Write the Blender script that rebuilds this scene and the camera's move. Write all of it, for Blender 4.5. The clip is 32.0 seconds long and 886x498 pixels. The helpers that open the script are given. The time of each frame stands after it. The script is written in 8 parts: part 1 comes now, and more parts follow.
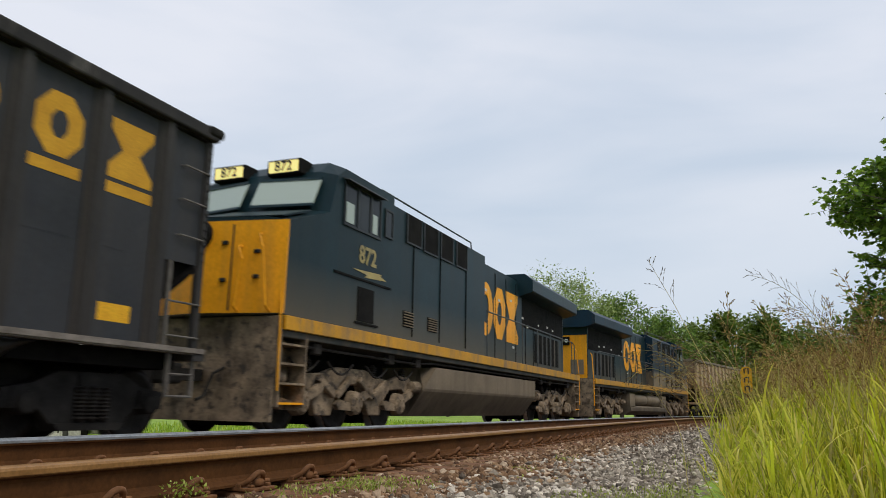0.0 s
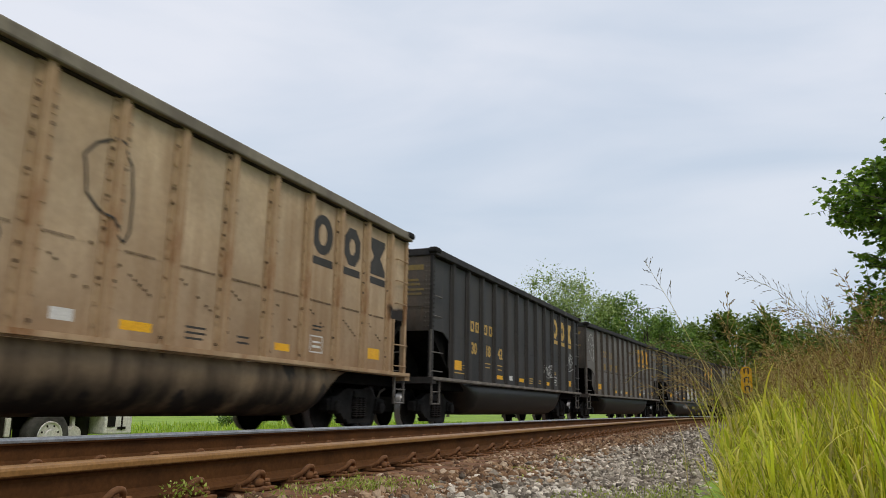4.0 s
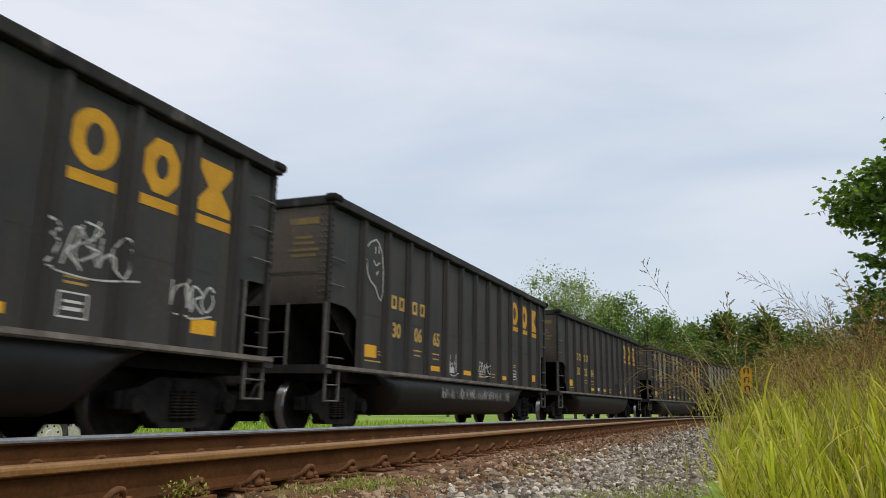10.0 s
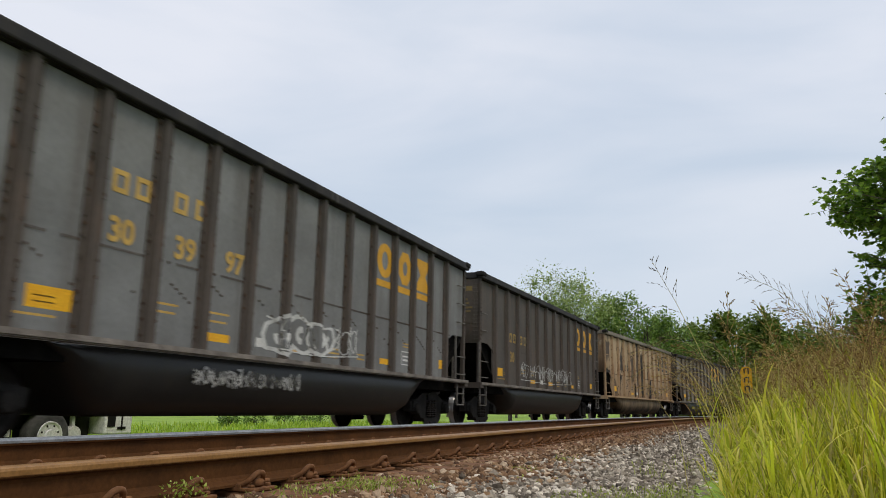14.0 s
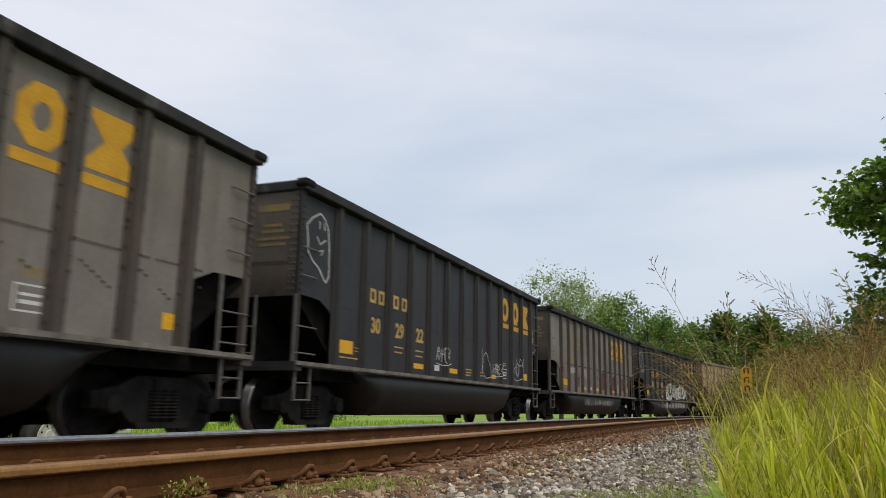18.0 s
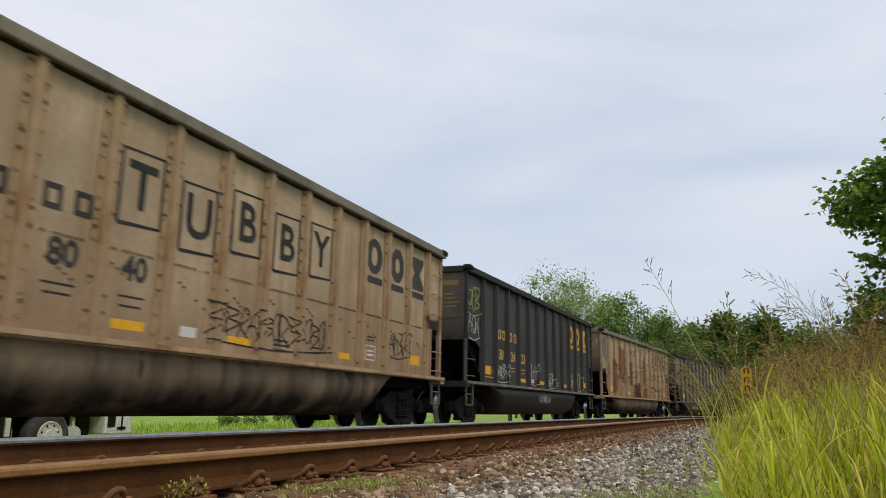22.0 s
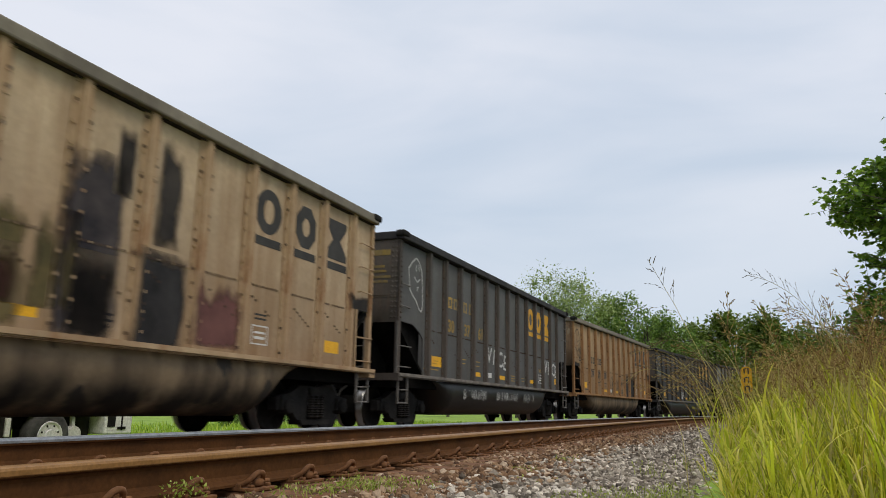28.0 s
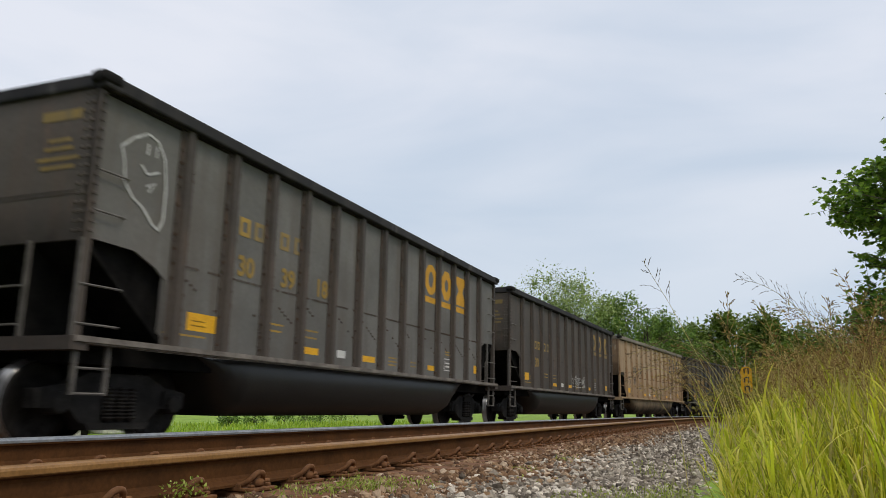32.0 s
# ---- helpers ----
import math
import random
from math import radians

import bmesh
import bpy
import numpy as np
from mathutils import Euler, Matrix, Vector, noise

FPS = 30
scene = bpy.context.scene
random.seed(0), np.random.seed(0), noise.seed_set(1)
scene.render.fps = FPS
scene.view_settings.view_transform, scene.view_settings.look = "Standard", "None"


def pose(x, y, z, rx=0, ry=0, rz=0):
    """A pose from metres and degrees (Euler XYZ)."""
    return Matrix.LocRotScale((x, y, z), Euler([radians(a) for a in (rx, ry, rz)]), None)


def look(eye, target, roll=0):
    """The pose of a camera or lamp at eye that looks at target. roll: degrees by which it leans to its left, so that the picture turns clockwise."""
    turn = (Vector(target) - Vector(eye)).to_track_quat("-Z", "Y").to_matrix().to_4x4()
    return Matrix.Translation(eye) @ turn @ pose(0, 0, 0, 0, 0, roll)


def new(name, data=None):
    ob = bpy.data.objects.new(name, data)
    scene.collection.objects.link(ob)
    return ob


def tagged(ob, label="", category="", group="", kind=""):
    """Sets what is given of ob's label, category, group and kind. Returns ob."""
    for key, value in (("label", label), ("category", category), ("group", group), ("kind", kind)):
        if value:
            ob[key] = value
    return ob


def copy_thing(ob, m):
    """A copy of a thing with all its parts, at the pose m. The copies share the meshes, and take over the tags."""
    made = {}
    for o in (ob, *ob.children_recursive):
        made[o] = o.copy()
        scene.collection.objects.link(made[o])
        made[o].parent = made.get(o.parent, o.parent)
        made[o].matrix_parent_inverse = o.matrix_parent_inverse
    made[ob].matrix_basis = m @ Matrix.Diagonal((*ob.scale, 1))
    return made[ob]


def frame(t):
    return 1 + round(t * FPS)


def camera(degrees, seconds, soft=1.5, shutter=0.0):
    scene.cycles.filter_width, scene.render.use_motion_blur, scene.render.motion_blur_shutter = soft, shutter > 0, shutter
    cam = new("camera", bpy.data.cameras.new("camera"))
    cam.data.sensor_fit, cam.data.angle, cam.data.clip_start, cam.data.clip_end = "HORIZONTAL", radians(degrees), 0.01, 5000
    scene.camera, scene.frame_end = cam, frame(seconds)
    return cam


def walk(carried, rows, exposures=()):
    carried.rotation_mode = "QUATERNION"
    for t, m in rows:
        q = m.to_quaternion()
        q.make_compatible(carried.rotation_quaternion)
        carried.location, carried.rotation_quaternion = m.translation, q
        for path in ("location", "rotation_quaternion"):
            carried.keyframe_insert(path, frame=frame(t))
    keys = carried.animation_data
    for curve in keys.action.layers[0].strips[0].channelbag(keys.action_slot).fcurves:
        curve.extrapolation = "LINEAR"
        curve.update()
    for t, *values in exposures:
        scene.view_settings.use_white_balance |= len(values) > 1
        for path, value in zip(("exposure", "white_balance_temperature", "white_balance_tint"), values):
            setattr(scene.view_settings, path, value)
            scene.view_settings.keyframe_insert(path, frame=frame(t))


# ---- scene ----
cam = camera(60.29, 32.0, soft=0.75, shutter=0.18)
YAW, PITCH = 0.3731, 0.2051
EYE = Vector((0.0, 0.0, 0.40))
AIM = EYE + Vector((math.cos(YAW) * math.cos(PITCH), math.sin(YAW) * math.cos(PITCH), math.sin(PITCH)))
walk(cam, [(0.0, look(EYE, AIM, 1.02)), (32.0, look(EYE, AIM, 1.02))])

# ---------------------------------------------------------------- sky and sun
world = bpy.data.worlds.new("sky")
scene.world = world
world.use_nodes = True
wn, wl = world.node_tree.nodes, world.node_tree.links
wn.clear()
w_out = wn.new("ShaderNodeOutputWorld")
w_bg = wn.new("ShaderNodeBackground")
w_sky = wn.new("ShaderNodeTexSky")
w_sky.sky_type, w_sky.sun_disc = "NISHITA", False
w_sky.sun_elevation, w_sky.sun_rotation = radians(52), radians(200)
w_gain = wn.new("ShaderNodeVectorMath")
w_gain.operation = "SCALE"
w_gain.inputs["Scale"].default_value = 0.10
w_co = wn.new("ShaderNodeTexCoord")
w_map = wn.new("ShaderNodeMapping")
w_map.inputs["Scale"].default_value = (1.2, 1.2, 4.6)
w_map.inputs["Rotation"].default_value = (radians(10), radians(-14), radians(20))
w_map.inputs["Location"].default_value = (0.35, 0.1, 0.4)
w_cl = wn.new("ShaderNodeTexNoise")
w_cl.inputs["Scale"].default_value, w_cl.inputs["Detail"].default_value = 1.7, 5.0
w_cl.inputs["Roughness"].default_value, w_cl.inputs["Distortion"].default_value = 0.45, 0.35
w_ramp = wn.new("ShaderNodeValToRGB")
w_ramp.color_ramp.elements[0].position, w_ramp.color_ramp.elements[0].color = 0.34, (0.60, 0.68, 0.80, 1)
w_ramp.color_ramp.elements[1].position, w_ramp.color_ramp.elements[1].color = 0.60, (0.80, 0.83, 0.91, 1)
w_mix = wn.new("ShaderNodeMix")
w_mix.data_type = "RGBA"
w_mix.inputs["Factor"].default_value = 0.92
wl.new(w_co.outputs["Generated"], w_map.inputs["Vector"])
wl.new(w_map.outputs["Vector"], w_cl.inputs["Vector"])
wl.new(w_cl.outputs["Fac"], w_ramp.inputs["Fac"])
wl.new(w_sky.outputs["Color"], w_gain.inputs[0])
wl.new(w_gain.outputs["Vector"], w_mix.inputs["A"])
wl.new(w_ramp.outputs["Color"], w_mix.inputs["B"])
w_sep = wn.new("ShaderNodeSeparateXYZ")
w_low = wn.new("ShaderNodeMapRange")
w_low.inputs["From Min"].default_value, w_low.inputs["From Max"].default_value = 0.02, 0.38
w_low.inputs["To Min"].default_value, w_low.inputs["To Max"].default_value = 0.70, 0.0
w_tint = wn.new("ShaderNodeMix")
w_tint.data_type = "RGBA"
w_tint.inputs["B"].default_value = (0.50, 0.61, 0.72, 1)
wl.new(w_co.outputs["Generated"], w_sep.inputs[0])
wl.new(w_sep.outputs["Z"], w_low.inputs["Value"])
wl.new(w_low.outputs["Result"], w_tint.inputs["Factor"])
wl.new(w_mix.outputs["Result"], w_tint.inputs["A"])
wl.new(w_tint.outputs["Result"], w_bg.inputs["Color"])
wl.new(w_bg.outputs["Background"], w_out.inputs["Surface"])
w_bg.inputs["Strength"].default_value = 1.03
sun_data = bpy.data.lights.new("sun", "SUN")
sun_data.energy, sun_data.angle, sun_data.color = 1.5, radians(20), (1.0, 0.90, 0.74)
sun = new("sun", sun_data)
sun.matrix_world = look((0, 0, 60), Vector((0, 0, 60)) + Vector((0.25, 0.62, -1.0)))
scene.view_settings.exposure = 0.0

# ---------------------------------------------------------------- the line of the tracks
STEP = 0.25
S_TAB = np.arange(-520.0, 640.0, STEP)


def bend(s):
    return np.clip((s - 6.98) / 25.0, 0, 1) * 0.0049 * np.clip((75.0 - s) / 15.0, 0, 1)


TH_TAB = -np.cumsum(bend(S_TAB)) * STEP
X_TAB = np.cumsum(np.cos(TH_TAB)) * STEP
Y_TAB = np.cumsum(np.sin(TH_TAB)) * STEP
I_ZERO = int(np.argmin(abs(S_TAB)))
X_TAB, Y_TAB = X_TAB - X_TAB[I_ZERO], Y_TAB - Y_TAB[I_ZERO]
LINE_LAT = 6.38


def on_line(s, lat, z=0.0):
    """The place at arc length s along the tracks, lat metres across from the eye's own line."""
    x, y, th = (float(np.interp(s, S_TAB, tab)) for tab in (X_TAB, Y_TAB, TH_TAB))
    off = lat - LINE_LAT
    return Vector((x - off * math.sin(th), y + LINE_LAT + off * math.cos(th), z)), th


RAIL_NEAR, RAIL_FAR = 2.44, 3.94
HEAD_NEAR, HEAD_FAR = 0.169, 0.184
TRACK_B = 7.98
HEAD_B = -0.08
SPEED = 14.05

# ---------------------------------------------------------------- mesh helpers


def obj(name, bm, mat, parent=None, label="", smooth=False):
    me = bpy.data.meshes.new(name)
    bm.to_mesh(me)
    bm.free()
    if smooth:
        for p in me.polygons:
            p.use_smooth = True
    ob = new(name, me)
    if mat is not None:
        me.materials.append(mat)
    if parent is not None:
        ob.parent = parent
    if label:
        ob["label"] = label
    return ob


def part(name, bm, mat, parent, label="", smooth=False):
    return obj(name, bm, mat, parent, label, smooth)


def shared(name, me, mat, parent, m=None, label=""):
    """A part that uses a mesh made before; its material belongs to the object."""
    ob = new(name, me)
    ob.parent = parent
    if m is not None:
        ob.matrix_basis = m
    if mat is not None:
        if not me.materials:
            me.materials.append(mat)
        ob.material_slots[0].link = "OBJECT"
        ob.material_slots[0].material = mat
    if label:
        ob["label"] = label
    return ob


def mesh_of(name, bm, smooth=False):
    me = bpy.data.meshes.new(name)
    bm.to_mesh(me)
    bm.free()
    if smooth:
        for p in me.polygons:
            p.use_smooth = True
    return me


def box(bm, x0, x1, y0, y1, z0, z1, m=None):
    vs = [bm.verts.new(v) for v in ((x0, y0, z0), (x1, y0, z0), (x1, y1, z0), (x0, y1, z0),
                                    (x0, y0, z1), (x1, y0, z1), (x1, y1, z1), (x0, y1, z1))]
    if m is not None:
        for v in vs:
            v.co = m @ v.co
    for f in ((0, 3, 2, 1), (4, 5, 6, 7), (0, 1, 5, 4), (1, 2, 6, 5), (2, 3, 7, 6), (3, 0, 4, 7)):
        bm.faces.new([vs[i] for i in f])
    return vs


def soft_box(bm, x0, x1, y0, y1, z0, z1, r=0.02, seg=2):
    """A box with rounded edges."""
    b = bmesh.new()
    box(b, x0, x1, y0, y1, z0, z1)
    bmesh.ops.bevel(b, geom=b.edges[:], offset=r, segments=seg, affect="EDGES", profile=0.5)
    put(bm, b)


def put(bm, b):
    me = bpy.data.meshes.new("tmp")
    b.to_mesh(me)
    b.free()
    bm.from_mesh(me)
    bpy.data.meshes.remove(me)


def prism(bm, outline, y0, y1, axis="y"):
    """An outline extruded: axis y takes (x, z) points, axis x takes (y, z), axis z takes (x, y)."""
    def at(p, d):
        return {"y": (p[0], d, p[1]), "x": (d, p[0], p[1]), "z": (p[0], p[1], d)}[axis]
    a = [bm.verts.new(at(p, y0)) for p in outline]
    b = [bm.verts.new(at(p, y1)) for p in outline]
    n = len(outline)
    f = [bm.faces.new(a[::-1]), bm.faces.new(b)]
    for i in range(n):
        f.append(bm.faces.new((a[i], a[(i + 1) % n], b[(i + 1) % n], b[i])))
    bmesh.ops.recalc_face_normals(bm, faces=f)


def rod(bm, points, r=0.015, n=6):
    """A round bar along a line of points."""
    pts = [Vector(p) for p in points]
    rings = []
    for i, p in enumerate(pts):
        d = (pts[min(i + 1, len(pts) - 1)] - pts[max(i - 1, 0)]).normalized()
        u = d.orthogonal().normalized() if abs(d.z) > 0.9 else d.cross(Vector((0, 0, 1))).normalized()
        w = d.cross(u)
        rr = r[i] if isinstance(r, (list, tuple)) else r
        rings.append([bm.verts.new(p + rr * (math.cos(k * 2 * math.pi / n) * u + math.sin(k * 2 * math.pi / n) * w)) for k in range(n)])
    for a, b in zip(rings, rings[1:]):
        for k in range(n):
            bm.faces.new((a[k], a[(k + 1) % n], b[(k + 1) % n], b[k]))
    bm.faces.new(rings[0][::-1])
    bm.faces.new(rings[-1])


def lathe(bm, profile, n=20, m=None, closed=True):
    """A profile of (radius, along y) turned round the y axis."""
    rings = []
    for r, y in profile:
        rings.append([bm.verts.new((r * math.cos(k * 2 * math.pi / n), y, r * math.sin(k * 2 * math.pi / n))) for k in range(n)])
    fs = []
    for a, b in zip(rings, rings[1:]):
        for k in range(n):
            fs.append(bm.faces.new((a[k], a[(k + 1) % n], b[(k + 1) % n], b[k])))
    if closed:
        fs.append(bm.faces.new(rings[0][::-1]))
        fs.append(bm.faces.new(rings[-1]))
    bmesh.ops.recalc_face_normals(bm, faces=fs)
    if m is not None:
        for ring in rings:
            for v in ring:
                v.co = m @ v.co


def sweep(bm, profile, places):
    """A closed profile of (across, up) carried along places of (point, heading)."""
    rings = []
    for p, th in places:
        nx, ny = -math.sin(th), math.cos(th)
        rings.append([bm.verts.new((p.x + a * nx, p.y + a * ny, p.z + u)) for a, u in profile])
    n = len(profile)
    fs = []
    for a, b in zip(rings, rings[1:]):
        for k in range(n):
            fs.append(bm.faces.new((a[k], a[(k + 1) % n], b[(k + 1) % n], b[k])))
    fs.append(bm.faces.new(rings[0][::-1]))
    fs.append(bm.faces.new(rings[-1]))
    bmesh.ops.recalc_face_normals(bm, faces=fs)


# ---------------------------------------------------------------- materials


def nodes_of(name):
    mat = bpy.data.materials.new(name)
    mat.use_nodes = True
    nt = mat.node_tree
    return mat, nt.nodes, nt.links, nt.nodes["Principled BSDF"]


def noise_node(n, l, scale, detail=4.0, stretch=(1, 1, 1), shift=(0, 0, 0), coords="Object", rough=0.6):
    co = n.new("ShaderNodeTexCoord")
    mp = n.new("ShaderNodeMapping")
    mp.inputs["Scale"].default_value = stretch
    mp.inputs["Location"].default_value = shift
    tx = n.new("ShaderNodeTexNoise")
    tx.inputs["Scale"].default_value = scale
    tx.inputs["Detail"].default_value = detail
    tx.inputs["Roughness"].default_value = rough
    l.new(co.outputs[coords], mp.inputs["Vector"])
    l.new(mp.outputs["Vector"], tx.inputs["Vector"])
    return tx.outputs["Fac"]


def ramp(n, l, fac, stops):
    r = n.new("ShaderNodeValToRGB")
    els = r.color_ramp.elements
    while len(els) < len(stops):
        els.new(0.5)
    for e, (p, c) in zip(els, stops):
        e.position, e.color = p, (*c, 1) if len(c) == 3 else c
    l.new(fac, r.inputs["Fac"])
    return r.outputs["Color"]


def blend(n, l, fac, a, b, kind="MIX"):
    m = n.new("ShaderNodeMix")
    m.data_type, m.blend_type = "RGBA", kind
    for sock, val in (("Factor", fac), ("A", a), ("B", b)):
        if isinstance(val, (int, float)):
            m.inputs[sock].default_value = val
        elif isinstance(val, tuple):
            m.inputs[sock].default_value = (*val, 1)
        else:
            l.new(val, m.inputs[sock])
    return m.outputs["Result"]


def grey(n, l, fac, p0, p1):
    return ramp(n, l, fac, [(p0, (0, 0, 0)), (p1, (1, 1, 1))])


def bump(n, l, fac, bsdf, strength=0.3, dist=0.01):
    b = n.new("ShaderNodeBump")
    b.inputs["Strength"].default_value, b.inputs["Distance"].default_value = strength, dist
    l.new(fac, b.inputs["Height"])
    l.new(b.outputs["Normal"], bsdf.inputs["Normal"])


def surface(name, dark, light, scale=3.0, rough=0.7, metal=0.0, fine=30.0, bumps=0.25, dist=0.01, coords="Object", third=None, stretch=(1, 1, 1), sheen=0.25):
    """A general surface: two tones mottled at a large and a fine scale, and fine relief."""
    mat, n, l, b = nodes_of(name)
    big = noise_node(n, l, scale, 5, stretch, coords=coords)
    small = noise_node(n, l, fine, 6, stretch, (3, 1, 2), coords=coords)
    col = ramp(n, l, big, [(0.32, dark), (0.68, light)])
    if third is not None:
        col = blend(n, l, grey(n, l, noise_node(n, l, scale * 2.3, 6, stretch, (7, 5, 1), coords=coords), 0.52, 0.66), col, third)
    col = blend(n, l, 0.55, col, ramp(n, l, small, [(0.3, (0.55, 0.55, 0.55)), (0.7, (1.25, 1.25, 1.25))]), "MULTIPLY")
    l.new(col, b.inputs["Base Color"])
    b.inputs["Roughness"].default_value, b.inputs["Metallic"].default_value = rough, metal
    b.inputs["Specular IOR Level"].default_value = sheen
    bump(n, l, small, b, bumps, dist)
    return mat


def plain(name, col, rough=0.6, metal=0.0, glow=0.0):
    mat, n, l, b = nodes_of(name)
    b.inputs["Base Color"].default_value = (*col, 1)
    b.inputs["Roughness"].default_value, b.inputs["Metallic"].default_value = rough, metal
    if glow:
        b.inputs["Emission Color"].default_value, b.inputs["Emission Strength"].default_value = (*col, 1), glow
    return mat


def steel_paint(name, col, grime, rust, rust_amount=0.3, peel=None, peel_amount=0.0, seed=0.0, low_dirt=0.5, rough=0.62, tone=0.25, sheen=0.15, grime_or_shade=None):
    """Weathered wagon paint: mottled base, vertical run streaks, rust spots, patches where paint has peeled, a tint
    towards the foot for road dirt and painted shade.
    """
    mat, n, l, b = nodes_of(name)
    sh = (seed * 7.3, seed * 3.1, seed * 1.7)
    big = noise_node(n, l, 0.7, 5, (1, 1, 1), sh)
    base = ramp(n, l, big, [(0.3, tuple(c * (1 - tone) for c in col)), (0.7, tuple(min(1, c * (1 + tone)) for c in col))])
    streak = noise_node(n, l, 3.2, 6, (1, 1, 0.07), sh)
    base = blend(n, l, grey(n, l, streak, 0.48, 0.72), base, grime)
    if peel is not None:
        pf = noise_node(n, l, 1.35, 5, (1, 1, 0.42), (sh[0] + 4, sh[1], sh[2]), rough=0.55)
        base = blend(n, l, grey(n, l, pf, 0.62 - 0.22 * peel_amount, 0.64 - 0.22 * peel_amount), base, peel)
    rs = noise_node(n, l, 2.1, 8, (1, 1, 0.3), (sh[0], sh[1] + 9, sh[2]), rough=0.7)
    base = blend(n, l, grey(n, l, rs, 0.70 - 0.28 * rust_amount, 0.80 - 0.22 * rust_amount), base, rust)
    fine = noise_node(n, l, 26.0, 6, (1, 1, 0.6), sh)
    base = blend(n, l, 0.5, base, ramp(n, l, fine, [(0.3, (0.7, 0.7, 0.7)), (0.7, (1.2, 1.2, 1.2))]), "MULTIPLY")
    if low_dirt:
        dirt = noise_node(n, l, 1.1, 4, (1, 1, 0.8), (2 + sh[0], 5, 1))
        base = blend(n, l, blend(n, l, low_dirt, (0.0, 0.0, 0.0), grey(n, l, dirt, 0.40, 0.75)), base, grime)
    if grime_or_shade:
        # tint for road dirt and painted shade: its colour, the height where it is thick and where it ends, and how
        # thick it lies
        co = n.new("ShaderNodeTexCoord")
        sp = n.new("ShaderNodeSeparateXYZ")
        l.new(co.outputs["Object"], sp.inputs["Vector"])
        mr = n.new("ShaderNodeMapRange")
        mr.inputs["From Min"].default_value, mr.inputs["From Max"].default_value = grime_or_shade[2], grime_or_shade[1]
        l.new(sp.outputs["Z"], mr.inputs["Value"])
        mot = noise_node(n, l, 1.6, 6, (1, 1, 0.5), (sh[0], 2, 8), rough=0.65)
        fac = blend(n, l, 1.0, mr.outputs["Result"], ramp(n, l, mot, [(0.30, (0.35, 0.35, 0.35)), (0.68, (grime_or_shade[3], grime_or_shade[3], grime_or_shade[3]))]), "MULTIPLY")
        base = blend(n, l, fac, base, grime_or_shade[0])
    l.new(base, b.inputs["Base Color"])
    b.inputs["Roughness"].default_value = rough
    b.inputs["Specular IOR Level"].default_value = sheen
    bump(n, l, fine, b, 0.2, 0.008)
    return mat


def sprayed(name, dark, light, seed, hold=0.5, fades=True):
    """Sprayed paint or a stain that has partly worn away; hold is how much is left; it thins out towards the rim of its patch."""
    mat, n, l, b = nodes_of(name)
    big = noise_node(n, l, 2.2, 5, (1, 1, 1), (seed, seed * 2, 1))
    l.new(ramp(n, l, big, [(0.3, dark), (0.7, light)]), b.inputs["Base Color"])
    gone = noise_node(n, l, 3.4, 7, (1, 1, 0.40), (seed * 3, 1, seed), rough=0.68)
    if fades:
        at = n.new("ShaderNodeAttribute")
        at.attribute_name = "fade"
        ma = n.new("ShaderNodeMath")
        ma.operation = "MULTIPLY_ADD"
        l.new(gone, ma.inputs[0])
        ma.inputs[1].default_value = 1.6
        l.new(at.outputs["Fac"], ma.inputs[2])
        mr = n.new("ShaderNodeMapRange")
        mr.inputs["From Min"].default_value, mr.inputs["From Max"].default_value = 1.62 - 0.8 * hold, 2.12 - 0.8 * hold
        l.new(ma.outputs["Value"], mr.inputs["Value"])
        l.new(mr.outputs["Result"], b.inputs["Alpha"])
    else:
        l.new(grey(n, l, gone, 0.62 - 0.42 * hold, 0.76 - 0.42 * hold), b.inputs["Alpha"])
    b.inputs["Roughness"].default_value = 0.75
    b.inputs["Specular IOR Level"].default_value = 0.15
    return mat


M_GROUND = surface("field_grass_ground", (0.15, 0.25, 0.03), (0.30, 0.43, 0.06), 0.6, 0.95, fine=7, bumps=0.4, dist=0.03, third=(0.20, 0.30, 0.05))
M_BALLAST = surface("ballast_bed", (0.075, 0.055, 0.042), (0.17, 0.135, 0.105), 1.2, 0.95, fine=22, bumps=0.9, dist=0.03, third=(0.20, 0.15, 0.11))
M_RUST_RAIL = surface("rail_rust", (0.060, 0.025, 0.008), (0.108, 0.045, 0.014), 3.0, 0.8, 0.0, fine=45, bumps=0.25, dist=0.003, sheen=0.12)
M_TIE = surface("tie_wood", (0.10, 0.05, 0.028), (0.24, 0.115, 0.055), 4.0, 0.92, fine=30, bumps=0.6, dist=0.01, third=(0.23, 0.11, 0.05))
M_RUSTY = surface("rusty_iron", (0.10, 0.046, 0.019), (0.23, 0.102, 0.040), 6.0, 0.8, 0.1, fine=50, bumps=0.4, dist=0.004)
M_HEAD = surface("polished_rail_head", (0.22, 0.24, 0.26), (0.38, 0.40, 0.42), 8.0, 0.35, 0.45, fine=60, bumps=0.1, dist=0.002)
M_BLACK = surface("grimy_underframe", (0.012, 0.0115, 0.011), (0.034, 0.032, 0.030), 3.0, 0.75, fine=30, bumps=0.3, sheen=0.06)
# near-black finish of the parts inside end openings and beneath the floors
M_RECESS_BLACK = surface("recess_black", (0.005, 0.005, 0.005), (0.014, 0.013, 0.012), 3.0, 0.9, fine=30, bumps=0.2, sheen=0.02)
M_FRAME = surface("oily_frame", (0.018, 0.016, 0.015), (0.045, 0.04, 0.036), 4.0, 0.7, fine=30, bumps=0.3, sheen=0.06)
M_WHEEL = surface("wheel_steel", (0.012, 0.011, 0.010), (0.035, 0.032, 0.03), 6.0, 0.55, 0.6, fine=40, bumps=0.2, sheen=0.06)
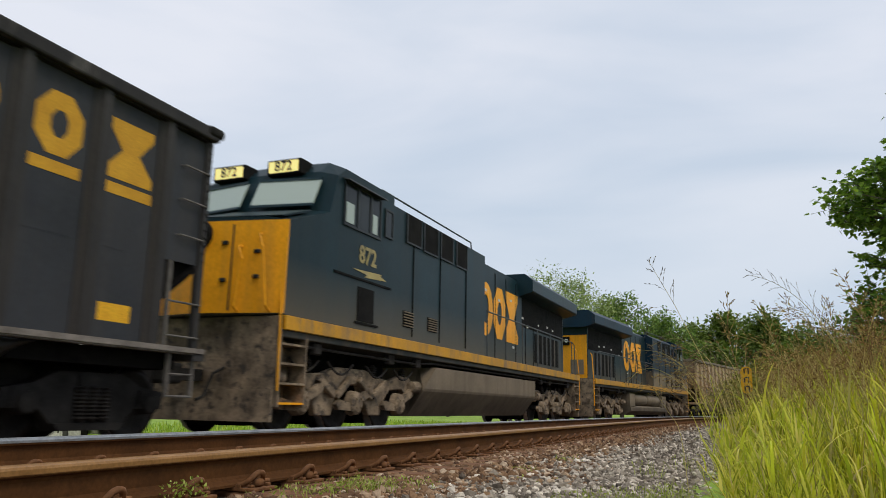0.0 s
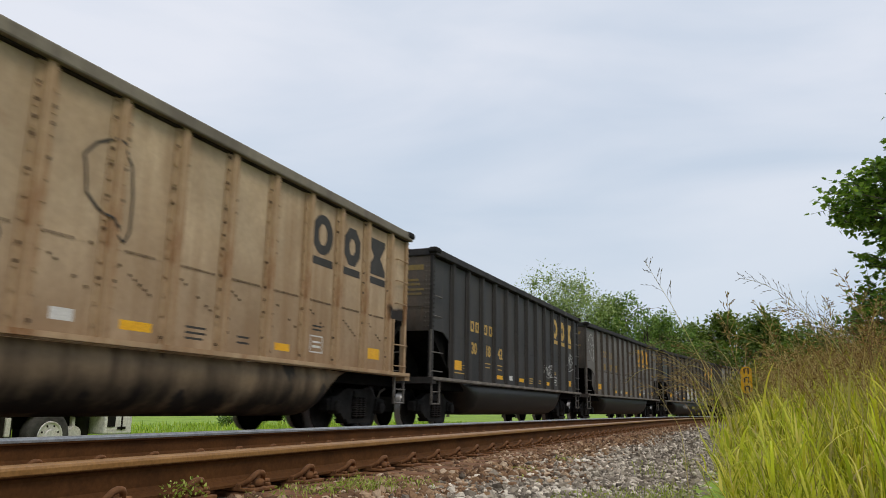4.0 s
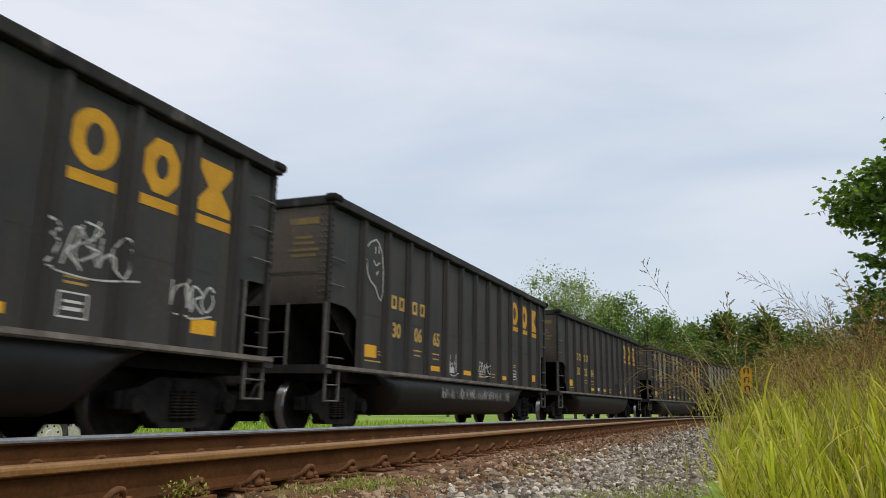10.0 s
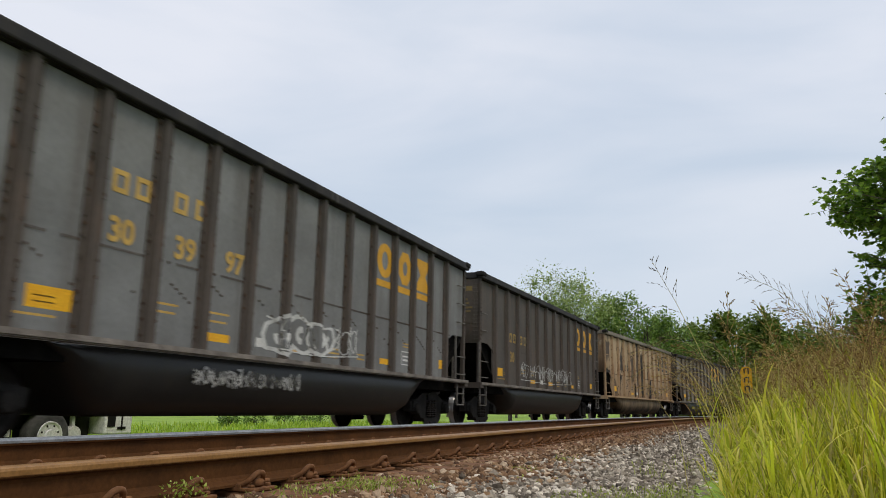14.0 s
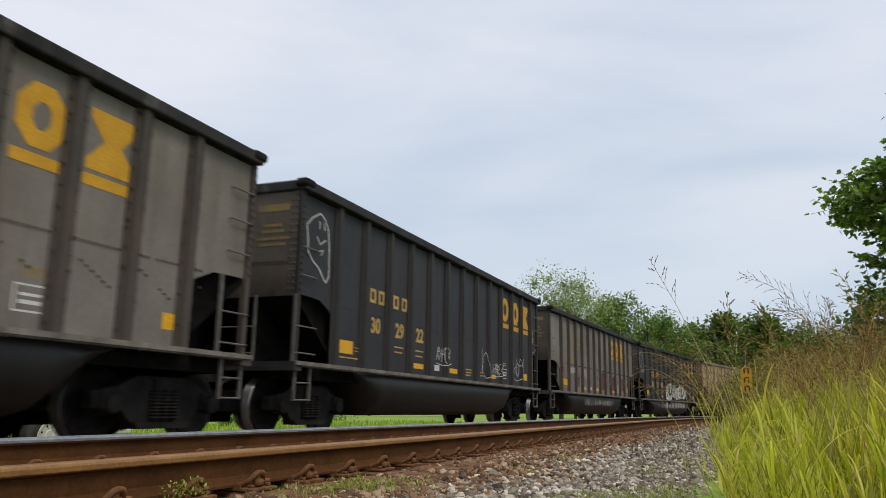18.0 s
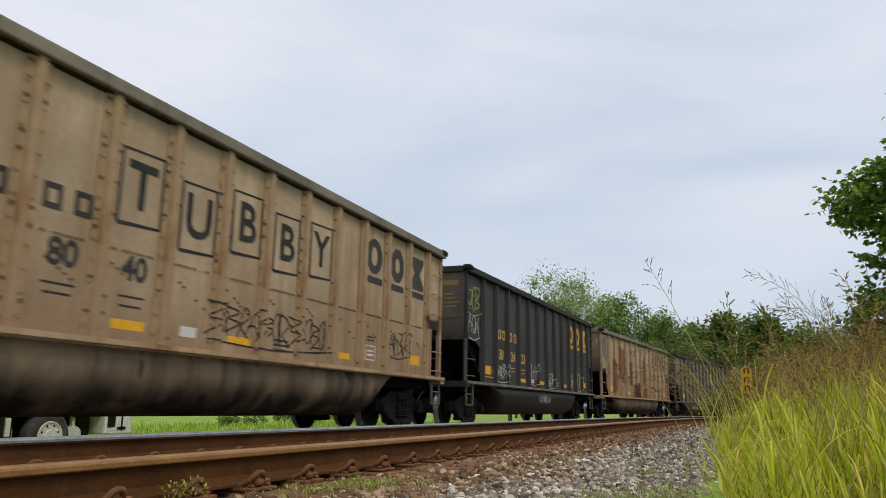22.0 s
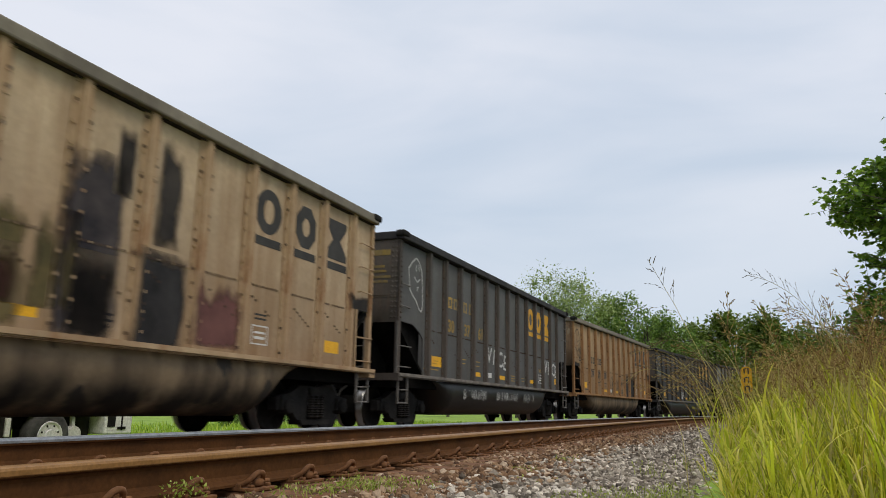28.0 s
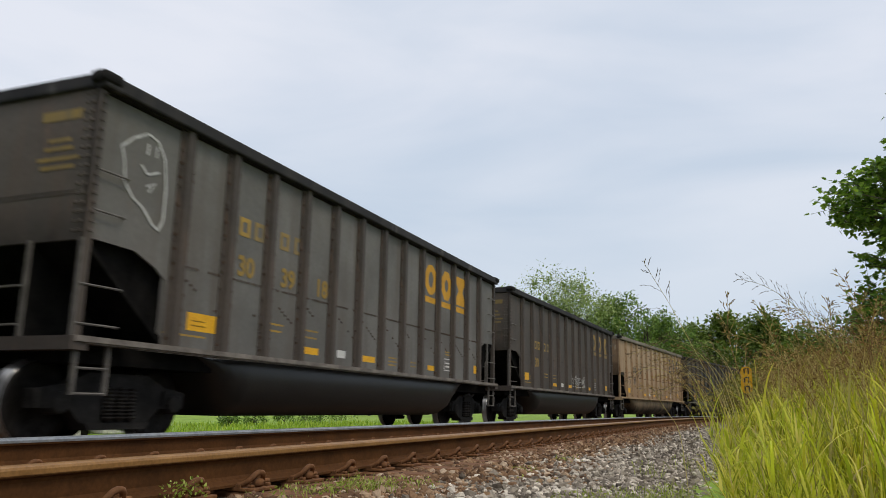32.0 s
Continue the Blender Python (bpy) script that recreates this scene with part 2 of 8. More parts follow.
M_TREAD = plain("wheel_tread", (0.42, 0.41, 0.40), 0.3, 0.9)
M_DUST = surface("dusty_truck", (0.095, 0.072, 0.049), (0.34, 0.255, 0.17), 3.0, 0.85, fine=25, bumps=0.35, third=(0.06, 0.05, 0.042))
M_YELLOW = surface("reflector_yellow", (0.72, 0.36, 0.015), (0.80, 0.44, 0.02), 6.0, 0.5, fine=40, bumps=0.05)
M_LETTER = surface("faded_yellow_paint", (0.40, 0.25, 0.06), (0.58, 0.38, 0.10), 3.0, 0.6, fine=40, bumps=0.05)
M_AMBER = surface("amber_paint", (0.50, 0.25, 0.014), (0.64, 0.34, 0.024), 3.0, 0.6, fine=40, bumps=0.05)
M_IRON = surface("worn_grey_ironwork", (0.075, 0.068, 0.060), (0.17, 0.155, 0.138), 5.0, 0.6, fine=40, bumps=0.1)
M_SILL = surface("worn_side_sill", (0.10, 0.085, 0.072), (0.25, 0.22, 0.19), 4.0, 0.6, fine=40, bumps=0.1)
M_LETTER_DK = surface("black_lettering", (0.025, 0.023, 0.02), (0.05, 0.045, 0.04), 3.0, 0.6, fine=40, bumps=0.05)
M_WHITE = surface("white_marking", (0.50, 0.50, 0.48), (0.68, 0.67, 0.64), 3.0, 0.6, fine=40, bumps=0.05)


def by_island(name, stops, rough=0.8, see_through=0.0, fine=0.0, big=None):
    """Each separate piece of the mesh takes its own tone; leaves let some light through."""
    mat, n, l, b = nodes_of(name)
    geo = n.new("ShaderNodeNewGeometry")
    col = ramp(n, l, geo.outputs["Random Per Island"], stops)
    if big:
        col = blend(n, l, grey(n, l, noise_node(n, l, big[0], 3), 0.42, 0.66), col, blend(n, l, 1.0, col, big[1], "MULTIPLY"))
    if fine:
        f = noise_node(n, l, fine, 5)
        col = blend(n, l, 0.6, col, ramp(n, l, f, [(0.3, (0.6, 0.6, 0.6)), (0.7, (1.25, 1.25, 1.25))]), "MULTIPLY")
        bump(n, l, f, b, 0.4, 0.006)
    l.new(col, b.inputs["Base Color"])
    b.inputs["Roughness"].default_value = rough
    b.inputs["Specular IOR Level"].default_value = 0.25
    if see_through:
        tr = n.new("ShaderNodeBsdfTranslucent")
        l.new(blend(n, l, 1.0, col, (1.15, 1.2, 0.6), "MULTIPLY"), tr.inputs["Color"])
        mx = n.new("ShaderNodeMixShader")
        mx.inputs["Fac"].default_value = see_through
        l.new(b.outputs["BSDF"], mx.inputs[1])
        l.new(tr.outputs["BSDF"], mx.inputs[2])
        l.new(mx.outputs["Shader"], n["Material Output"].inputs["Surface"])
    return mat


M_STONE = by_island("grey_ballast_stone", [(0.0, (0.07, 0.056, 0.042)), (0.35, (0.20, 0.168, 0.132)), (0.72, (0.38, 0.33, 0.265)), (1.0, (0.72, 0.65, 0.55))], 0.9, fine=45)
M_STONE_RUST = by_island("stained_ballast_stone", [(0.0, (0.07, 0.036, 0.02)), (0.5, (0.185, 0.105, 0.055)), (0.82, (0.29, 0.18, 0.10)), (1.0, (0.50, 0.39, 0.28))], 0.9, fine=45)
M_HEAD_DULL = surface("dull_rail_head", (0.235, 0.118, 0.038), (0.33, 0.175, 0.062), 5.0, 0.42, 0.15, fine=60, bumps=0.03, dist=0.002)
M_BLADE = by_island("green_grass_blade", [(0.0, (0.22, 0.27, 0.028)), (0.35, (0.48, 0.52, 0.05)), (0.75, (0.72, 0.71, 0.09)), (1.0, (0.80, 0.72, 0.22))], 0.5, 0.42, big=(1.7, (0.74, 0.63, 0.5)))
M_FIELD = by_island("field_grass_blade", [(0.0, (0.16, 0.26, 0.03)), (0.5, (0.30, 0.44, 0.05)), (1.0, (0.46, 0.52, 0.10))], 0.7, 0.4, big=(0.3, (0.8, 0.8, 0.7)))
M_STRAW = by_island("dry_grass_blade", [(0.0, (0.30, 0.25, 0.09)), (0.6, (0.48, 0.41, 0.16)), (1.0, (0.56, 0.48, 0.24))], 0.7, 0.3)
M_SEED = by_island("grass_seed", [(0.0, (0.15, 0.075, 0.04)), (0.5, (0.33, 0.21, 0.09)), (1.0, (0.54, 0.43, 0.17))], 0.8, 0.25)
# darker copy of the seed tones, shade painted in for stalks against the sky
M_SEED_SHADED = by_island("grass_seed_shaded", [(0.0, (0.10, 0.075, 0.055)), (0.5, (0.18, 0.14, 0.09)), (1.0, (0.30, 0.24, 0.14))], 0.8, 0.1)
M_TUFT = by_island("weed_leaf", [(0.0, (0.16, 0.21, 0.03)), (0.5, (0.30, 0.37, 0.07)), (1.0, (0.46, 0.50, 0.15))], 0.7, 0.35)
M_BARK = surface("tree_bark", (0.07, 0.055, 0.045), (0.16, 0.13, 0.10), 3.0, 0.95, fine=18, bumps=0.7, dist=0.02, stretch=(1, 1, 0.3))
M_LEAF_BROAD = by_island("broad_leaf", [(0.0, (0.06, 0.12, 0.025)), (0.5, (0.13, 0.23, 0.04)), (0.85, (0.22, 0.34, 0.06)), (1.0, (0.32, 0.43, 0.09))], 0.45, 0.48)
M_LEAF_PALE = by_island("pale_leaf", [(0.0, (0.15, 0.22, 0.08)), (0.5, (0.27, 0.35, 0.13)), (1.0, (0.42, 0.49, 0.20))], 0.7, 0.3)
M_LEAF_MID = by_island("mid_leaf", [(0.0, (0.08, 0.15, 0.04)), (0.5, (0.16, 0.26, 0.065)), (1.0, (0.28, 0.38, 0.10))], 0.7, 0.3)
M_LEAF_DARK = by_island("dark_leaf", [(0.0, (0.06, 0.10, 0.022)), (0.5, (0.125, 0.185, 0.038)), (1.0, (0.22, 0.28, 0.065))], 0.7, 0.25)
M_LEAF_OLIVE = by_island("olive_leaf", [(0.0, (0.12, 0.12, 0.03)), (0.5, (0.22, 0.21, 0.05)), (1.0, (0.36, 0.31, 0.09))], 0.8, 0.25)
M_SIGN = surface("sign_yellow", (0.62, 0.32, 0.01), (0.75, 0.42, 0.02), 5.0, 0.5, fine=30, bumps=0.05)
M_TRUCK_WHITE = surface("truck_white", (0.80, 0.80, 0.78), (0.90, 0.90, 0.88), 2.0, 0.45, fine=20, bumps=0.05)
M_ORANGE = surface("machine_orange", (0.55, 0.22, 0.05), (0.72, 0.33, 0.09), 2.0, 0.55, fine=20, bumps=0.05)
M_LIME = surface("safety_lime", (0.42, 0.52, 0.06), (0.55, 0.66, 0.10), 2.0, 0.5, fine=20, bumps=0.05)
M_RUBBER = surface("tyre_rubber", (0.045, 0.045, 0.044), (0.10, 0.098, 0.094), 4.0, 0.9, fine=25, bumps=0.2)
M_ALLOY = surface("grey_wheel_metal", (0.68, 0.68, 0.67), (0.88, 0.88, 0.86), 4.0, 0.4, 0.0, fine=25, bumps=0.1)
M_GLASS_DARK = plain("dark_window_glass", (0.02, 0.025, 0.028), 0.08)
M_GLASS_DARK.node_tree.nodes["Principled BSDF"].inputs["Specular IOR Level"].default_value = 0.15

# ---------------------------------------------------------------- ground
def interp(v, pts):
    for (a, za), (b, zb) in zip(pts, pts[1:]):
        if v <= b:
            k = max(0.0, min(1.0, (v - a) / (b - a)))
            k = k * k * (3 - 2 * k)
            return za + (zb - za) * k
    return pts[-1][1]


GROUND_CUT = [(-60, -0.45), (-6, -0.30), (-0.6, -0.20), (0.4, -0.17), (2.0, -0.34), (9.5, -0.45), (12.5, -0.80), (60, -0.80), (140, -0.4)]


def ground_z(lat):
    return interp(lat, GROUND_CUT)


bm = bmesh.new()
ss = [-500, -300, -180, -100, -60, -40, -25, -15] + [-10 + i * 1.0 for i in range(0, 75)] + [70, 80, 95, 115, 140, 180, 240, 330, 500, 620]
lats = [-160, -110, -70, -40, -24, -14, -8] + [-6 + 0.4 * i for i in range(0, 18)] + [2, 3, 5, 7, 9, 10, 11, 12, 13, 15, 18, 22, 27, 34, 44, 60, 90, 140, 220]
grid = {}
for i, s in enumerate(ss):
    for j, la in enumerate(lats):
        p, _ = on_line(s, la)
        z = ground_z(la) + (0.035 * noise.noise((p.x * 0.9, p.y * 0.9, 0.0)) if la < 1 or la > 10 else 0.0)
        grid[i, j] = bm.verts.new((p.x, p.y, z))
for i in range(len(ss) - 1):
    for j in range(len(lats) - 1):
        bm.faces.new((grid[i, j], grid[i + 1, j], grid[i + 1, j + 1], grid[i, j + 1]))
# the sheet runs on to the horizon
rim = [grid[i, 0] for i in range(len(ss))] + [grid[len(ss) - 1, j] for j in range(1, len(lats))] + \
      [grid[i, len(lats) - 1] for i in range(len(ss) - 2, -1, -1)] + [grid[0, j] for j in range(len(lats) - 2, 0, -1)]
far_rim = []
for v in rim:
    d = Vector((v.co.x, v.co.y, 0)).normalized()
    far_rim.append(bm.verts.new((d.x * 2600, d.y * 2600, -0.6)))
for k in range(len(rim)):
    bm.faces.new((rim[k], far_rim[k], far_rim[(k + 1) % len(rim)], rim[(k + 1) % len(rim)]))
bmesh.ops.recalc_face_normals(bm, faces=bm.faces[:])
ground = tagged(obj("ground", bm, M_GROUND, smooth=True), "wide ground of bright grass on both sides of the tracks", "ground", kind="structure")

bm = bmesh.new()
S_BED = list(range(-200, 0, 10)) + [i * 0.5 for i in range(0, 140)] + list(range(70, 420, 10))
sweep(bm, [(-3.6, -0.60), (7.9, -1.0), (7.7, -0.74), (6.4, -0.30), (5.6, -0.27), (3.6, -0.28), (2.3, -0.06), (1.4, -0.05), (-1.25, -0.05), (-1.7, -0.085), (-2.4, -0.13), (-3.2, -0.22)],
      [on_line(s, 3.19) for s in S_BED])
bed = tagged(obj("ballast_bed", bm, M_BALLAST), "bed of crushed grey stone, stained brown along the ties", "ballast", kind="structure")

# ---------------------------------------------------------------- tracks
RAIL = [(-0.07, -0.17), (0.07, -0.17), (0.07, -0.158), (0.020, -0.140), (0.010, -0.125), (0.009, -0.06), (0.014, -0.046), (0.034, -0.038), (0.037, -0.030), (0.037, -0.012), (0.033, -0.004),
        (0.022, 0.0), (-0.022, 0.0), (-0.033, -0.004), (-0.037, -0.012), (-0.037, -0.030), (-0.034, -0.038), (-0.014, -0.046), (-0.009, -0.06), (-0.010, -0.125), (-0.020, -0.140), (-0.07, -0.158)]
S_RAIL = list(range(-200, -10, 10)) + [i * 0.5 for i in range(-20, 180)] + list(range(90, 420, 10))


def rails(base, lat, h0, h1):
    for side, h in ((-0.75, h0), (0.75, h1)):
        bm = bmesh.new()
        sweep(bm, RAIL, [on_line(s, lat + side, h) for s in S_RAIL])
        r = part("rail", bm, M_RUST_RAIL, base, "rust-brown steel rail")
        bm = bmesh.new()
        if side < 0 and lat < 5:
            sweep(bm, [(-0.036, -0.034), (-0.030, -0.001), (0.022, 0.001), (0.022, 0.003), (-0.022, 0.003), (-0.035, -0.003), (-0.040, -0.012), (-0.040, -0.030)], [on_line(s, lat + side, h) for s in S_RAIL])
            part("running_surface", bm, M_HEAD_DULL, r, "dull brown worn top of the rail")
        else:
            sweep(bm, [(-0.0395, -0.026), (-0.033, -0.0), (0.022, 0.001), (0.022, 0.003), (-0.022, 0.003), (-0.035, -0.003), (-0.040, -0.012)], [on_line(s, lat + side, h) for s in S_RAIL])
            part("running_surface", bm, M_HEAD, r, "bright polished rail head")


track_near = tagged(new("railway_track"), "empty track with rusty rails, elastic clips and brown wooden ties", "track", kind="structure")
rails(track_near, 3.19, HEAD_NEAR, HEAD_FAR)
track_far = tagged(new("railway_track"), "track in use under the passing coal train", "track", kind="structure")
rails(track_far, TRACK_B, HEAD_B, HEAD_B)

TIE_S0, TIE_STEP = 2.42 - 8 * 0.4825, 0.4825
TRNG = random.Random(4)
bm = bmesh.new()
soft_box(bm, -0.115, 0.115, -1.28, 1.28, -0.20, -0.02, 0.012, 1)
ME_TIE = mesh_of("tie", bm)
bm = bmesh.new()
soft_box(bm, -0.10, 0.10, -0.19, 0.17, -0.021, -0.003, 0.004, 1)
box(bm, -0.10, 0.10, -0.105, -0.075, -0.003, 0.012)
for x, y in ((-0.07, -0.15), (0.07, -0.15), (-0.07, 0.13), (0.07, 0.13)):
    soft_box(bm, x - 0.014, x + 0.014, y - 0.014, y + 0.014, -0.004, 0.012, 0.004, 1)
ME_PLATE = mesh_of("tie_plate", bm)
bm = bmesh.new()
arc = [(-0.07, -0.055, 0.004), (-0.062, -0.085, 0.012), (-0.055, -0.115, 0.030), (-0.035, -0.125, 0.050), (-0.005, -0.125, 0.057), (0.022, -0.120, 0.048), (0.040, -0.105, 0.030),
       (0.052, -0.085, 0.018), (0.075, -0.080, 0.014), (0.115, -0.085, 0.012)]
loop = []
for i in range(len(arc) - 1):
    p0, p1, p2, p3 = (Vector(arc[max(0, min(len(arc) - 1, i + d))]) for d in (-1, 0, 1, 2))
    for k in range(3):
        u = k / 3
        loop.append(0.5 * (2 * p1 + (p2 - p0) * u + (2 * p0 - 5 * p1 + 4 * p2 - p3) * u * u + (3 * p1 - p0 - 3 * p2 + p3) * u ** 3))
rod(bm, [(q.x * 1.15, q.y * 1.05 - 0.01, q.z * 1.15) for q in loop], 0.0145, 6)
soft_box(bm, -0.038, 0.026, -0.150, -0.108, -0.004, 0.036, 0.010, 1)
ME_CLIP = mesh_of("clip", bm, True)


def lay(name, me, mat, parent, s, lat, z, turn=0.0, tilt=0.0):
    p, th = on_line(s, lat, z)
    ob = new(name, me)
    ob.parent = parent
    if not me.materials:
        me.materials.append(mat)
    ob.matrix_basis = Matrix.Translation(p) @ Matrix.Rotation(th + turn, 4, "Z") @ Matrix.Rotation(tilt, 4, "X")
    return ob


for k in range(-16, 92):
    s = TIE_S0 + k * TIE_STEP
    lay("tie", ME_TIE, M_TIE, track_near, s + TRNG.uniform(-0.015, 0.015), 3.19 + TRNG.uniform(-0.05, 0.05), TRNG.uniform(-0.006, 0.0), TRNG.uniform(-0.012, 0.012))
    lay("tie_plate", ME_PLATE, M_RUSTY, track_near, s, RAIL_NEAR, 0.0)
    lay("clip", ME_CLIP, M_RUSTY, track_near, s, RAIL_NEAR - 0.02, 0.0 + TRNG.uniform(-0.002, 0.003), TRNG.uniform(-0.08, 0.08))
    if k < 60:
        lay("tie_plate", ME_PLATE, M_RUSTY, track_near, s, RAIL_FAR, 0.014)
        lay("clip", ME_CLIP, M_RUSTY, track_near, s, RAIL_FAR, -0.006)
bm = bmesh.new()
for k in range(92, 320):
    p, th = on_line(TIE_S0 + k * TIE_STEP, 3.19, 0)
    box(bm, -0.115, 0.115, -1.28, 1.28, -0.20, -0.02, Matrix.Translation(p) @ Matrix.Rotation(th, 4, "Z"))
    for side in (-0.75, 0.75):
        box(bm, -0.10, 0.10, side - 0.18, side + 0.17, -0.021, 0.0, Matrix.Translation(p) @ Matrix.Rotation(th, 4, "Z"))
tagged(part("distant_tie", bm, M_TIE, track_near), kind="stuff")
bm = bmesh.new()
for k in range(-40, 260):
    p, th = on_line(k * 0.5, TRACK_B, 0)
    box(bm, -0.115, 0.115, -1.28, 1.28, -0.44, -0.25, Matrix.Translation(p) @ Matrix.Rotation(th, 4, "Z"))
tagged(part("distant_tie", bm, M_TIE, track_far), kind="stuff")


# ---------------------------------------------------------------- loose stones
def bed_z(lat):
    return interp(lat, [(-0.01, -0.22), (0.79, -0.13), (1.49, -0.085), (1.94, -0.05), (4.6, -0.05), (5.5, -0.06), (6.8, -0.28)])


ICO = bmesh.new()
bmesh.ops.create_icosphere(ICO, subdivisions=1, radius=1.0)
ICO_V = np.array([v.co[:] for v in ICO.verts])
ICO_F = np.array([[v.index for v in f.verts] for f in ICO.faces])
ICO.free()
OCT_V = np.array([(1, 0, 0), (-1, 0, 0), (0, 1, 0), (0, -1, 0), (0, 0, 1), (0, 0, -1), (0.7, 0.7, 0.5)], dtype=float)
OCT_F = np.array([(0, 6, 4), (6, 2, 4), (2, 1, 4), (1, 3, 4), (3, 0, 4), (0, 2, 6), (2, 0, 5), (1, 2, 5), (3, 1, 5), (0, 3, 5)])


def stones(name, spots, mat, label, seed):
    """spots: rows of s, lat, radius."""
    rg = np.random.default_rng(seed)
    V, F, o = [], [], 0
    for s, la, r in spots:
        p, th = on_line(s, la, bed_z(la))
        q = Euler(rg.uniform(0, 6.28, 3)).to_matrix()
        sq = rg.uniform(0.6, 1.25, 3)
        ref, faces = (ICO_V, ICO_F) if 2.4 < s < 8.5 else (OCT_V, OCT_F)
        v = ref * rg.uniform(0.75, 1.18, (len(ref), 1)) * sq * r
        v = v @ np.array(q).T
        v = v + np.array((p.x, p.y, p.z + r * 0.35))
        V.append(v)
        F.append((faces + o).tolist())
        o += len(ref)
    me = bpy.data.meshes.new(name)
    me.from_pydata(np.concatenate(V).tolist(), [], [f for rows in F for f in rows])
    me.materials.append(mat)
    ob = new(name, me)
    return tagged(ob, label, "gravel", kind="stuff")


rg = np.random.default_rng(11)
grey_spots, rust_spots = [], []
for s0, s1, per, r0, r1 in ((2.4, 5.0, 1500, 0.012, 0.030), (5.0, 8.0, 1150, 0.013, 0.031), (8.0, 13.0, 620, 0.016, 0.034), (13.0, 22.0, 260, 0.020, 0.040), (22.0, 45.0, 80, 0.028, 0.05)):
    n = int((s1 - s0) * 2.5 * per)
    for s, la in zip(rg.uniform(s0, s1, n), rg.uniform(-0.25, 2.25, n)):
        if la < 0.25 and rg.random() < 0.7:
            continue
        k = abs((s - TIE_S0 + TIE_STEP / 2) % TIE_STEP - TIE_STEP / 2)
        if la > 1.9 and k < 0.125:
            if rg.random() < 0.93 or la > 2.2:
                continue
        r = rg.uniform(r0, r1) * (1.4 if rg.random() < 0.08 else 1.0)
        stain = (la - 1.28) / 0.60 + rg.normal(0, 0.30) + 0.5 * noise.noise((s * 0.8, la, 3))
        (rust_spots if stain > 0.3 else grey_spots).append((s, la, r))
for s, la in zip(rg.uniform(-8.0, 16.0, 5000), rg.uniform(2.55, 6.4, 5000)):
    if la < 4.5 and abs((s - TIE_S0 + TIE_STEP / 2) % TIE_STEP - TIE_STEP / 2) < 0.13 or abs(la - RAIL_FAR) < 0.09:
        continue
    (rust_spots if la < 4.7 else grey_spots).append((s, la, rg.uniform(0.018, 0.036)))
for s, la in zip(rg.uniform(-8.0, 2.4, 4000), rg.uniform(-0.2, 2.2, 4000)):
    if la > 1.9 and abs((s - TIE_S0 + TIE_STEP / 2) % TIE_STEP - TIE_STEP / 2) < 0.13:
        continue
    (rust_spots if la > 1.45 + rg.normal(0, 0.2) else grey_spots).append((s, la, rg.uniform(0.018, 0.036)))
stones("gravel", grey_spots, M_STONE, "loose sharp grey ballast stones beside the track", 5)
stones("gravel", rust_spots, M_STONE_RUST, "rust-brown stained ballast stones along the tie ends", 6)


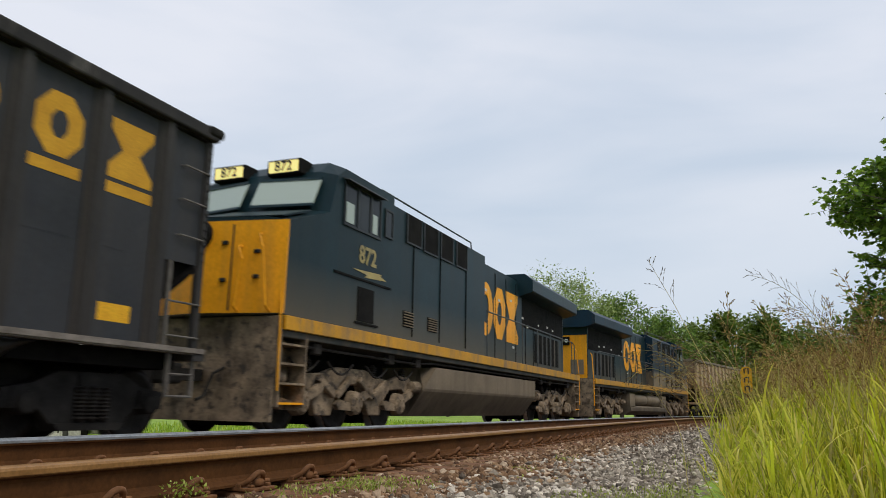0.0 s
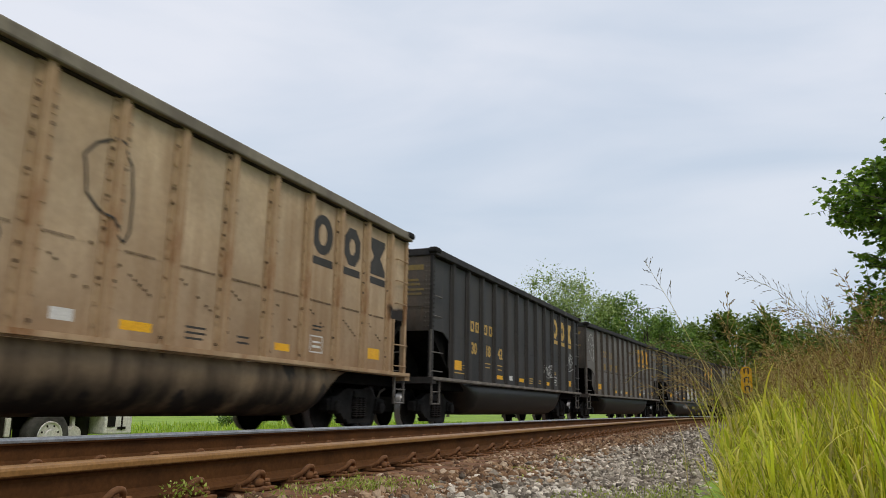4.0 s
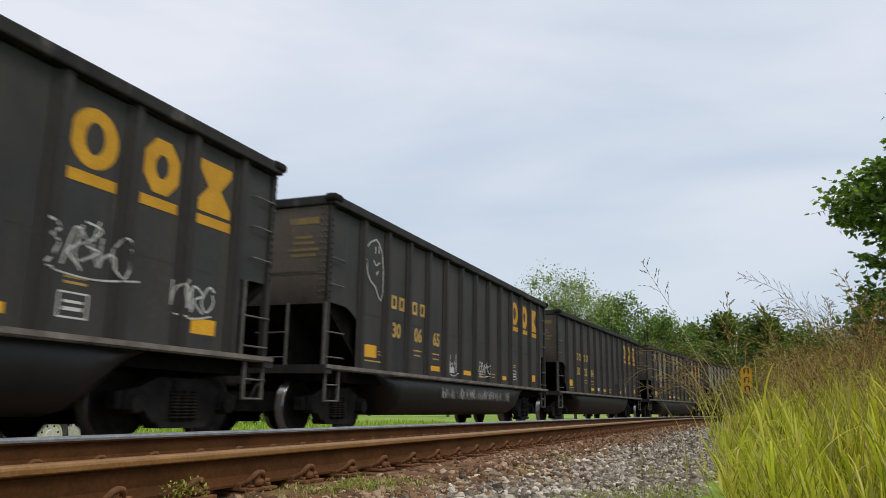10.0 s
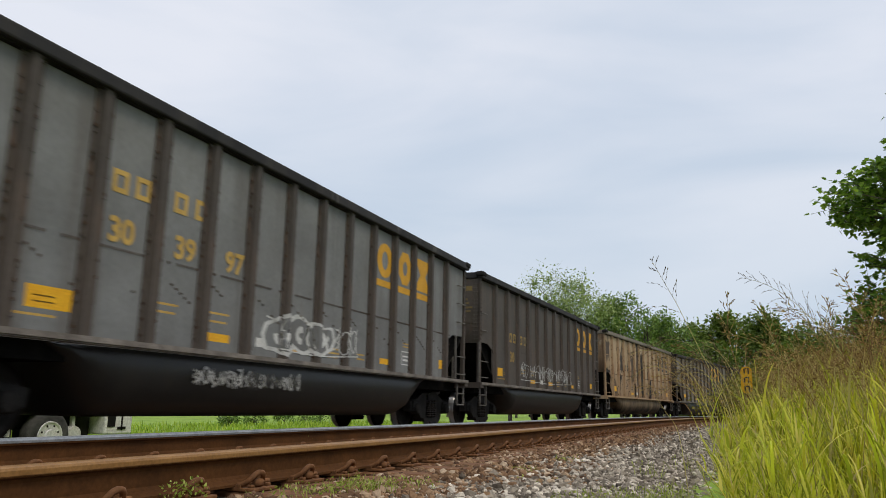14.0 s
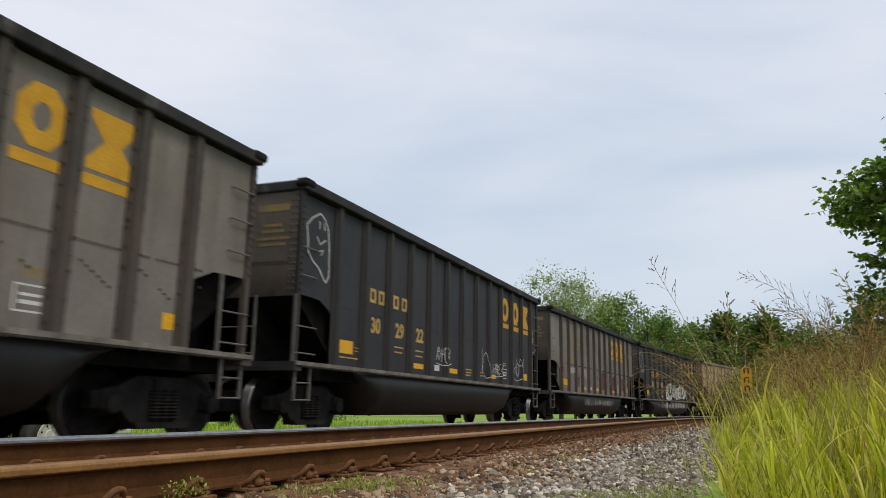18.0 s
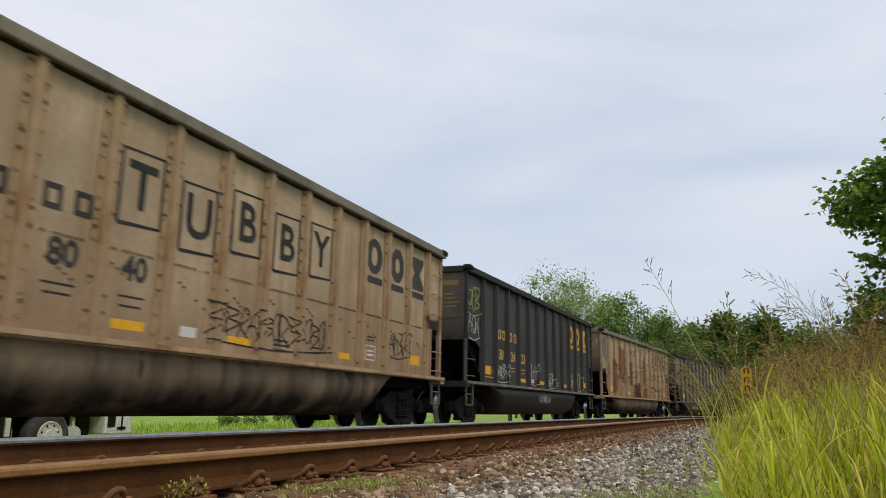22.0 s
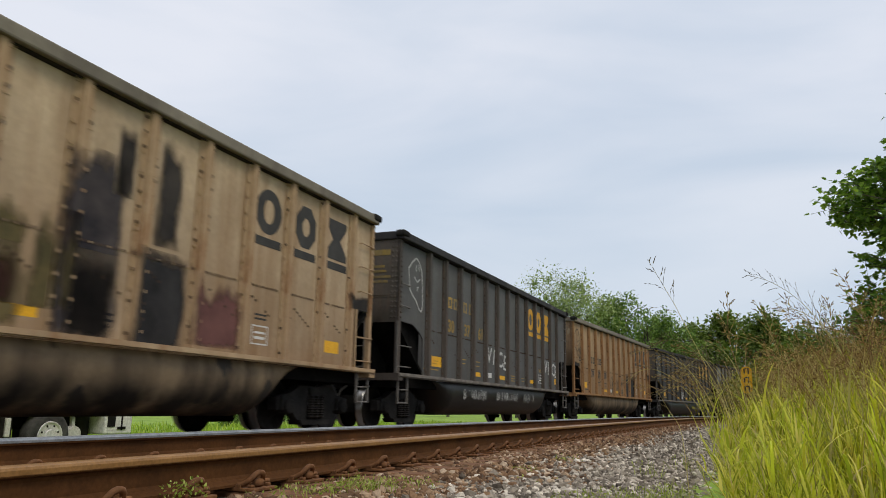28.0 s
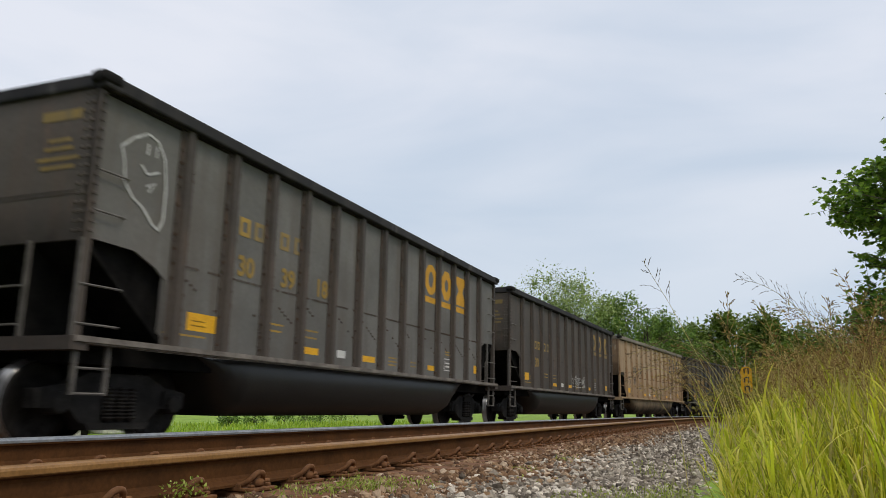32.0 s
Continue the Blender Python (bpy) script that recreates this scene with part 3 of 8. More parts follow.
# ---------------------------------------------------------------- grass and weeds
class Ribbons:
    """Many small faces gathered into one mesh."""

    def __init__(self):
        self.v, self.f = [], []

    def blade(self, p, head, length, lean, width, seg=5, droop=0.9):
        """A grass blade from p that leans towards heading head and droops at its tip."""
        o = len(self.v)
        cx, cy = math.cos(head), math.sin(head)
        sx, sy = -cy, cx
        x, z, ang = 0.0, 0.0, lean
        for i in range(seg + 1):
            k = i / seg
            w = width * (1 - k ** 2.2) * 0.5
            if i == seg:
                self.v.append((p[0] + cx * x, p[1] + cy * x, p[2] + z))
            else:
                self.v.append((p[0] + cx * x - sx * w, p[1] + cy * x - sy * w, p[2] + z))
                self.v.append((p[0] + cx * x + sx * w, p[1] + cy * x + sy * w, p[2] + z + w * 0.5))
            x += math.sin(ang) * length / seg
            z += math.cos(ang) * length / seg
            ang += droop / seg * (0.5 + k)
        for i in range(seg - 1):
            a = o + 2 * i
            self.f.append((a, a + 1, a + 3, a + 2))
        a = o + 2 * (seg - 1)
        self.f.append((a, a + 1, a + 2))

    def seed(self, p, d, size):
        """A pointed spikelet."""
        o = len(self.v)
        u = d.orthogonal().normalized() * size * 0.13
        self.v += [tuple(p), tuple(p + d * size * 0.45 + u), tuple(p + d * size), tuple(p + d * size * 0.45 - u)]
        self.f.append((o, o + 1, o + 2, o + 3))
        w = d.cross(u)
        self.v += [tuple(p + d * size * 0.45 + w), tuple(p + d * size * 0.45 - w)]
        self.f.append((o, o + 4, o + 2, o + 5))

    def strip(self, pts, w0, w1):
        """A thin three-sided stem."""
        o = len(self.v)
        n = len(pts)
        for i, p in enumerate(pts):
            w = w0 + (w1 - w0) * i / max(1, n - 1)
            d = (pts[min(i + 1, n - 1)] - pts[max(i - 1, 0)]).normalized()
            a = d.orthogonal().normalized()
            b = d.cross(a)
            for k in range(3):
                self.v.append(tuple(p + w * (math.cos(k * 2.094) * a + math.sin(k * 2.094) * b)))
        for i in range(n - 1):
            for k in range(3):
                a = o + 3 * i
                self.f.append((a + k, a + (k + 1) % 3, a + 3 + (k + 1) % 3, a + 3 + k))

    def leaf(self, p, d, up, size, lobes=True):
        """A flat leaf with pointed lobes, a little folded along its rib."""
        o = len(self.v)
        s = d.cross(up).normalized()
        shape = ((0, 0, 0), (0.10, 0.30, 0.05), (0.28, 0.50, 0.10), (0.42, 0.26, 0.03), (0.66, 0.40, 0.07), (0.74, 0.16, 0.0), (1.0, 0, -0.04)) if lobes else \
                ((0, 0, 0), (0.3, 0.26, 0.05), (0.65, 0.2, 0.04), (1.0, 0, -0.03))
        m = len(shape)
        for a, b, c in shape:
            self.v.append(tuple(p + size * (d * a + s * b + up * c)))
        for a, b, c in shape[1:-1]:
            self.v.append(tuple(p + size * (d * a - s * b + up * c)))
        self.f.append(tuple(range(o, o + m)))
        self.f.append((o,) + (o + m - 1,) + tuple(range(o + 2 * m - 3, o + m - 1, -1)))

    def make(self, name, mat, parent=None):
        me = bpy.data.meshes.new(name)
        me.from_pydata(self.v, [], self.f)
        me.materials.append(mat)
        ob = new(name, me)
        if parent:
            ob.parent = parent
        return ob


def panicle(R, base, tip_dir, length, rnd, side=None, spread=0.6, count=9, seed_size=0.012, bow=0.6):
    """An open grass seed head: a bowed axis with fine side branches hung with spikelets."""
    pts, p, d = [], base.copy(), tip_dir.normalized()
    lean = side or Vector((rnd.uniform(-1, 1), rnd.uniform(-1, 1), 0)).normalized()
    n = 8
    for i in range(n + 1):
        pts.append(p.copy())
        d = (d + lean * bow / n - Vector((0, 0, bow * 0.35 / n)) * i / n).normalized()
        p = p + d * length / n
    R.strip(pts, 0.0022, 0.0007)
    for j in range(count):
        k = 0.15 + 0.85 * j / count
        i = min(n - 1, int(k * n))
        b = pts[i].lerp(pts[i + 1], k * n - i)
        ax = (pts[i + 1] - pts[i]).normalized()
        out = (ax.orthogonal().normalized() * math.cos(j * 2.4) + ax.cross(ax.orthogonal().normalized()) * math.sin(j * 2.4))
        bl = length * 0.42 * (1.15 - k) * rnd.uniform(0.6, 1.2)
        bd = (ax * 0.8 + out * spread).normalized()
        end = b + bd * bl
        R.strip([b, b + bd * bl * 0.5, end - Vector((0, 0, bl * 0.12))], 0.0009, 0.0005)
        for q in range(3):
            c = b + bd * bl * (0.32 + 0.32 * q)
            R.seed(c, (bd + out * rnd.uniform(-0.5, 0.5) + Vector((0, 0, -0.25))).normalized(), seed_size * rnd.uniform(0.8, 1.3))
    for q in range(5):
        R.seed(pts[-1 - q // 2], (d + Vector((rnd.uniform(-.4, .4), rnd.uniform(-.4, .4), rnd.uniform(-.4, .2)))).normalized(), seed_size * 1.2)
    return pts


G = random.Random(21)
lush, dry, heads = Ribbons(), Ribbons(), Ribbons()


def weed_edge(s):
    """How far the weeds reach towards the track."""
    return 0.06 + 0.008 * s + 0.10 * noise.noise((s * 0.7, 0.3, 0))


# undergrowth of short blades
for s0, s1, per in ((3.3, 5.5, 300), (5.5, 8.0, 220), (8.0, 12.0, 110), (12.0, 20.0, 44), (20.0, 34.0, 22)):
    wide = 0.17 * s1 + 0.9
    for _ in range(int((s1 - s0) * wide * per)):
        s = G.uniform(s0, s1)
        la = weed_edge(s) - G.random() ** 1.15 * wide
        inside = weed_edge(s) - la
        near_edge = min(1.0, inside / 0.8)
        p, th = on_line(s, la, ground_z(la))
        h = G.uniform(0.18, 0.40) + 0.55 * near_edge * G.random() ** 0.9 + 0.18 * noise.noise((s * 1.1, la * 1.1, 5))
        head = th + math.pi / 2 + G.gauss(0, 1.0) if inside < 0.35 else G.uniform(0, 6.283)
        wd = G.uniform(0.005, 0.013) * (1 if s < 10 else 1.7)
        (dry if G.random() < 0.15 else lush).blade(p, head, h * (1.0 if s < 10 else 1.2), abs(G.gauss(0.12, 0.26)), wd, 6, G.choice((0.4, 1.0, 1.7, 2.4, 3.0)))


def culm(p, h, toward, sway, wide, leaves):
    """A grass stem with long arching leaves that spring from it on alternate sides."""
    a = toward + G.gauss(0, 0.7)
    d = Vector((math.cos(a) * sway, math.sin(a) * sway, 1)).normalized()
    bow = Vector((math.cos(a), math.sin(a), -0.3)) * h * G.uniform(0.02, 0.16)
    pts = [p, p + d * h * 0.4, p + d * h * 0.75 + bow * 0.4, p + d * h + bow]
    lush.strip(pts, 0.0034 * wide, 0.0014 * wide)
    az = G.uniform(0, 6.283)
    for k in range(leaves):
        u = 0.08 + 0.86 * (k + G.random() * 0.7) / leaves
        q = pts[0].lerp(pts[1], u / 0.4) if u < 0.4 else pts[1].lerp(pts[2], (u - 0.4) / 0.35) if u < 0.75 else pts[2].lerp(pts[3], (u - 0.75) / 0.25)
        az += math.pi + G.gauss(0, 0.5)
        kind = dry if G.random() < (0.22 if u < 0.3 else 0.06) else lush
        kind.blade(q, az, min(0.56, h * G.uniform(0.30, 0.66)) * (1.0 if u < 0.6 else 0.72), G.uniform(0.10, 0.50), wide * G.uniform(0.006, 0.014), 7, G.choice((0.5, 0.9, 1.3, 1.8, 2.3)))


for s0, s1, per, wide_leaf in ((3.3, 5.5, 120, 1.0), (5.5, 8.0, 95, 1.1), (8.0, 12.0, 62, 1.3), (12.0, 20.0, 26, 1.9), (20.0, 34.0, 8, 2.8)):
    wide = 0.17 * s1 + 0.9
    for _ in range(int((s1 - s0) * wide * per)):
        s = G.uniform(s0, s1)
        la = weed_edge(s) - 0.02 - G.random() ** 1.1 * wide
        # the stems stand in tussocks with darker hollows between them
        if noise.noise((s * 2.6, la * 2.6, 9.0)) < -0.12 and G.random() < 0.8:
            continue
        inside = min(1.0, (weed_edge(s) - la) / 0.85)
        p, th = on_line(s, la, ground_z(la))
        h = (0.36 + 0.68 * inside * G.random() ** 0.6 + 0.14 * noise.noise((s * 1.1, la * 1.1, 5)) + G.uniform(-0.08, 0.10)) * (1.0 if s < 10 else 1.12)
        h = min(h, 0.62 + 0.12 * (s - 3.3)) if s < 6 else h
        culm(p, h, math.pi / 2 if inside < 0.6 else G.choice((math.pi / 2, math.pi, 2.4)), G.uniform(0.05, 0.42), wide_leaf, G.choice((5, 6, 7)))
for _ in range(7000):
    s = G.uniform(-8.0, 3.4)
    la = -0.75 - 5.5 * G.random() ** 1.3
    p, th = on_line(s, la, ground_z(la))
    (dry if G.random() < 0.13 else lush).blade(p, G.uniform(0, 6.283), G.uniform(0.12, 0.4), abs(G.gauss(0.12, 0.3)), G.uniform(0.006, 0.014), 4, G.uniform(0.3, 2.0))
for s0, s1, n in ((3.7, 5.5, 80), (5.5, 8.0, 230), (8.0, 12.0, 460), (12.0, 20.0, 520), (20.0, 34.0, 300)):
    wide = 0.17 * s1 + 0.7
    for _ in range(n):
        s = G.uniform(s0, s1)
        la = weed_edge(s) - 0.05 - G.random() * wide
        if s <= 6.5 and la > -0.24 and G.random() < 0.97:
            continue
        if 6.5 < s < 19.6 and la > -0.10 - 0.045 * s and G.random() < 0.96:
            continue
        p, th = on_line(s, la, ground_z(la))
        inside = min(1.0, (weed_edge(s) - la) / 0.9)
        h = (G.uniform(0.46, 0.68) + 0.46 * inside * G.random() ** 0.7) * (1.0 if s < 9 else 1.15)
        lean = Vector((G.uniform(-0.35, 0.35), G.uniform(-0.25, 0.50), 1)).normalized()
        mid = p + lean * h
        dry.strip([p, p + lean * h * 0.5, mid], 0.0024, 0.0016)
        panicle(heads, mid, lean, G.uniform(0.20, 0.46), G, count=14 if s < 8 else 7, seed_size=0.021 if s < 10 else 0.034, spread=G.uniform(0.4, 1.0), bow=G.uniform(0.4, 1.6))
# heads that hang out over the stones
for _ in range(12):
    s = G.uniform(4.6, 7.5)
    la = weed_edge(s) - G.uniform(-0.02, 0.12)
    p, th = on_line(s, la, ground_z(la))
    lean = Vector((G.uniform(-0.2, 0.2), G.uniform(0.15, 0.5), 1)).normalized()
    mid = p + lean * G.uniform(0.55, 0.86)
    lush.strip([p, p + lean * 0.3, mid], 0.0024, 0.0016)
    panicle(heads, mid, lean, G.uniform(0.28, 0.46), G, Vector((G.uniform(-0.3, 0.3), 1, 0)).normalized(), count=12, seed_size=0.016, spread=G.uniform(0.35, 0.7), bow=G.uniform(1.2, 2.2))
# rough grass on the far side of the tracks
field = Ribbons()
for _ in range(18000):
    s = -2 + 56 * G.random() ** 1.2
    la = G.uniform(11.6, 15.0) + (G.random() ** 1.5) * 16
    p, th = on_line(s, la, ground_z(la))
    field.blade(p, G.uniform(0, 6.283), G.uniform(0.14, 0.36), abs(G.gauss(0.1, 0.3)), G.uniform(0.025, 0.06), 3, G.uniform(0.2, 1.2))
tagged(field.make("field_grass", M_FIELD), "bright rough grass beyond the tracks", "grass", kind="stuff")
tagged(lush.make("tall_grass", M_BLADE), "dense tall yellow-green grass along the track", "grass", kind="stuff")
tagged(dry.make("dry_grass", M_STRAW), "dead straw-coloured blades among the green grass", "grass", kind="stuff")
tagged(heads.make("grass_seed_heads", M_SEED), "reddish-brown open seed heads of wild grass", "grass", kind="stuff")

# low tufts and sprigs at the foot of the ballast
tufts = Ribbons()
for s, la, n, h in ((3.55, 2.02, 110, 0.08), (3.75, 1.93, 170, 0.10), (3.95, 1.86, 130, 0.08), (4.15, 1.78, 90, 0.07), (3.3, 2.12, 60, 0.07), (3.35, 1.98, 60, 0.09), (4.5, 0.95, 80, 0.08), (4.7, 0.80, 90, 0.10), (4.6, 0.62, 120, 0.13),
                    (4.9, 0.5, 120, 0.15), (5.2, 0.42, 120, 0.16), (4.4, 0.45, 140, 0.14), (4.2, 0.7, 90, 0.10), (5.9, 1.62, 50, 0.06), (7.2, 1.55, 60, 0.09), (5.3, 1.35, 30, 0.05), (6.4, 0.75, 40, 0.16), (7.6, 0.55, 40, 0.2)):
    for _ in range(n):
        a, r = G.uniform(0, 6.28), 0.16 * math.sqrt(G.random())
        p, th = on_line(s + r * math.cos(a) * 1.6, la + r * math.sin(a) * 0.8, bed_z(la) - 0.01)
        if G.random() < 0.5:
            tufts.blade(p, G.uniform(0, 6.28), h * G.uniform(0.5, 1.4), G.uniform(0.1, 0.8), 0.005, 4, G.uniform(0.2, 1.2))
        else:
            d = Vector((G.uniform(-1, 1), G.uniform(-1, 1), G.uniform(0.1, 1))).normalized()
            tufts.leaf(p + Vector((0, 0, G.uniform(0.02, h * 0.9))), d, d.orthogonal().normalized(), G.uniform(0.012, 0.024), False)
for s, la in ((2.78, 2.30), (2.86, 2.27), (6.62, 3.98)):
    for _ in range(60):
        p, th = on_line(s + G.uniform(-0.06, 0.06), la + G.uniform(-0.05, 0.04), 0.0)
        d = Vector((G.uniform(-1, 1), G.uniform(-1, 1), G.uniform(0.0, 1))).normalized()
        tufts.leaf(p + Vector((0, 0, G.uniform(0.0, 0.07 if la < 3 else 0.16))), d, d.orthogonal().normalized(), G.uniform(0.012, 0.022), False)
tagged(tufts.make("ground_weeds", M_TUFT), "low bright green weeds growing through the stones", "weeds", kind="stuff")

# the few long stalks that stand out against the sky
STALKS = []


def bowed_stalk(s, pts, label, seeds, sz, branch, split=2):
    """A stalk through (lat, z) points at one distance along the line; the seeds hang on branches beyond point number split."""
    root = Vector((s, pts[0][0], pts[0][1]))
    th = tagged(new("grass_stalk"), label, "grass", "tall grass stalks against the sky")
    th.location = root
    way = [Vector((0.03 * math.sin(k), a, b)) - Vector((0, root.y, root.z)) for k, (a, b) in enumerate(pts)]
    fine = []
    for i in range(len(way) - 1):
        p0, p1, p2, p3 = way[max(0, i - 1)], way[i], way[i + 1], way[min(len(way) - 1, i + 2)]
        for k in range(4):
            u = k / 4
            fine.append(0.5 * (2 * p1 + (p2 - p0) * u + (2 * p0 - 5 * p1 + 4 * p2 - p3) * u * u + (3 * p1 - p0 - 3 * p2 + p3) * u ** 3))
    fine.append(way[-1])
    R = Ribbons()
    R.strip(fine, 0.0030, 0.0011)
    R.make("stem", M_STRAW, th)
    R = Ribbons()
    first = split * 4
    for j in range(seeds):
        k = first + (len(fine) - 1 - first) * (j + 0.5) / seeds
        i = min(len(fine) - 2, int(k))
        b = fine[i].lerp(fine[i + 1], k - i)
        ax = (fine[i + 1] - fine[i]).normalized()
        out = Vector((G.uniform(-0.6, 0.6), -ax.z * (1 if j % 3 else -0.6), ax.y * (1 if j % 3 else -0.6))).normalized()
        bd = (ax * 0.9 + out * G.uniform(0.4, 0.9)).normalized()
        bl = branch * G.uniform(0.5, 1.1) * (1.15 - j / seeds)
        e1 = b + bd * bl * 0.6
        end = e1 + (bd - Vector((0, 0, 0.5))).normalized() * bl * 0.4
        R.strip([b, e1, end], 0.0010, 0.0006)
        for q in range(4):
            c = b.lerp(e1, 0.5 + 0.25 * q) if q < 2 else e1.lerp(end, 0.5 * (q - 1))
            R.seed(c, (bd + Vector((G.uniform(-.4, .4), G.uniform(-.4, .4), G.uniform(-.5, .1)))).normalized(), sz * G.uniform(0.8, 1.3))
    for q in range(5):
        R.seed(fine[-1 - q], (fine[-1] - fine[-3]).normalized() + Vector((0, 0, G.uniform(-0.5, 0.5))), sz)
    R.make("seed_head", M_SEED_SHADED, th)
    STALKS.append((th, root))
    return th


# ---------------------------------------------------------------- trees
def broad_tree(name, label, base, height, crown, leaf_mat, seed, leaves=2600, leaf=0.22, gap=0.25, trunk_r=0.16, lobed=False, clumps=26, category="tree"):
    """A tapered trunk with limbs, and a crown of small leaves gathered in uneven clumps. crown: (radius across, radius up, centre height)."""
    rnd = random.Random(seed)
    tree = tagged(new(name), label, category)
    tree.location = base
    cr, cu, cz = crown
    bm = bmesh.new()
    fork = max(height * 0.25, cz - cu * 0.7)
    rod(bm, [(0, 0, -0.2), (0.05, 0.03, fork * 0.5), (rnd.uniform(-.2, .2), rnd.uniform(-.2, .2), fork), (rnd.uniform(-.4, .4), rnd.uniform(-.4, .4), cz + cu * 0.4)],
        [trunk_r * 1.3, trunk_r, trunk_r * 0.8, trunk_r * 0.25], 8)
    R = Ribbons()
    twigs = Ribbons()
    for c in range(clumps):
        a, e = rnd.uniform(0, 6.283), rnd.uniform(-0.9, 1.5)
        k = rnd.uniform(0.45, 1.0)
        q = Vector((math.cos(a) * math.cos(e) * cr * k, math.sin(a) * math.cos(e) * cr * k, cz + math.sin(e) * cu * k))
        st = Vector((0, 0, rnd.uniform(fork * 0.8, max(fork, min(q.z, cz + 0.3 * cu)))))
        mid = st.lerp(q, 0.5) + Vector((0, 0, 0.12 * (q - st).length))
        rod(bm, [st, mid, q], [trunk_r * 0.34, trunk_r * 0.2, trunk_r * 0.06], 5)
        size = cr * rnd.uniform(0.20, 0.40) * (1.1 - 0.3 * k)
        for t in range(5):
            d = Vector((rnd.gauss(0, 1), rnd.gauss(0, 1), rnd.gauss(0.3, 0.8))).normalized()
            twigs.strip([q - d * 0.2 * size, q + d * size * 0.5, q + d * size * rnd.uniform(0.9, 1.3)], trunk_r * 0.05, trunk_r * 0.02)
        for t in range(leaves // clumps):
            d = Vector((rnd.gauss(0, 1), rnd.gauss(0, 1), rnd.gauss(0, 0.8)))
            d = d.normalized() * size * (rnd.random() ** gap) * rnd.uniform(0.6, 1.25)
            n = (d.normalized() + Vector((rnd.uniform(-.8, .8), rnd.uniform(-.8, .8), rnd.uniform(-.9, .4)))).normalized()
            up = (Vector((0, 0, 1)) + Vector((rnd.uniform(-.7, .7), rnd.uniform(-.7, .7), 0))).normalized()
            R.leaf(q + d, n, up, leaf * rnd.uniform(0.6, 1.3), lobed)
    part("trunk", bm, M_BARK, tree)
    tagged(twigs.make("twig", M_BARK, tree), kind="stuff")
    R.make("crown", leaf_mat, tree)
    return tree

bowed_stalk(5.2, [(0.02, -0.18), (0.096, 0.368), (0.352, 0.998), (0.46, 1.22), (0.545, 1.385)], "lone pale stalk with a sparse drooping seed head", 9, 0.026, 0.17, 2)
bowed_stalk(5.2, [(-0.74, -0.2), (-0.661, 0.45), (-0.544, 0.783), (-0.355, 1.062), (-0.185, 1.197), (-0.041, 1.25)], "arching stalk with a wide open seed head", 22, 0.017, 0.20, 2)
bowed_stalk(5.3, [(-0.80, -0.2), (-0.70, 0.5), (-0.56, 0.80), (-0.44, 0.98), (-0.30, 1.05), (-0.16, 1.00)], "arching stalk with a wide open seed head", 24, 0.016, 0.17, 2)
bowed_stalk(5.4, [(-0.60, -0.2), (-0.58, 0.45), (-0.52, 0.78), (-0.50, 0.96), (-0.53, 1.10)], "arching stalk with a wide open seed head", 26, 0.015, 0.16, 2)
bowed_stalk(5.5, [(-0.70, -0.2), (-0.66, 0.45), (-0.62, 0.76), (-0.64, 0.95), (-0.70, 1.08)], "arching stalk with a wide open seed head", 26, 0.015, 0.16, 2)
bowed_stalk(4.9, [(0.33, -0.16), (0.37, 0.26), (0.44, 0.40), (0.52, 0.54)], "bent straw with a brown tip, leaning over the stones", 4, 0.02, 0.05, 2)
for s, a, k, seeds in ((5.2, 0.06, 1.0, 16), (5.0, 0.02, 0.92, 16), (5.5, 0.0, 1.1, 18), (5.8, 0.06, 1.04, 16), (6.2, 0.02, 1.16, 18), (4.8, 0.10, 0.80, 14), (5.3, -0.06, 1.2, 18)):
    bowed_stalk(s, [(a, -0.18), (a + 0.03, 0.15 * k), (a + 0.08, 0.46 * k), (a + 0.16, 0.63 * k), (a + 0.27, 0.69 * k), (a + 0.38, 0.62 * k)], "bent stalk with a feathery brown seed head", seeds, 0.018, 0.13, 2)
for s, way in ((5.2, [(0.08, -0.18), (0.15, 0.30), (0.29, 0.60), (0.44, 0.75), (0.58, 0.79), (0.69, 0.76)]), (5.0, [(0.10, -0.18), (0.18, 0.28), (0.34, 0.55), (0.49, 0.66), (0.60, 0.65), (0.68, 0.58)]),
               (5.4, [(0.04, -0.18), (0.08, 0.35), (0.18, 0.68), (0.32, 0.84), (0.46, 0.88), (0.58, 0.83)])):
    bowed_stalk(s, way, "bent stalk with a feathery brown seed head", 20, 0.018, 0.12, 2)

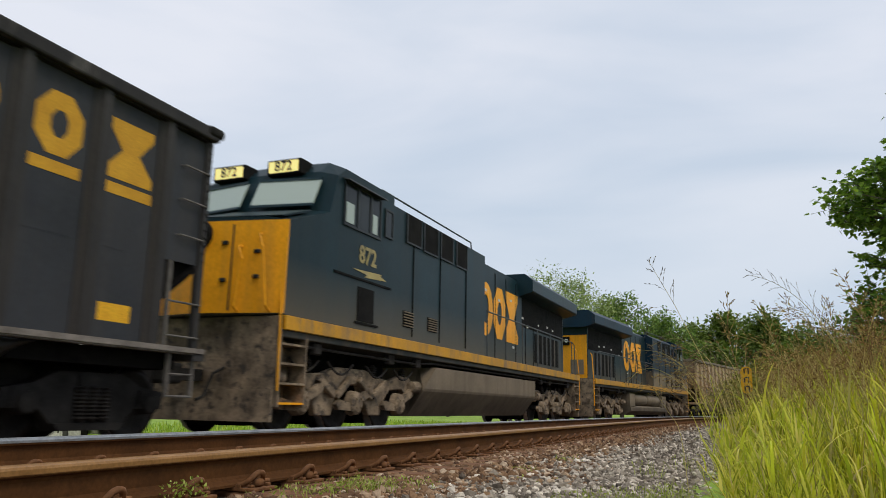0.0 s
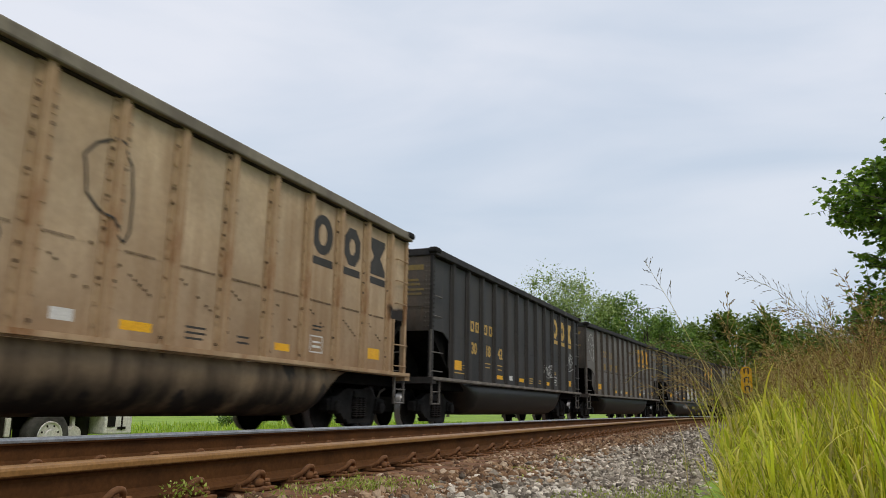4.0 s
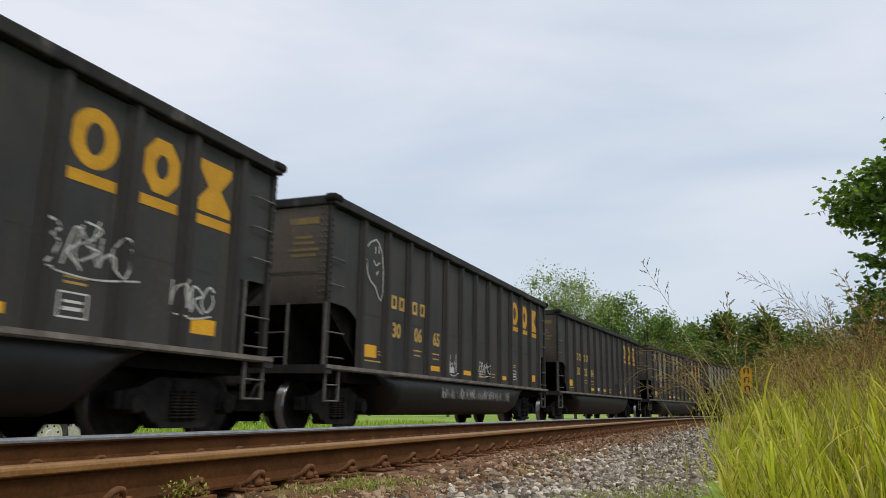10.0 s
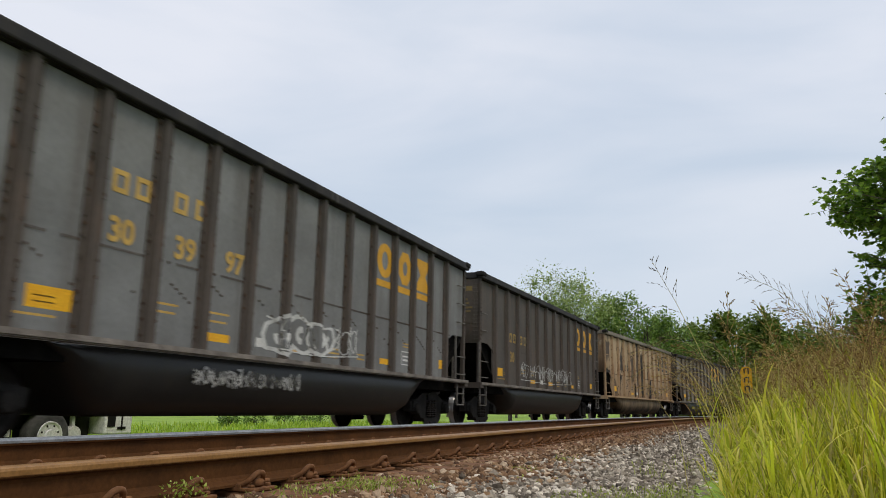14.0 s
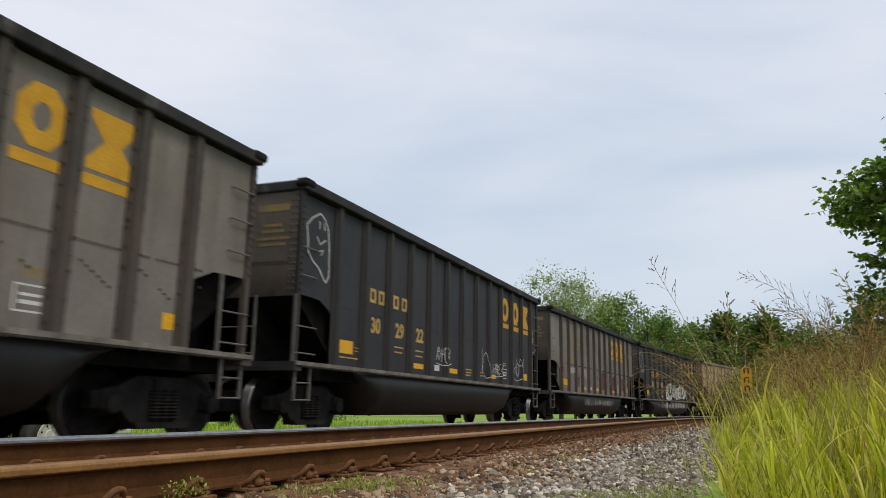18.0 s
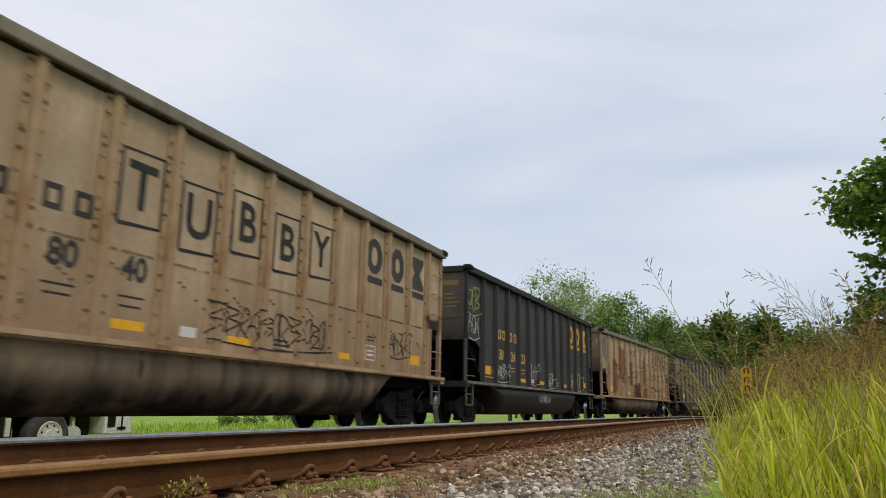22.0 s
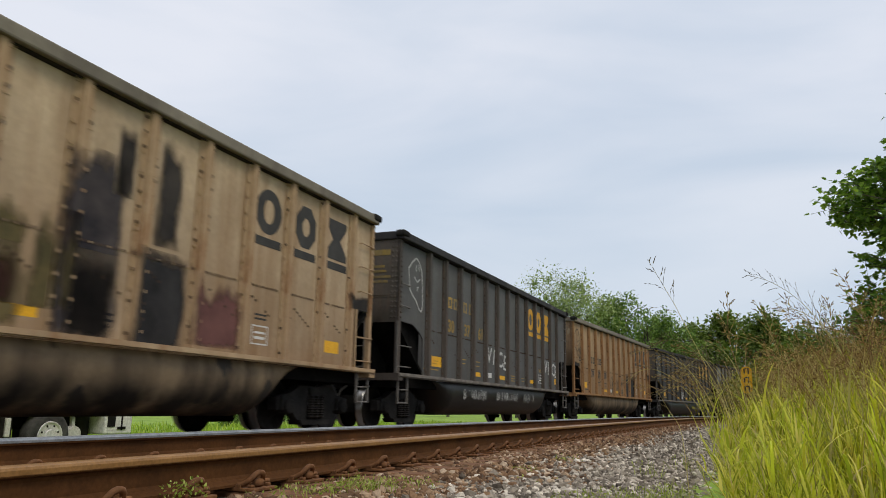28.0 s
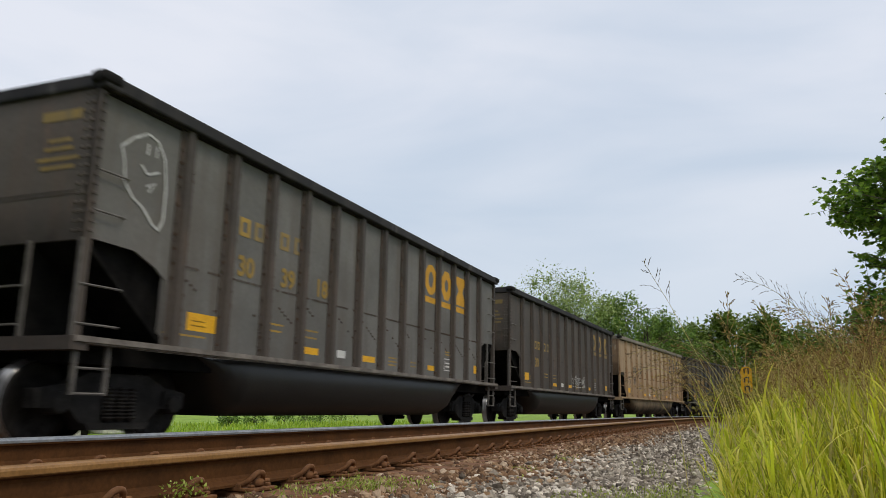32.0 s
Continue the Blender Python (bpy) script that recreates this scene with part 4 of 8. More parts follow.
# a broad-leaved tree at the edge of the weeds
ROOT = Vector((14.6, -4.75, -0.35))
tree = tagged(new("broadleaf_tree"), "tree with large lobed green leaves reaching over the weeds", "tree")
tree.location = ROOT
rnd = random.Random(8)
bm = bmesh.new()
rod(bm, [(0, 0, -0.2), (0.1, 0.1, 2.0), (-0.1, 0.2, 4.5), (0.1, 0.5, 7.5), (0.2, 0.4, 9.5)], [0.26, 0.21, 0.16, 0.09, 0.03], 9)
R, tw = Ribbons(), Ribbons()
ZONES = ((2.62, 4.55, 0.42, 0.62, 10), (2.95, 4.3, 0.30, 0.35, 7), (2.2, 5.1, 0.5, 0.45, 9), (1.6, 5.0, 0.7, 0.9, 14), (0.8, 5.6, 0.9, 1.2, 16), (2.35, 3.35, 0.45, 0.40, 9), (2.05, 3.0, 0.40, 0.35, 8),
         (2.55, 2.55, 0.45, 0.40, 10), (2.75, 2.2, 0.42, 0.45, 12), (2.2, 2.2, 0.6, 0.6, 14), (1.4, 3.0, 0.8, 0.9, 16), (0.5, 3.6, 0.9, 1.2, 14), (-0.8, 5.2, 1.3, 1.8, 22), (2.6, 1.6, 0.5, 0.5, 14), (1.6, 1.5, 0.8, 0.6, 16), (2.3, 3.9, 0.5, 0.6, 16), (1.7, 3.6, 0.6, 0.8, 18), (1.9, 2.6, 0.6, 0.7, 18), (1.3, 4.4, 0.7, 0.8, 18), (1.0, 2.2, 0.8, 0.9, 16), (1.3, 6.2, 0.8, 0.7, 14))
for cy, cz, ry, rz, n in ZONES:
    for _ in range(int(n * 2.2)):
        q = Vector((rnd.uniform(-0.9, 0.9), cy - 0.20 + rnd.gauss(0, 0.5) * ry, cz + rnd.gauss(0, 0.5) * rz))
        if q.y > 2.0 and q.z > 5.0 or q.y > 2.45 and 3.45 < q.z < 3.75:
            continue
        st = Vector((0, 0.25, max(1.0, q.z - rnd.uniform(0.3, 1.2))))
        rod(bm, [st, st.lerp(q, 0.5) + Vector((0, 0, 0.1)), q], [0.035, 0.018, 0.006], 5)
        for t in range(8):
            d = Vector((rnd.gauss(0, 1), rnd.gauss(0.25, 1), rnd.gauss(0.1, 0.7))).normalized()
            ln = rnd.uniform(0.15, 0.42)
            e = q + d * ln
            tw.strip([q, q + d * ln * 0.6, e], 0.004, 0.002)
            for k in range(4):
                b = q + d * ln * (0.35 + 0.22 * k)
                nd = (d * 0.5 + Vector((rnd.uniform(-1, 1), rnd.uniform(-1, 1), rnd.uniform(-0.9, 0.3)))).normalized()
                up = (Vector((0, 0, 1)) + Vector((rnd.uniform(-.8, .8), rnd.uniform(-.8, .8), 0))).normalized()
                R.leaf(b, nd, up, rnd.uniform(0.08, 0.14), True)
part("trunk", bm, M_BARK, tree)
tagged(tw.make("twig", M_BARK, tree), kind="stuff")
R.make("crown", M_LEAF_BROAD, tree)

# trees behind the train
broad_tree("willow_tree", "airy pale green tree with thin branches, behind the train", (58.5, 13.0, -0.8), 11, (5.3, 5.2, 6.3), M_LEAF_PALE, 31, 22000, 0.19, 0.85, 0.16, clumps=70)
broad_tree("willow_tree", "airy pale green tree with thin branches, behind the train", (57.0, 16.6, -0.8), 10, (4.2, 4.8, 5.5), M_LEAF_PALE, 32, 18000, 0.19, 0.85, 0.14, clumps=56)
broad_tree("leafy_tree", "rounded fresh green tree behind the train", (63.5, 9.2, -0.8), 10, (3.2, 4.6, 5.9), M_LEAF_MID, 33, 11000, 0.25, 0.4, 0.16, clumps=60)
broad_tree("leafy_tree", "rounded fresh green tree behind the train", (66.0, 6.0, -0.8), 9, (3.0, 4.2, 4.9), M_LEAF_MID, 34, 10000, 0.25, 0.4, 0.15, clumps=54)
broad_tree("young_tree", "thin young tree with sparse leaves", (60.0, 6.6, -0.8), 9, (1.5, 2.4, 6.5), M_LEAF_MID, 35, 900, 0.20, 0.6, 0.08, clumps=22)
WOODS = ((92, 5.6, 12.0, 36), (94, 1.8, 13.0, 37), (90, -1.6, 12.6, 38), (95, -5.0, 12.2, 39), (88, 8.6, 10.6, 40), (86, -7.8, 10.0, 41), (96, 12.0, 9.0, 42), (80, -9.5, 7.4, 43), (72, 3.0, 7.0, 44), (74, -3.0, 7.0, 45), (100, -14.0, 9.5, 46), (98, -22.0, 10, 47))
for x, y, h, sd in WOODS:
    broad_tree("wood_tree", "dark green full-crowned tree at the edge of the woods", (x, y, -0.8), h * 0.94, (3.9, h * 0.47, h * 0.50), M_LEAF_DARK, sd, 8000, 0.42, 0.42, 0.2, clumps=54)
# brushy slope between the weeds and the woods
for x, y, h, w, sd in ((30, -3.2, 2.6, 2.2, 51), (34, -1.2, 2.6, 2.2, 52), (38, 0.0, 2.6, 2.2, 53), (27, -4.8, 3.0, 2.2, 54), (42, -3.0, 3.6, 3.0, 55), (36, -5.5, 3.6, 3.0, 56), (47, -1.0, 3.6, 2.8, 57), (24, -6.5, 3.0, 2.4, 58), (52, -5.0, 4.6, 3.4, 59), (44, -8.0, 4.6, 3.4, 60),
                       (22, -2.4, 1.7, 1.3, 61), (25, -1.2, 1.6, 1.3, 62)):
    broad_tree("brush", "tangled olive-brown brush beside the line", (x, y, -0.4), h, (w, h * 0.5, h * 0.5), M_LEAF_OLIVE, sd, 2300, 0.18, 0.5, 0.04, clumps=44, category="bush")
# shrubs and trees across the field
for x, y, h, w, sd in ((43, 27.5, 0.9, 0.9, 71), (47, 28.5, 0.8, 1.1, 72), (51, 29.5, 1.0, 1.3, 73), (56, 30.5, 0.9, 1.2, 74), (36, 26.5, 0.7, 0.7, 75), (39, 27.0, 0.9, 0.8, 76)):
    broad_tree("shrub", "small leafy shrub in the field", (x, y, -0.8), h, (w, h * 0.5, h * 0.5), M_LEAF_MID, sd, 700, 0.14, 0.4, 0.03, clumps=14, category="bush")
proto = broad_tree("field_tree", "green tree along the far side of the field", (70, 60, -0.8), 7, (3.6, 3.0, 3.9), M_LEAF_MID, 81, 2400, 0.36, 0.4, 0.16, clumps=30)
for k, (x, y, sc) in enumerate(((60, 66, 1.0), (48, 70, 0.9), (36, 74, 1.05), (24, 76, 0.95), (12, 78, 1.0), (0, 78, 0.9), (-12, 78, 1.1), (82, 54, 1.0), (92, 46, 1.0), (100, 38, 1.1), (106, 30, 1.0), (108, 22, 1.1), (30, 60, 0.8))):
    copy_thing(proto, pose(x, y, -0.8, 0, 0, k * 67)).scale = (sc, sc, sc)

# ---------------------------------------------------------------- yellow trackside sign
sign = tagged(new("trackside_sign"), "narrow upright yellow sign with stacked black marks on a post", "sign")
sx, sy = 20.0, -0.08
sign.location = (sx, sy, -0.35)
bm = bmesh.new()
box(bm, -0.03, 0.03, -0.02, 0.02, -0.1, 1.80)
part("post", bm, M_RUSTY, sign)
bm = bmesh.new()
o = [(0.13 * math.cos(a), 1.53 + (0.20 if math.sin(a) >= 0 else -0.20) + 0.12 * math.sin(a)) for a in [math.pi * k / 8 for k in range(17)]]
prism(bm, o, -0.045, -0.033, "x")
plate = part("sign_plate", bm, M_SIGN, sign)
for z, kind in ((1.74, 0), (1.53, 1), (1.32, 2)):
    bm = bmesh.new()
    for y0, y1, z0, z1 in ((-0.06, -0.03, -0.07, 0.07), (0.03, 0.06, -0.06, 0.06), (-0.03, 0.03, 0.045, 0.07)):
        box(bm, -0.050, -0.0455, y0, y1, z + z0, z + z1)
    part("mark", bm, M_LETTER_DK, plate)


# ---------------------------------------------------------------- parked maintenance truck beyond the train
def road_wheel(parent, x, y, z, r=0.50):
    w = new("wheel")
    w.parent = parent
    w.location = (x, y, z)
    bm = bmesh.new()
    lathe(bm, [(0.28, -0.14), (0.42, -0.15), (0.49, -0.12), (r, -0.06), (r, 0.06), (0.49, 0.12), (0.42, 0.15), (0.28, 0.14)], 28)
    part("tyre", bm, M_RUBBER, w, "dusty grey tyre", True)
    bm = bmesh.new()
    lathe(bm, [(0.30, -0.145), (0.295, -0.172), (0.265, -0.168), (0.24, -0.150), (0.14, -0.150), (0.125, -0.19), (0.03, -0.195)], 24)
    for k in range(10):
        a = k * math.pi / 5
        lathe(bm, [(0.016, -0.170), (0.012, -0.145)], 6, Matrix.Translation((0.165 * math.cos(a), 0, 0.18 * math.sin(a))))
    part("rim", bm, M_ALLOY, w, "bright steel rim with lug nuts")
    bm = bmesh.new()
    for k in range(8):
        a = (k + 0.5) * math.pi / 4
        lathe(bm, [(0.024, -0.154), (0.022, -0.146)], 8, Matrix.Translation((0.212 * math.cos(a), 0, 0.212 * math.sin(a))))
    tagged(part("hand_hole", bm, M_BLACK, w), kind="stuff")


hirail = tagged(new("maintenance_truck"), "white railroad maintenance truck with orange crane gear, parked beyond the train", "truck")
hirail.location = (10.0, 14.2, -0.80)
bm = bmesh.new()
soft_box(bm, 3.28, 4.08, -1.15, 1.15, 0.50, 0.96, 0.03)
bump_bar = part("bumper", bm, M_TRUCK_WHITE, hirail, "heavy white front bumper")
bm = bmesh.new()
box(bm, 3.34, 3.56, -1.165, -1.152, 0.66, 0.92)
box(bm, 3.74, 3.78, -1.165, -1.152, 0.58, 0.92)
box(bm, 3.64, 3.88, -1.165, -1.152, 0.60, 0.66)
part("bumper_recess", bm, M_BLACK, bump_bar)
bm = bmesh.new()
soft_box(bm, 1.0, 3.3, -1.15, 1.15, 0.97, 2.75, 0.12)
cab = part("cab", bm, M_TRUCK_WHITE, hirail)
bm = bmesh.new()
soft_box(bm, 1.2, 2.3, -1.165, -1.152, 1.75, 2.45, 0.005)
part("side_window", bm, M_GLASS_DARK, cab)
bm = bmesh.new()
box(bm, -4.5, 3.28, -0.45, 0.45, 0.62, 0.95)
part("chassis", bm, M_BLACK, hirail)
bm = bmesh.new()
soft_box(bm, 2.42, 3.2, -0.80, 0.6, 0.30, 0.98, 0.05)
part("gear_housing", bm, M_BLACK, hirail)
bm = bmesh.new()
soft_box(bm, 0.2, 1.15, -0.95, 0.7, 0.42, 0.98, 0.04)
part("tool_locker", bm, M_FRAME, hirail)
bm = bmesh.new()
for x in (0.35, 0.72, 1.0):
    soft_box(bm, x - 0.05, x + 0.06, -1.0, -0.94, 0.5, 0.86, 0.015)
tagged(part("locker_hinge", bm, M_ALLOY, hirail), kind="stuff")
bm = bmesh.new()
soft_box(bm, -4.6, 0.8, -1.2, 1.2, 1.0, 1.22, 0.02)
part("flatbed", bm, M_BLACK, hirail)
bm = bmesh.new()
soft_box(bm, -0.9, 0.7, -1.1, 0.9, 1.22, 3.42, 0.06)
part("crane_body", bm, M_ORANGE, hirail, "orange crane housing")
bm = bmesh.new()
soft_box(bm, 0.72, 0.92, -1.1, 0.6, 1.22, 3.35, 0.03)
part("guard_panel", bm, M_LIME, hirail, "lime-yellow guard panel")
bm = bmesh.new()
for x in (-0.75, -0.1, 0.55):
    box(bm, x - 0.04, x + 0.04, -1.125, -1.10, 1.3, 3.3)
part("rib_bars", bm, M_RUSTY, hirail)
for x in (1.85, -2.6, -3.8):
    for y in (-1.0, 1.0):
        road_wheel(hirail, x, y, 0.50)
bm = bmesh.new()
lathe(bm, [(0.05, -0.05), (0.16, -0.05), (0.16, 0.03), (0.19, 0.05), (0.05, 0.05)], 18, Matrix.Translation((2.62, -0.95, 0.52)))
rod(bm, [(2.62, -0.92, 0.52), (2.6, -0.90, 0.97)], 0.06)
part("rail_gear", bm, M_ALLOY, hirail, "bright steel guide wheel on its strut")

# ---------------------------------------------------------------- coal cars
HALF, TOP, SILL = 7.27, 3.995, 1.02
RIBS = [-6.02 + 1.038 * i for i in range(13)]
RIBS_RIVETED = [-5.62 + 0.965 * i for i in range(13)]
SEAM = 2.12
TRUCKS = (-6.05, 6.05)


def wheel_mesh(r, name):
    b = bmesh.new()
    for y, sg in ((-0.75, -1), (0.75, 1)):
        lathe(b, [(0.09, y + sg * 0.07), (r * 0.62, y + sg * 0.025), (r * 0.80, y + sg * 0.07), (r - 0.004, y + sg * 0.07), (r, y + sg * 0.055), (r + 0.002, y - sg * 0.03), (r + 0.028, y - sg * 0.06),
                  (r * 0.80, y - sg * 0.07), (0.1, y - sg * 0.03)], 26)
        for k in range(8):
            a = k * math.pi / 4
            lathe(b, [(0.02, y + sg * 0.045), (0.015, y + sg * 0.06)], 6, Matrix.Translation((r * 0.36 * math.cos(a), 0, r * 0.36 * math.sin(a))))
    lathe(b, [(0.08, -1.05), (0.08, 1.05)], 10)
    me = mesh_of(name, b, True)
    me.materials.append(M_WHEEL)
    me.materials.append(M_TREAD)
    for p in me.polygons:
        rr = math.hypot(p.center.x, p.center.z)
        if rr > r * 0.95 and abs(abs(p.center.y) - 0.765) < 0.06:
            p.material_index = 1
    return me


def car_meshes():
    M = {}
    b = bmesh.new()
    prism(b, [(-HALF, 2.14), (-6.55, SEAM), (6.55, SEAM), (HALF, 2.14), (HALF, TOP - 0.1), (-HALF, TOP - 0.1)], -0.010, 0.012)
    M["upper_sheet"] = mesh_of("upper_sheet", b)
    b = bmesh.new()
    prism(b, [(-6.02, SILL), (6.40, SILL), (6.42, 1.90), (6.48, 2.02), (6.55, SEAM), (-6.55, SEAM), (-6.22, 1.98), (-6.06, 1.86)], -0.016, 0.012)
    for x in [-5.9 + i * 0.131 for i in range(91)]:
        box(b, x - 0.011, x + 0.011, -0.026, -0.016, SEAM - 0.045, SEAM - 0.023)
    M["lower_sheet"] = mesh_of("lower_sheet", b)
    b = bmesh.new()
    prism(b, [(-5.92, SILL), (5.92, SILL), (5.96, 1.86), (6.14, 1.98), (6.50, SEAM), (-6.50, SEAM), (-6.14, 1.98), (-5.96, 1.86)], -0.016, 0.012)
    M["lower_sheet_riveted"] = mesh_of("lower_sheet", b)
    b = bmesh.new()
    prism(b, [(-0.085, 0.0), (-0.05, -0.078), (0.05, -0.078), (0.085, 0.0)], SILL + 0.02, TOP - 0.17, "z")
    for z in [SILL + 0.18 + i * 0.235 for i in range(12)]:
        for x in (-0.112, 0.112):
            box(b, x - 0.019, x + 0.019, -0.034, -0.01, z - 0.019, z + 0.019)
    prism(b, [(-0.14, -0.018), (0.14, -0.018), (0.14, 0.0), (-0.14, 0.0)], SILL + 0.02, TOP - 0.17, "z")
    M["rib"] = mesh_of("rib", b)
    b = bmesh.new()
    prism(b, [(-0.14, -0.018), (-0.085, -0.018), (-0.05, -0.078), (0.05, -0.078), (0.085, -0.018), (0.14, -0.018), (0.14, 0.0), (-0.14, 0.0)], SILL + 0.02, TOP - 0.17, "z")
    M["plain_rib"] = mesh_of("rib", b)
    # thin dark strip added to draw the chord's shadow on the side
    b = bmesh.new()
    prism(b, [(-0.070, TOP - 0.185), (-0.012, TOP - 0.195), (-0.012, TOP - 0.165), (-0.070, TOP - 0.165)], -HALF + 0.05, HALF - 0.05, "x")
    M["chord_shade_strip"] = mesh_of("chord_shade_strip", b)
    for key, ribs in (("rivets", RIBS), ("rivets_wide", RIBS_RIVETED)):
        rnd = random.Random(len(ribs))
        b = bmesh.new()
        for r in ribs:
            for side in (-0.112, 0.112):
                for k in range(15):
                    if rnd.random() < 0.34:
                        z = SILL + 0.14 + k * 0.185
                        box(b, r + side - 0.017, r + side + 0.017, -0.052, -0.03, z - 0.017, z + 0.017)
            for k in range(8):
                x = r + 0.19 + k * 0.085
                if x < 6.3:
                    if rnd.random() < 0.8:
                        box(b, x - 0.015, x + 0.015, -0.030, -0.014, SEAM - 0.05, SEAM - 0.02)
                    if rnd.random() < 0.55:
                        z = SEAM - 0.22 - 0.045 * k
                        box(b, x - 0.014, x + 0.014, -0.030, -0.014, z, z + 0.028)
        M[key] = mesh_of("rivet", b)
    b = bmesh.new()
    soft_box(b, -HALF - 0.03, HALF + 0.03, -0.085, 0.085, TOP - 0.17, TOP, 0.025)
    M["top_chord"] = mesh_of("top_chord", b)
    b = bmesh.new()
    soft_box(b, -0.085, 0.085, -1.44, 1.44, TOP - 0.17, TOP, 0.025)
    M["end_chord"] = mesh_of("end_chord", b)
    b = bmesh.new()
    soft_box(b, -0.22, 0.10, -0.115, 0.115, TOP - 0.12, TOP + 0.022, 0.055, 3)
    M["corner_cap"] = mesh_of("corner_cap", b)
    b = bmesh.new()
    prism(b, [(-0.14, SILL + 0.05), (0.0, SILL + 0.05), (0.0, SILL - 0.03), (-0.11, SILL - 0.03), (-0.11, SILL - 0.012), (-0.14, SILL - 0.012)], -HALF - 0.05, HALF + 0.05, "x")
    M["side_sill"] = mesh_of("side_sill", b)
    b = bmesh.new()
    prof = [(-1.42, SILL - 0.03), (-1.46, 0.84), (-1.44, 0.62), (-1.34, 0.42), (-1.14, 0.28), (-0.90, 0.225), (0.90, 0.225), (1.14, 0.28), (1.34, 0.42), (1.44, 0.62), (1.46, 0.84), (1.42, SILL - 0.03)]
    rings = []
    for x, k in ((-5.0, 0.0), (-4.72, 0.25), (-4.45, 0.62), (-4.15, 0.94), (-4.0, 1.0), (4.0, 1.0), (4.15, 0.94), (4.45, 0.62), (4.72, 0.25), (5.0, 0.0)):
        rings.append([b.verts.new((x, y * (0.94 + 0.06 * k), SILL - 0.03 + (z - SILL + 0.03) * k)) for y, z in prof])
    for a, c in zip(rings, rings[1:]):
        for i in range(len(prof) - 1):
            b.faces.new((a[i], c[i], c[i + 1], a[i + 1]))
    bmesh.ops.remove_doubles(b, verts=b.verts[:], dist=0.001)
    bmesh.ops.recalc_face_normals(b, faces=b.faces[:])
    M["tub"] = mesh_of("tub", b, True)
    b = bmesh.new()
    prism(b, [(0, TOP - 0.1), (0, 2.10), (-0.03, 2.10), (-0.03, TOP - 0.1)], -1.46, 1.46)
    for z in (2.62, 2.66):
        box(b, 0.0, 0.008, -1.4, 1.4, z, z + 0.012)
    for y in (-1.425, -1.34, 1.34, 1.425):
        for z in [2.2 + 0.105 * i for i in range(16)]:
            soft_box(b, -0.002, 0.022, y - 0.018, y + 0.018, z - 0.018, z + 0.018, 0.006, 1)
    M["end_sheet"] = mesh_of("end_sheet", b)
    b = bmesh.new()
    prism(b, [(-0.01, 2.12), (-1.40, 1.03), (-1.45, 1.03), (-1.45, 1.08), (-0.05, 2.16)], -1.45, 1.45)
    M["slope_sheet"] = mesh_of("slope_sheet", b)
    b = bmesh.new()
    prism(b, [(-0.05, 1.02), (-1.05, 1.02), (-1.05, 1.3), (-0.05, 2.10)], -0.02, 0.02)
    M["inner_gusset"] = mesh_of("gusset", b)
    b = bmesh.new()
    prism(b, [(-0.03, 2.13), (-1.38, 1.06), (-1.38, 2.16), (-0.03, 2.16)], -0.01, 0.01)
    M["outer_gusset"] = mesh_of("gusset", b)
    b = bmesh.new()
    soft_box(b, -0.05, 0.05, -0.05, 0.05, SILL, TOP - 0.17, 0.012, 1)
    for z in [2.2 + 0.105 * i for i in range(16)]:
        for y in (-0.062, 0.062):
            soft_box(b, -0.02, 0.02, y - 0.012, y + 0.012, z - 0.018, z + 0.018, 0.006, 1)
    M["corner_post"] = mesh_of("corner_post", b)
    b = bmesh.new()
    box(b, -0.14, 0.08, -1.575, 1.575, 0.92, SILL + 0.045)
    box(b, -0.9, -0.14, -1.5, 1.5, SILL - 0.02, SILL + 0.01)
    M["end_sill"] = mesh_of("end_sill", b)
    b = bmesh.new()
    box(b, -HALF, HALF, -0.2, 0.2, 0.75, 1.0)
    M["centre_sill"] = mesh_of("centre_sill", b)
    b = bmesh.new()
    # boxes added under each end to shut off the light behind the trucks
    box(b, -2.55, -0.15, -1.30, 1.30, 0.80, 1.0)
    box(b, -2.0, -0.5, -0.75, 0.75, 0.56, 0.80)
    M["bolster_infill"] = mesh_of("bolster_infill", b)
    b = bmesh.new()
    box(b, -0.1, 0.52, -0.09, 0.09, 0.74, 0.92)
    soft_box(b, 0.42, 0.75, -0.20, 0.16, 0.68, 0.99, 0.06)
    M["coupler"] = mesh_of("coupler", b)
    b = bmesh.new()
    rod(b, [(0.05, 0.4, 0.8), (0.3, 0.4, 0.7), (0.5, 0.42, 0.48), (0.68, 0.44, 0.46)], 0.025)
    M["air_hose"] = mesh_of("air_hose", b, True)
    b = bmesh.new()
    box(b, -0.025, 0.025, -0.02, 0.02, SILL, 2.12)
    for z in (1.20, 1.62):
        rod(b, [(0.0, -0.03, z), (0.56, -0.05, z), (0.60, 0.02, z)], 0.014)
    M["ladder"] = mesh_of("ladder", b)
    b = bmesh.new()
    rod(b, [(-0.02, 0.02, 0), (-0.02, -0.06, 0), (0.42, -0.06, 0), (0.42, 0.02, 0)], 0.013)
    M["grab_iron"] = mesh_of("grab_iron", b)
    b = bmesh.new()
    box(b, -0.02, 0.02, -0.02, 0.02, SILL, 2.12)
    for z in (1.20, 1.62):
        rod(b, [(0.02, -0.03, z), (0.05, -0.3, z - 0.01), (0.02, -0.62, z)], 0.014)
    M["end_ladder"] = mesh_of("end_ladder", b)
    b = bmesh.new()
    for x in (-0.22, 0.22):
        box(b, x - 0.02, x + 0.02, -0.02, 0.02, 0.46, 1.0)
    for z in (0.475, 0.74):
        rod(b, [(-0.22, -0.01, z), (0.22, -0.01, z)], 0.016)
    M["step"] = mesh_of("step", b)
    b = bmesh.new()
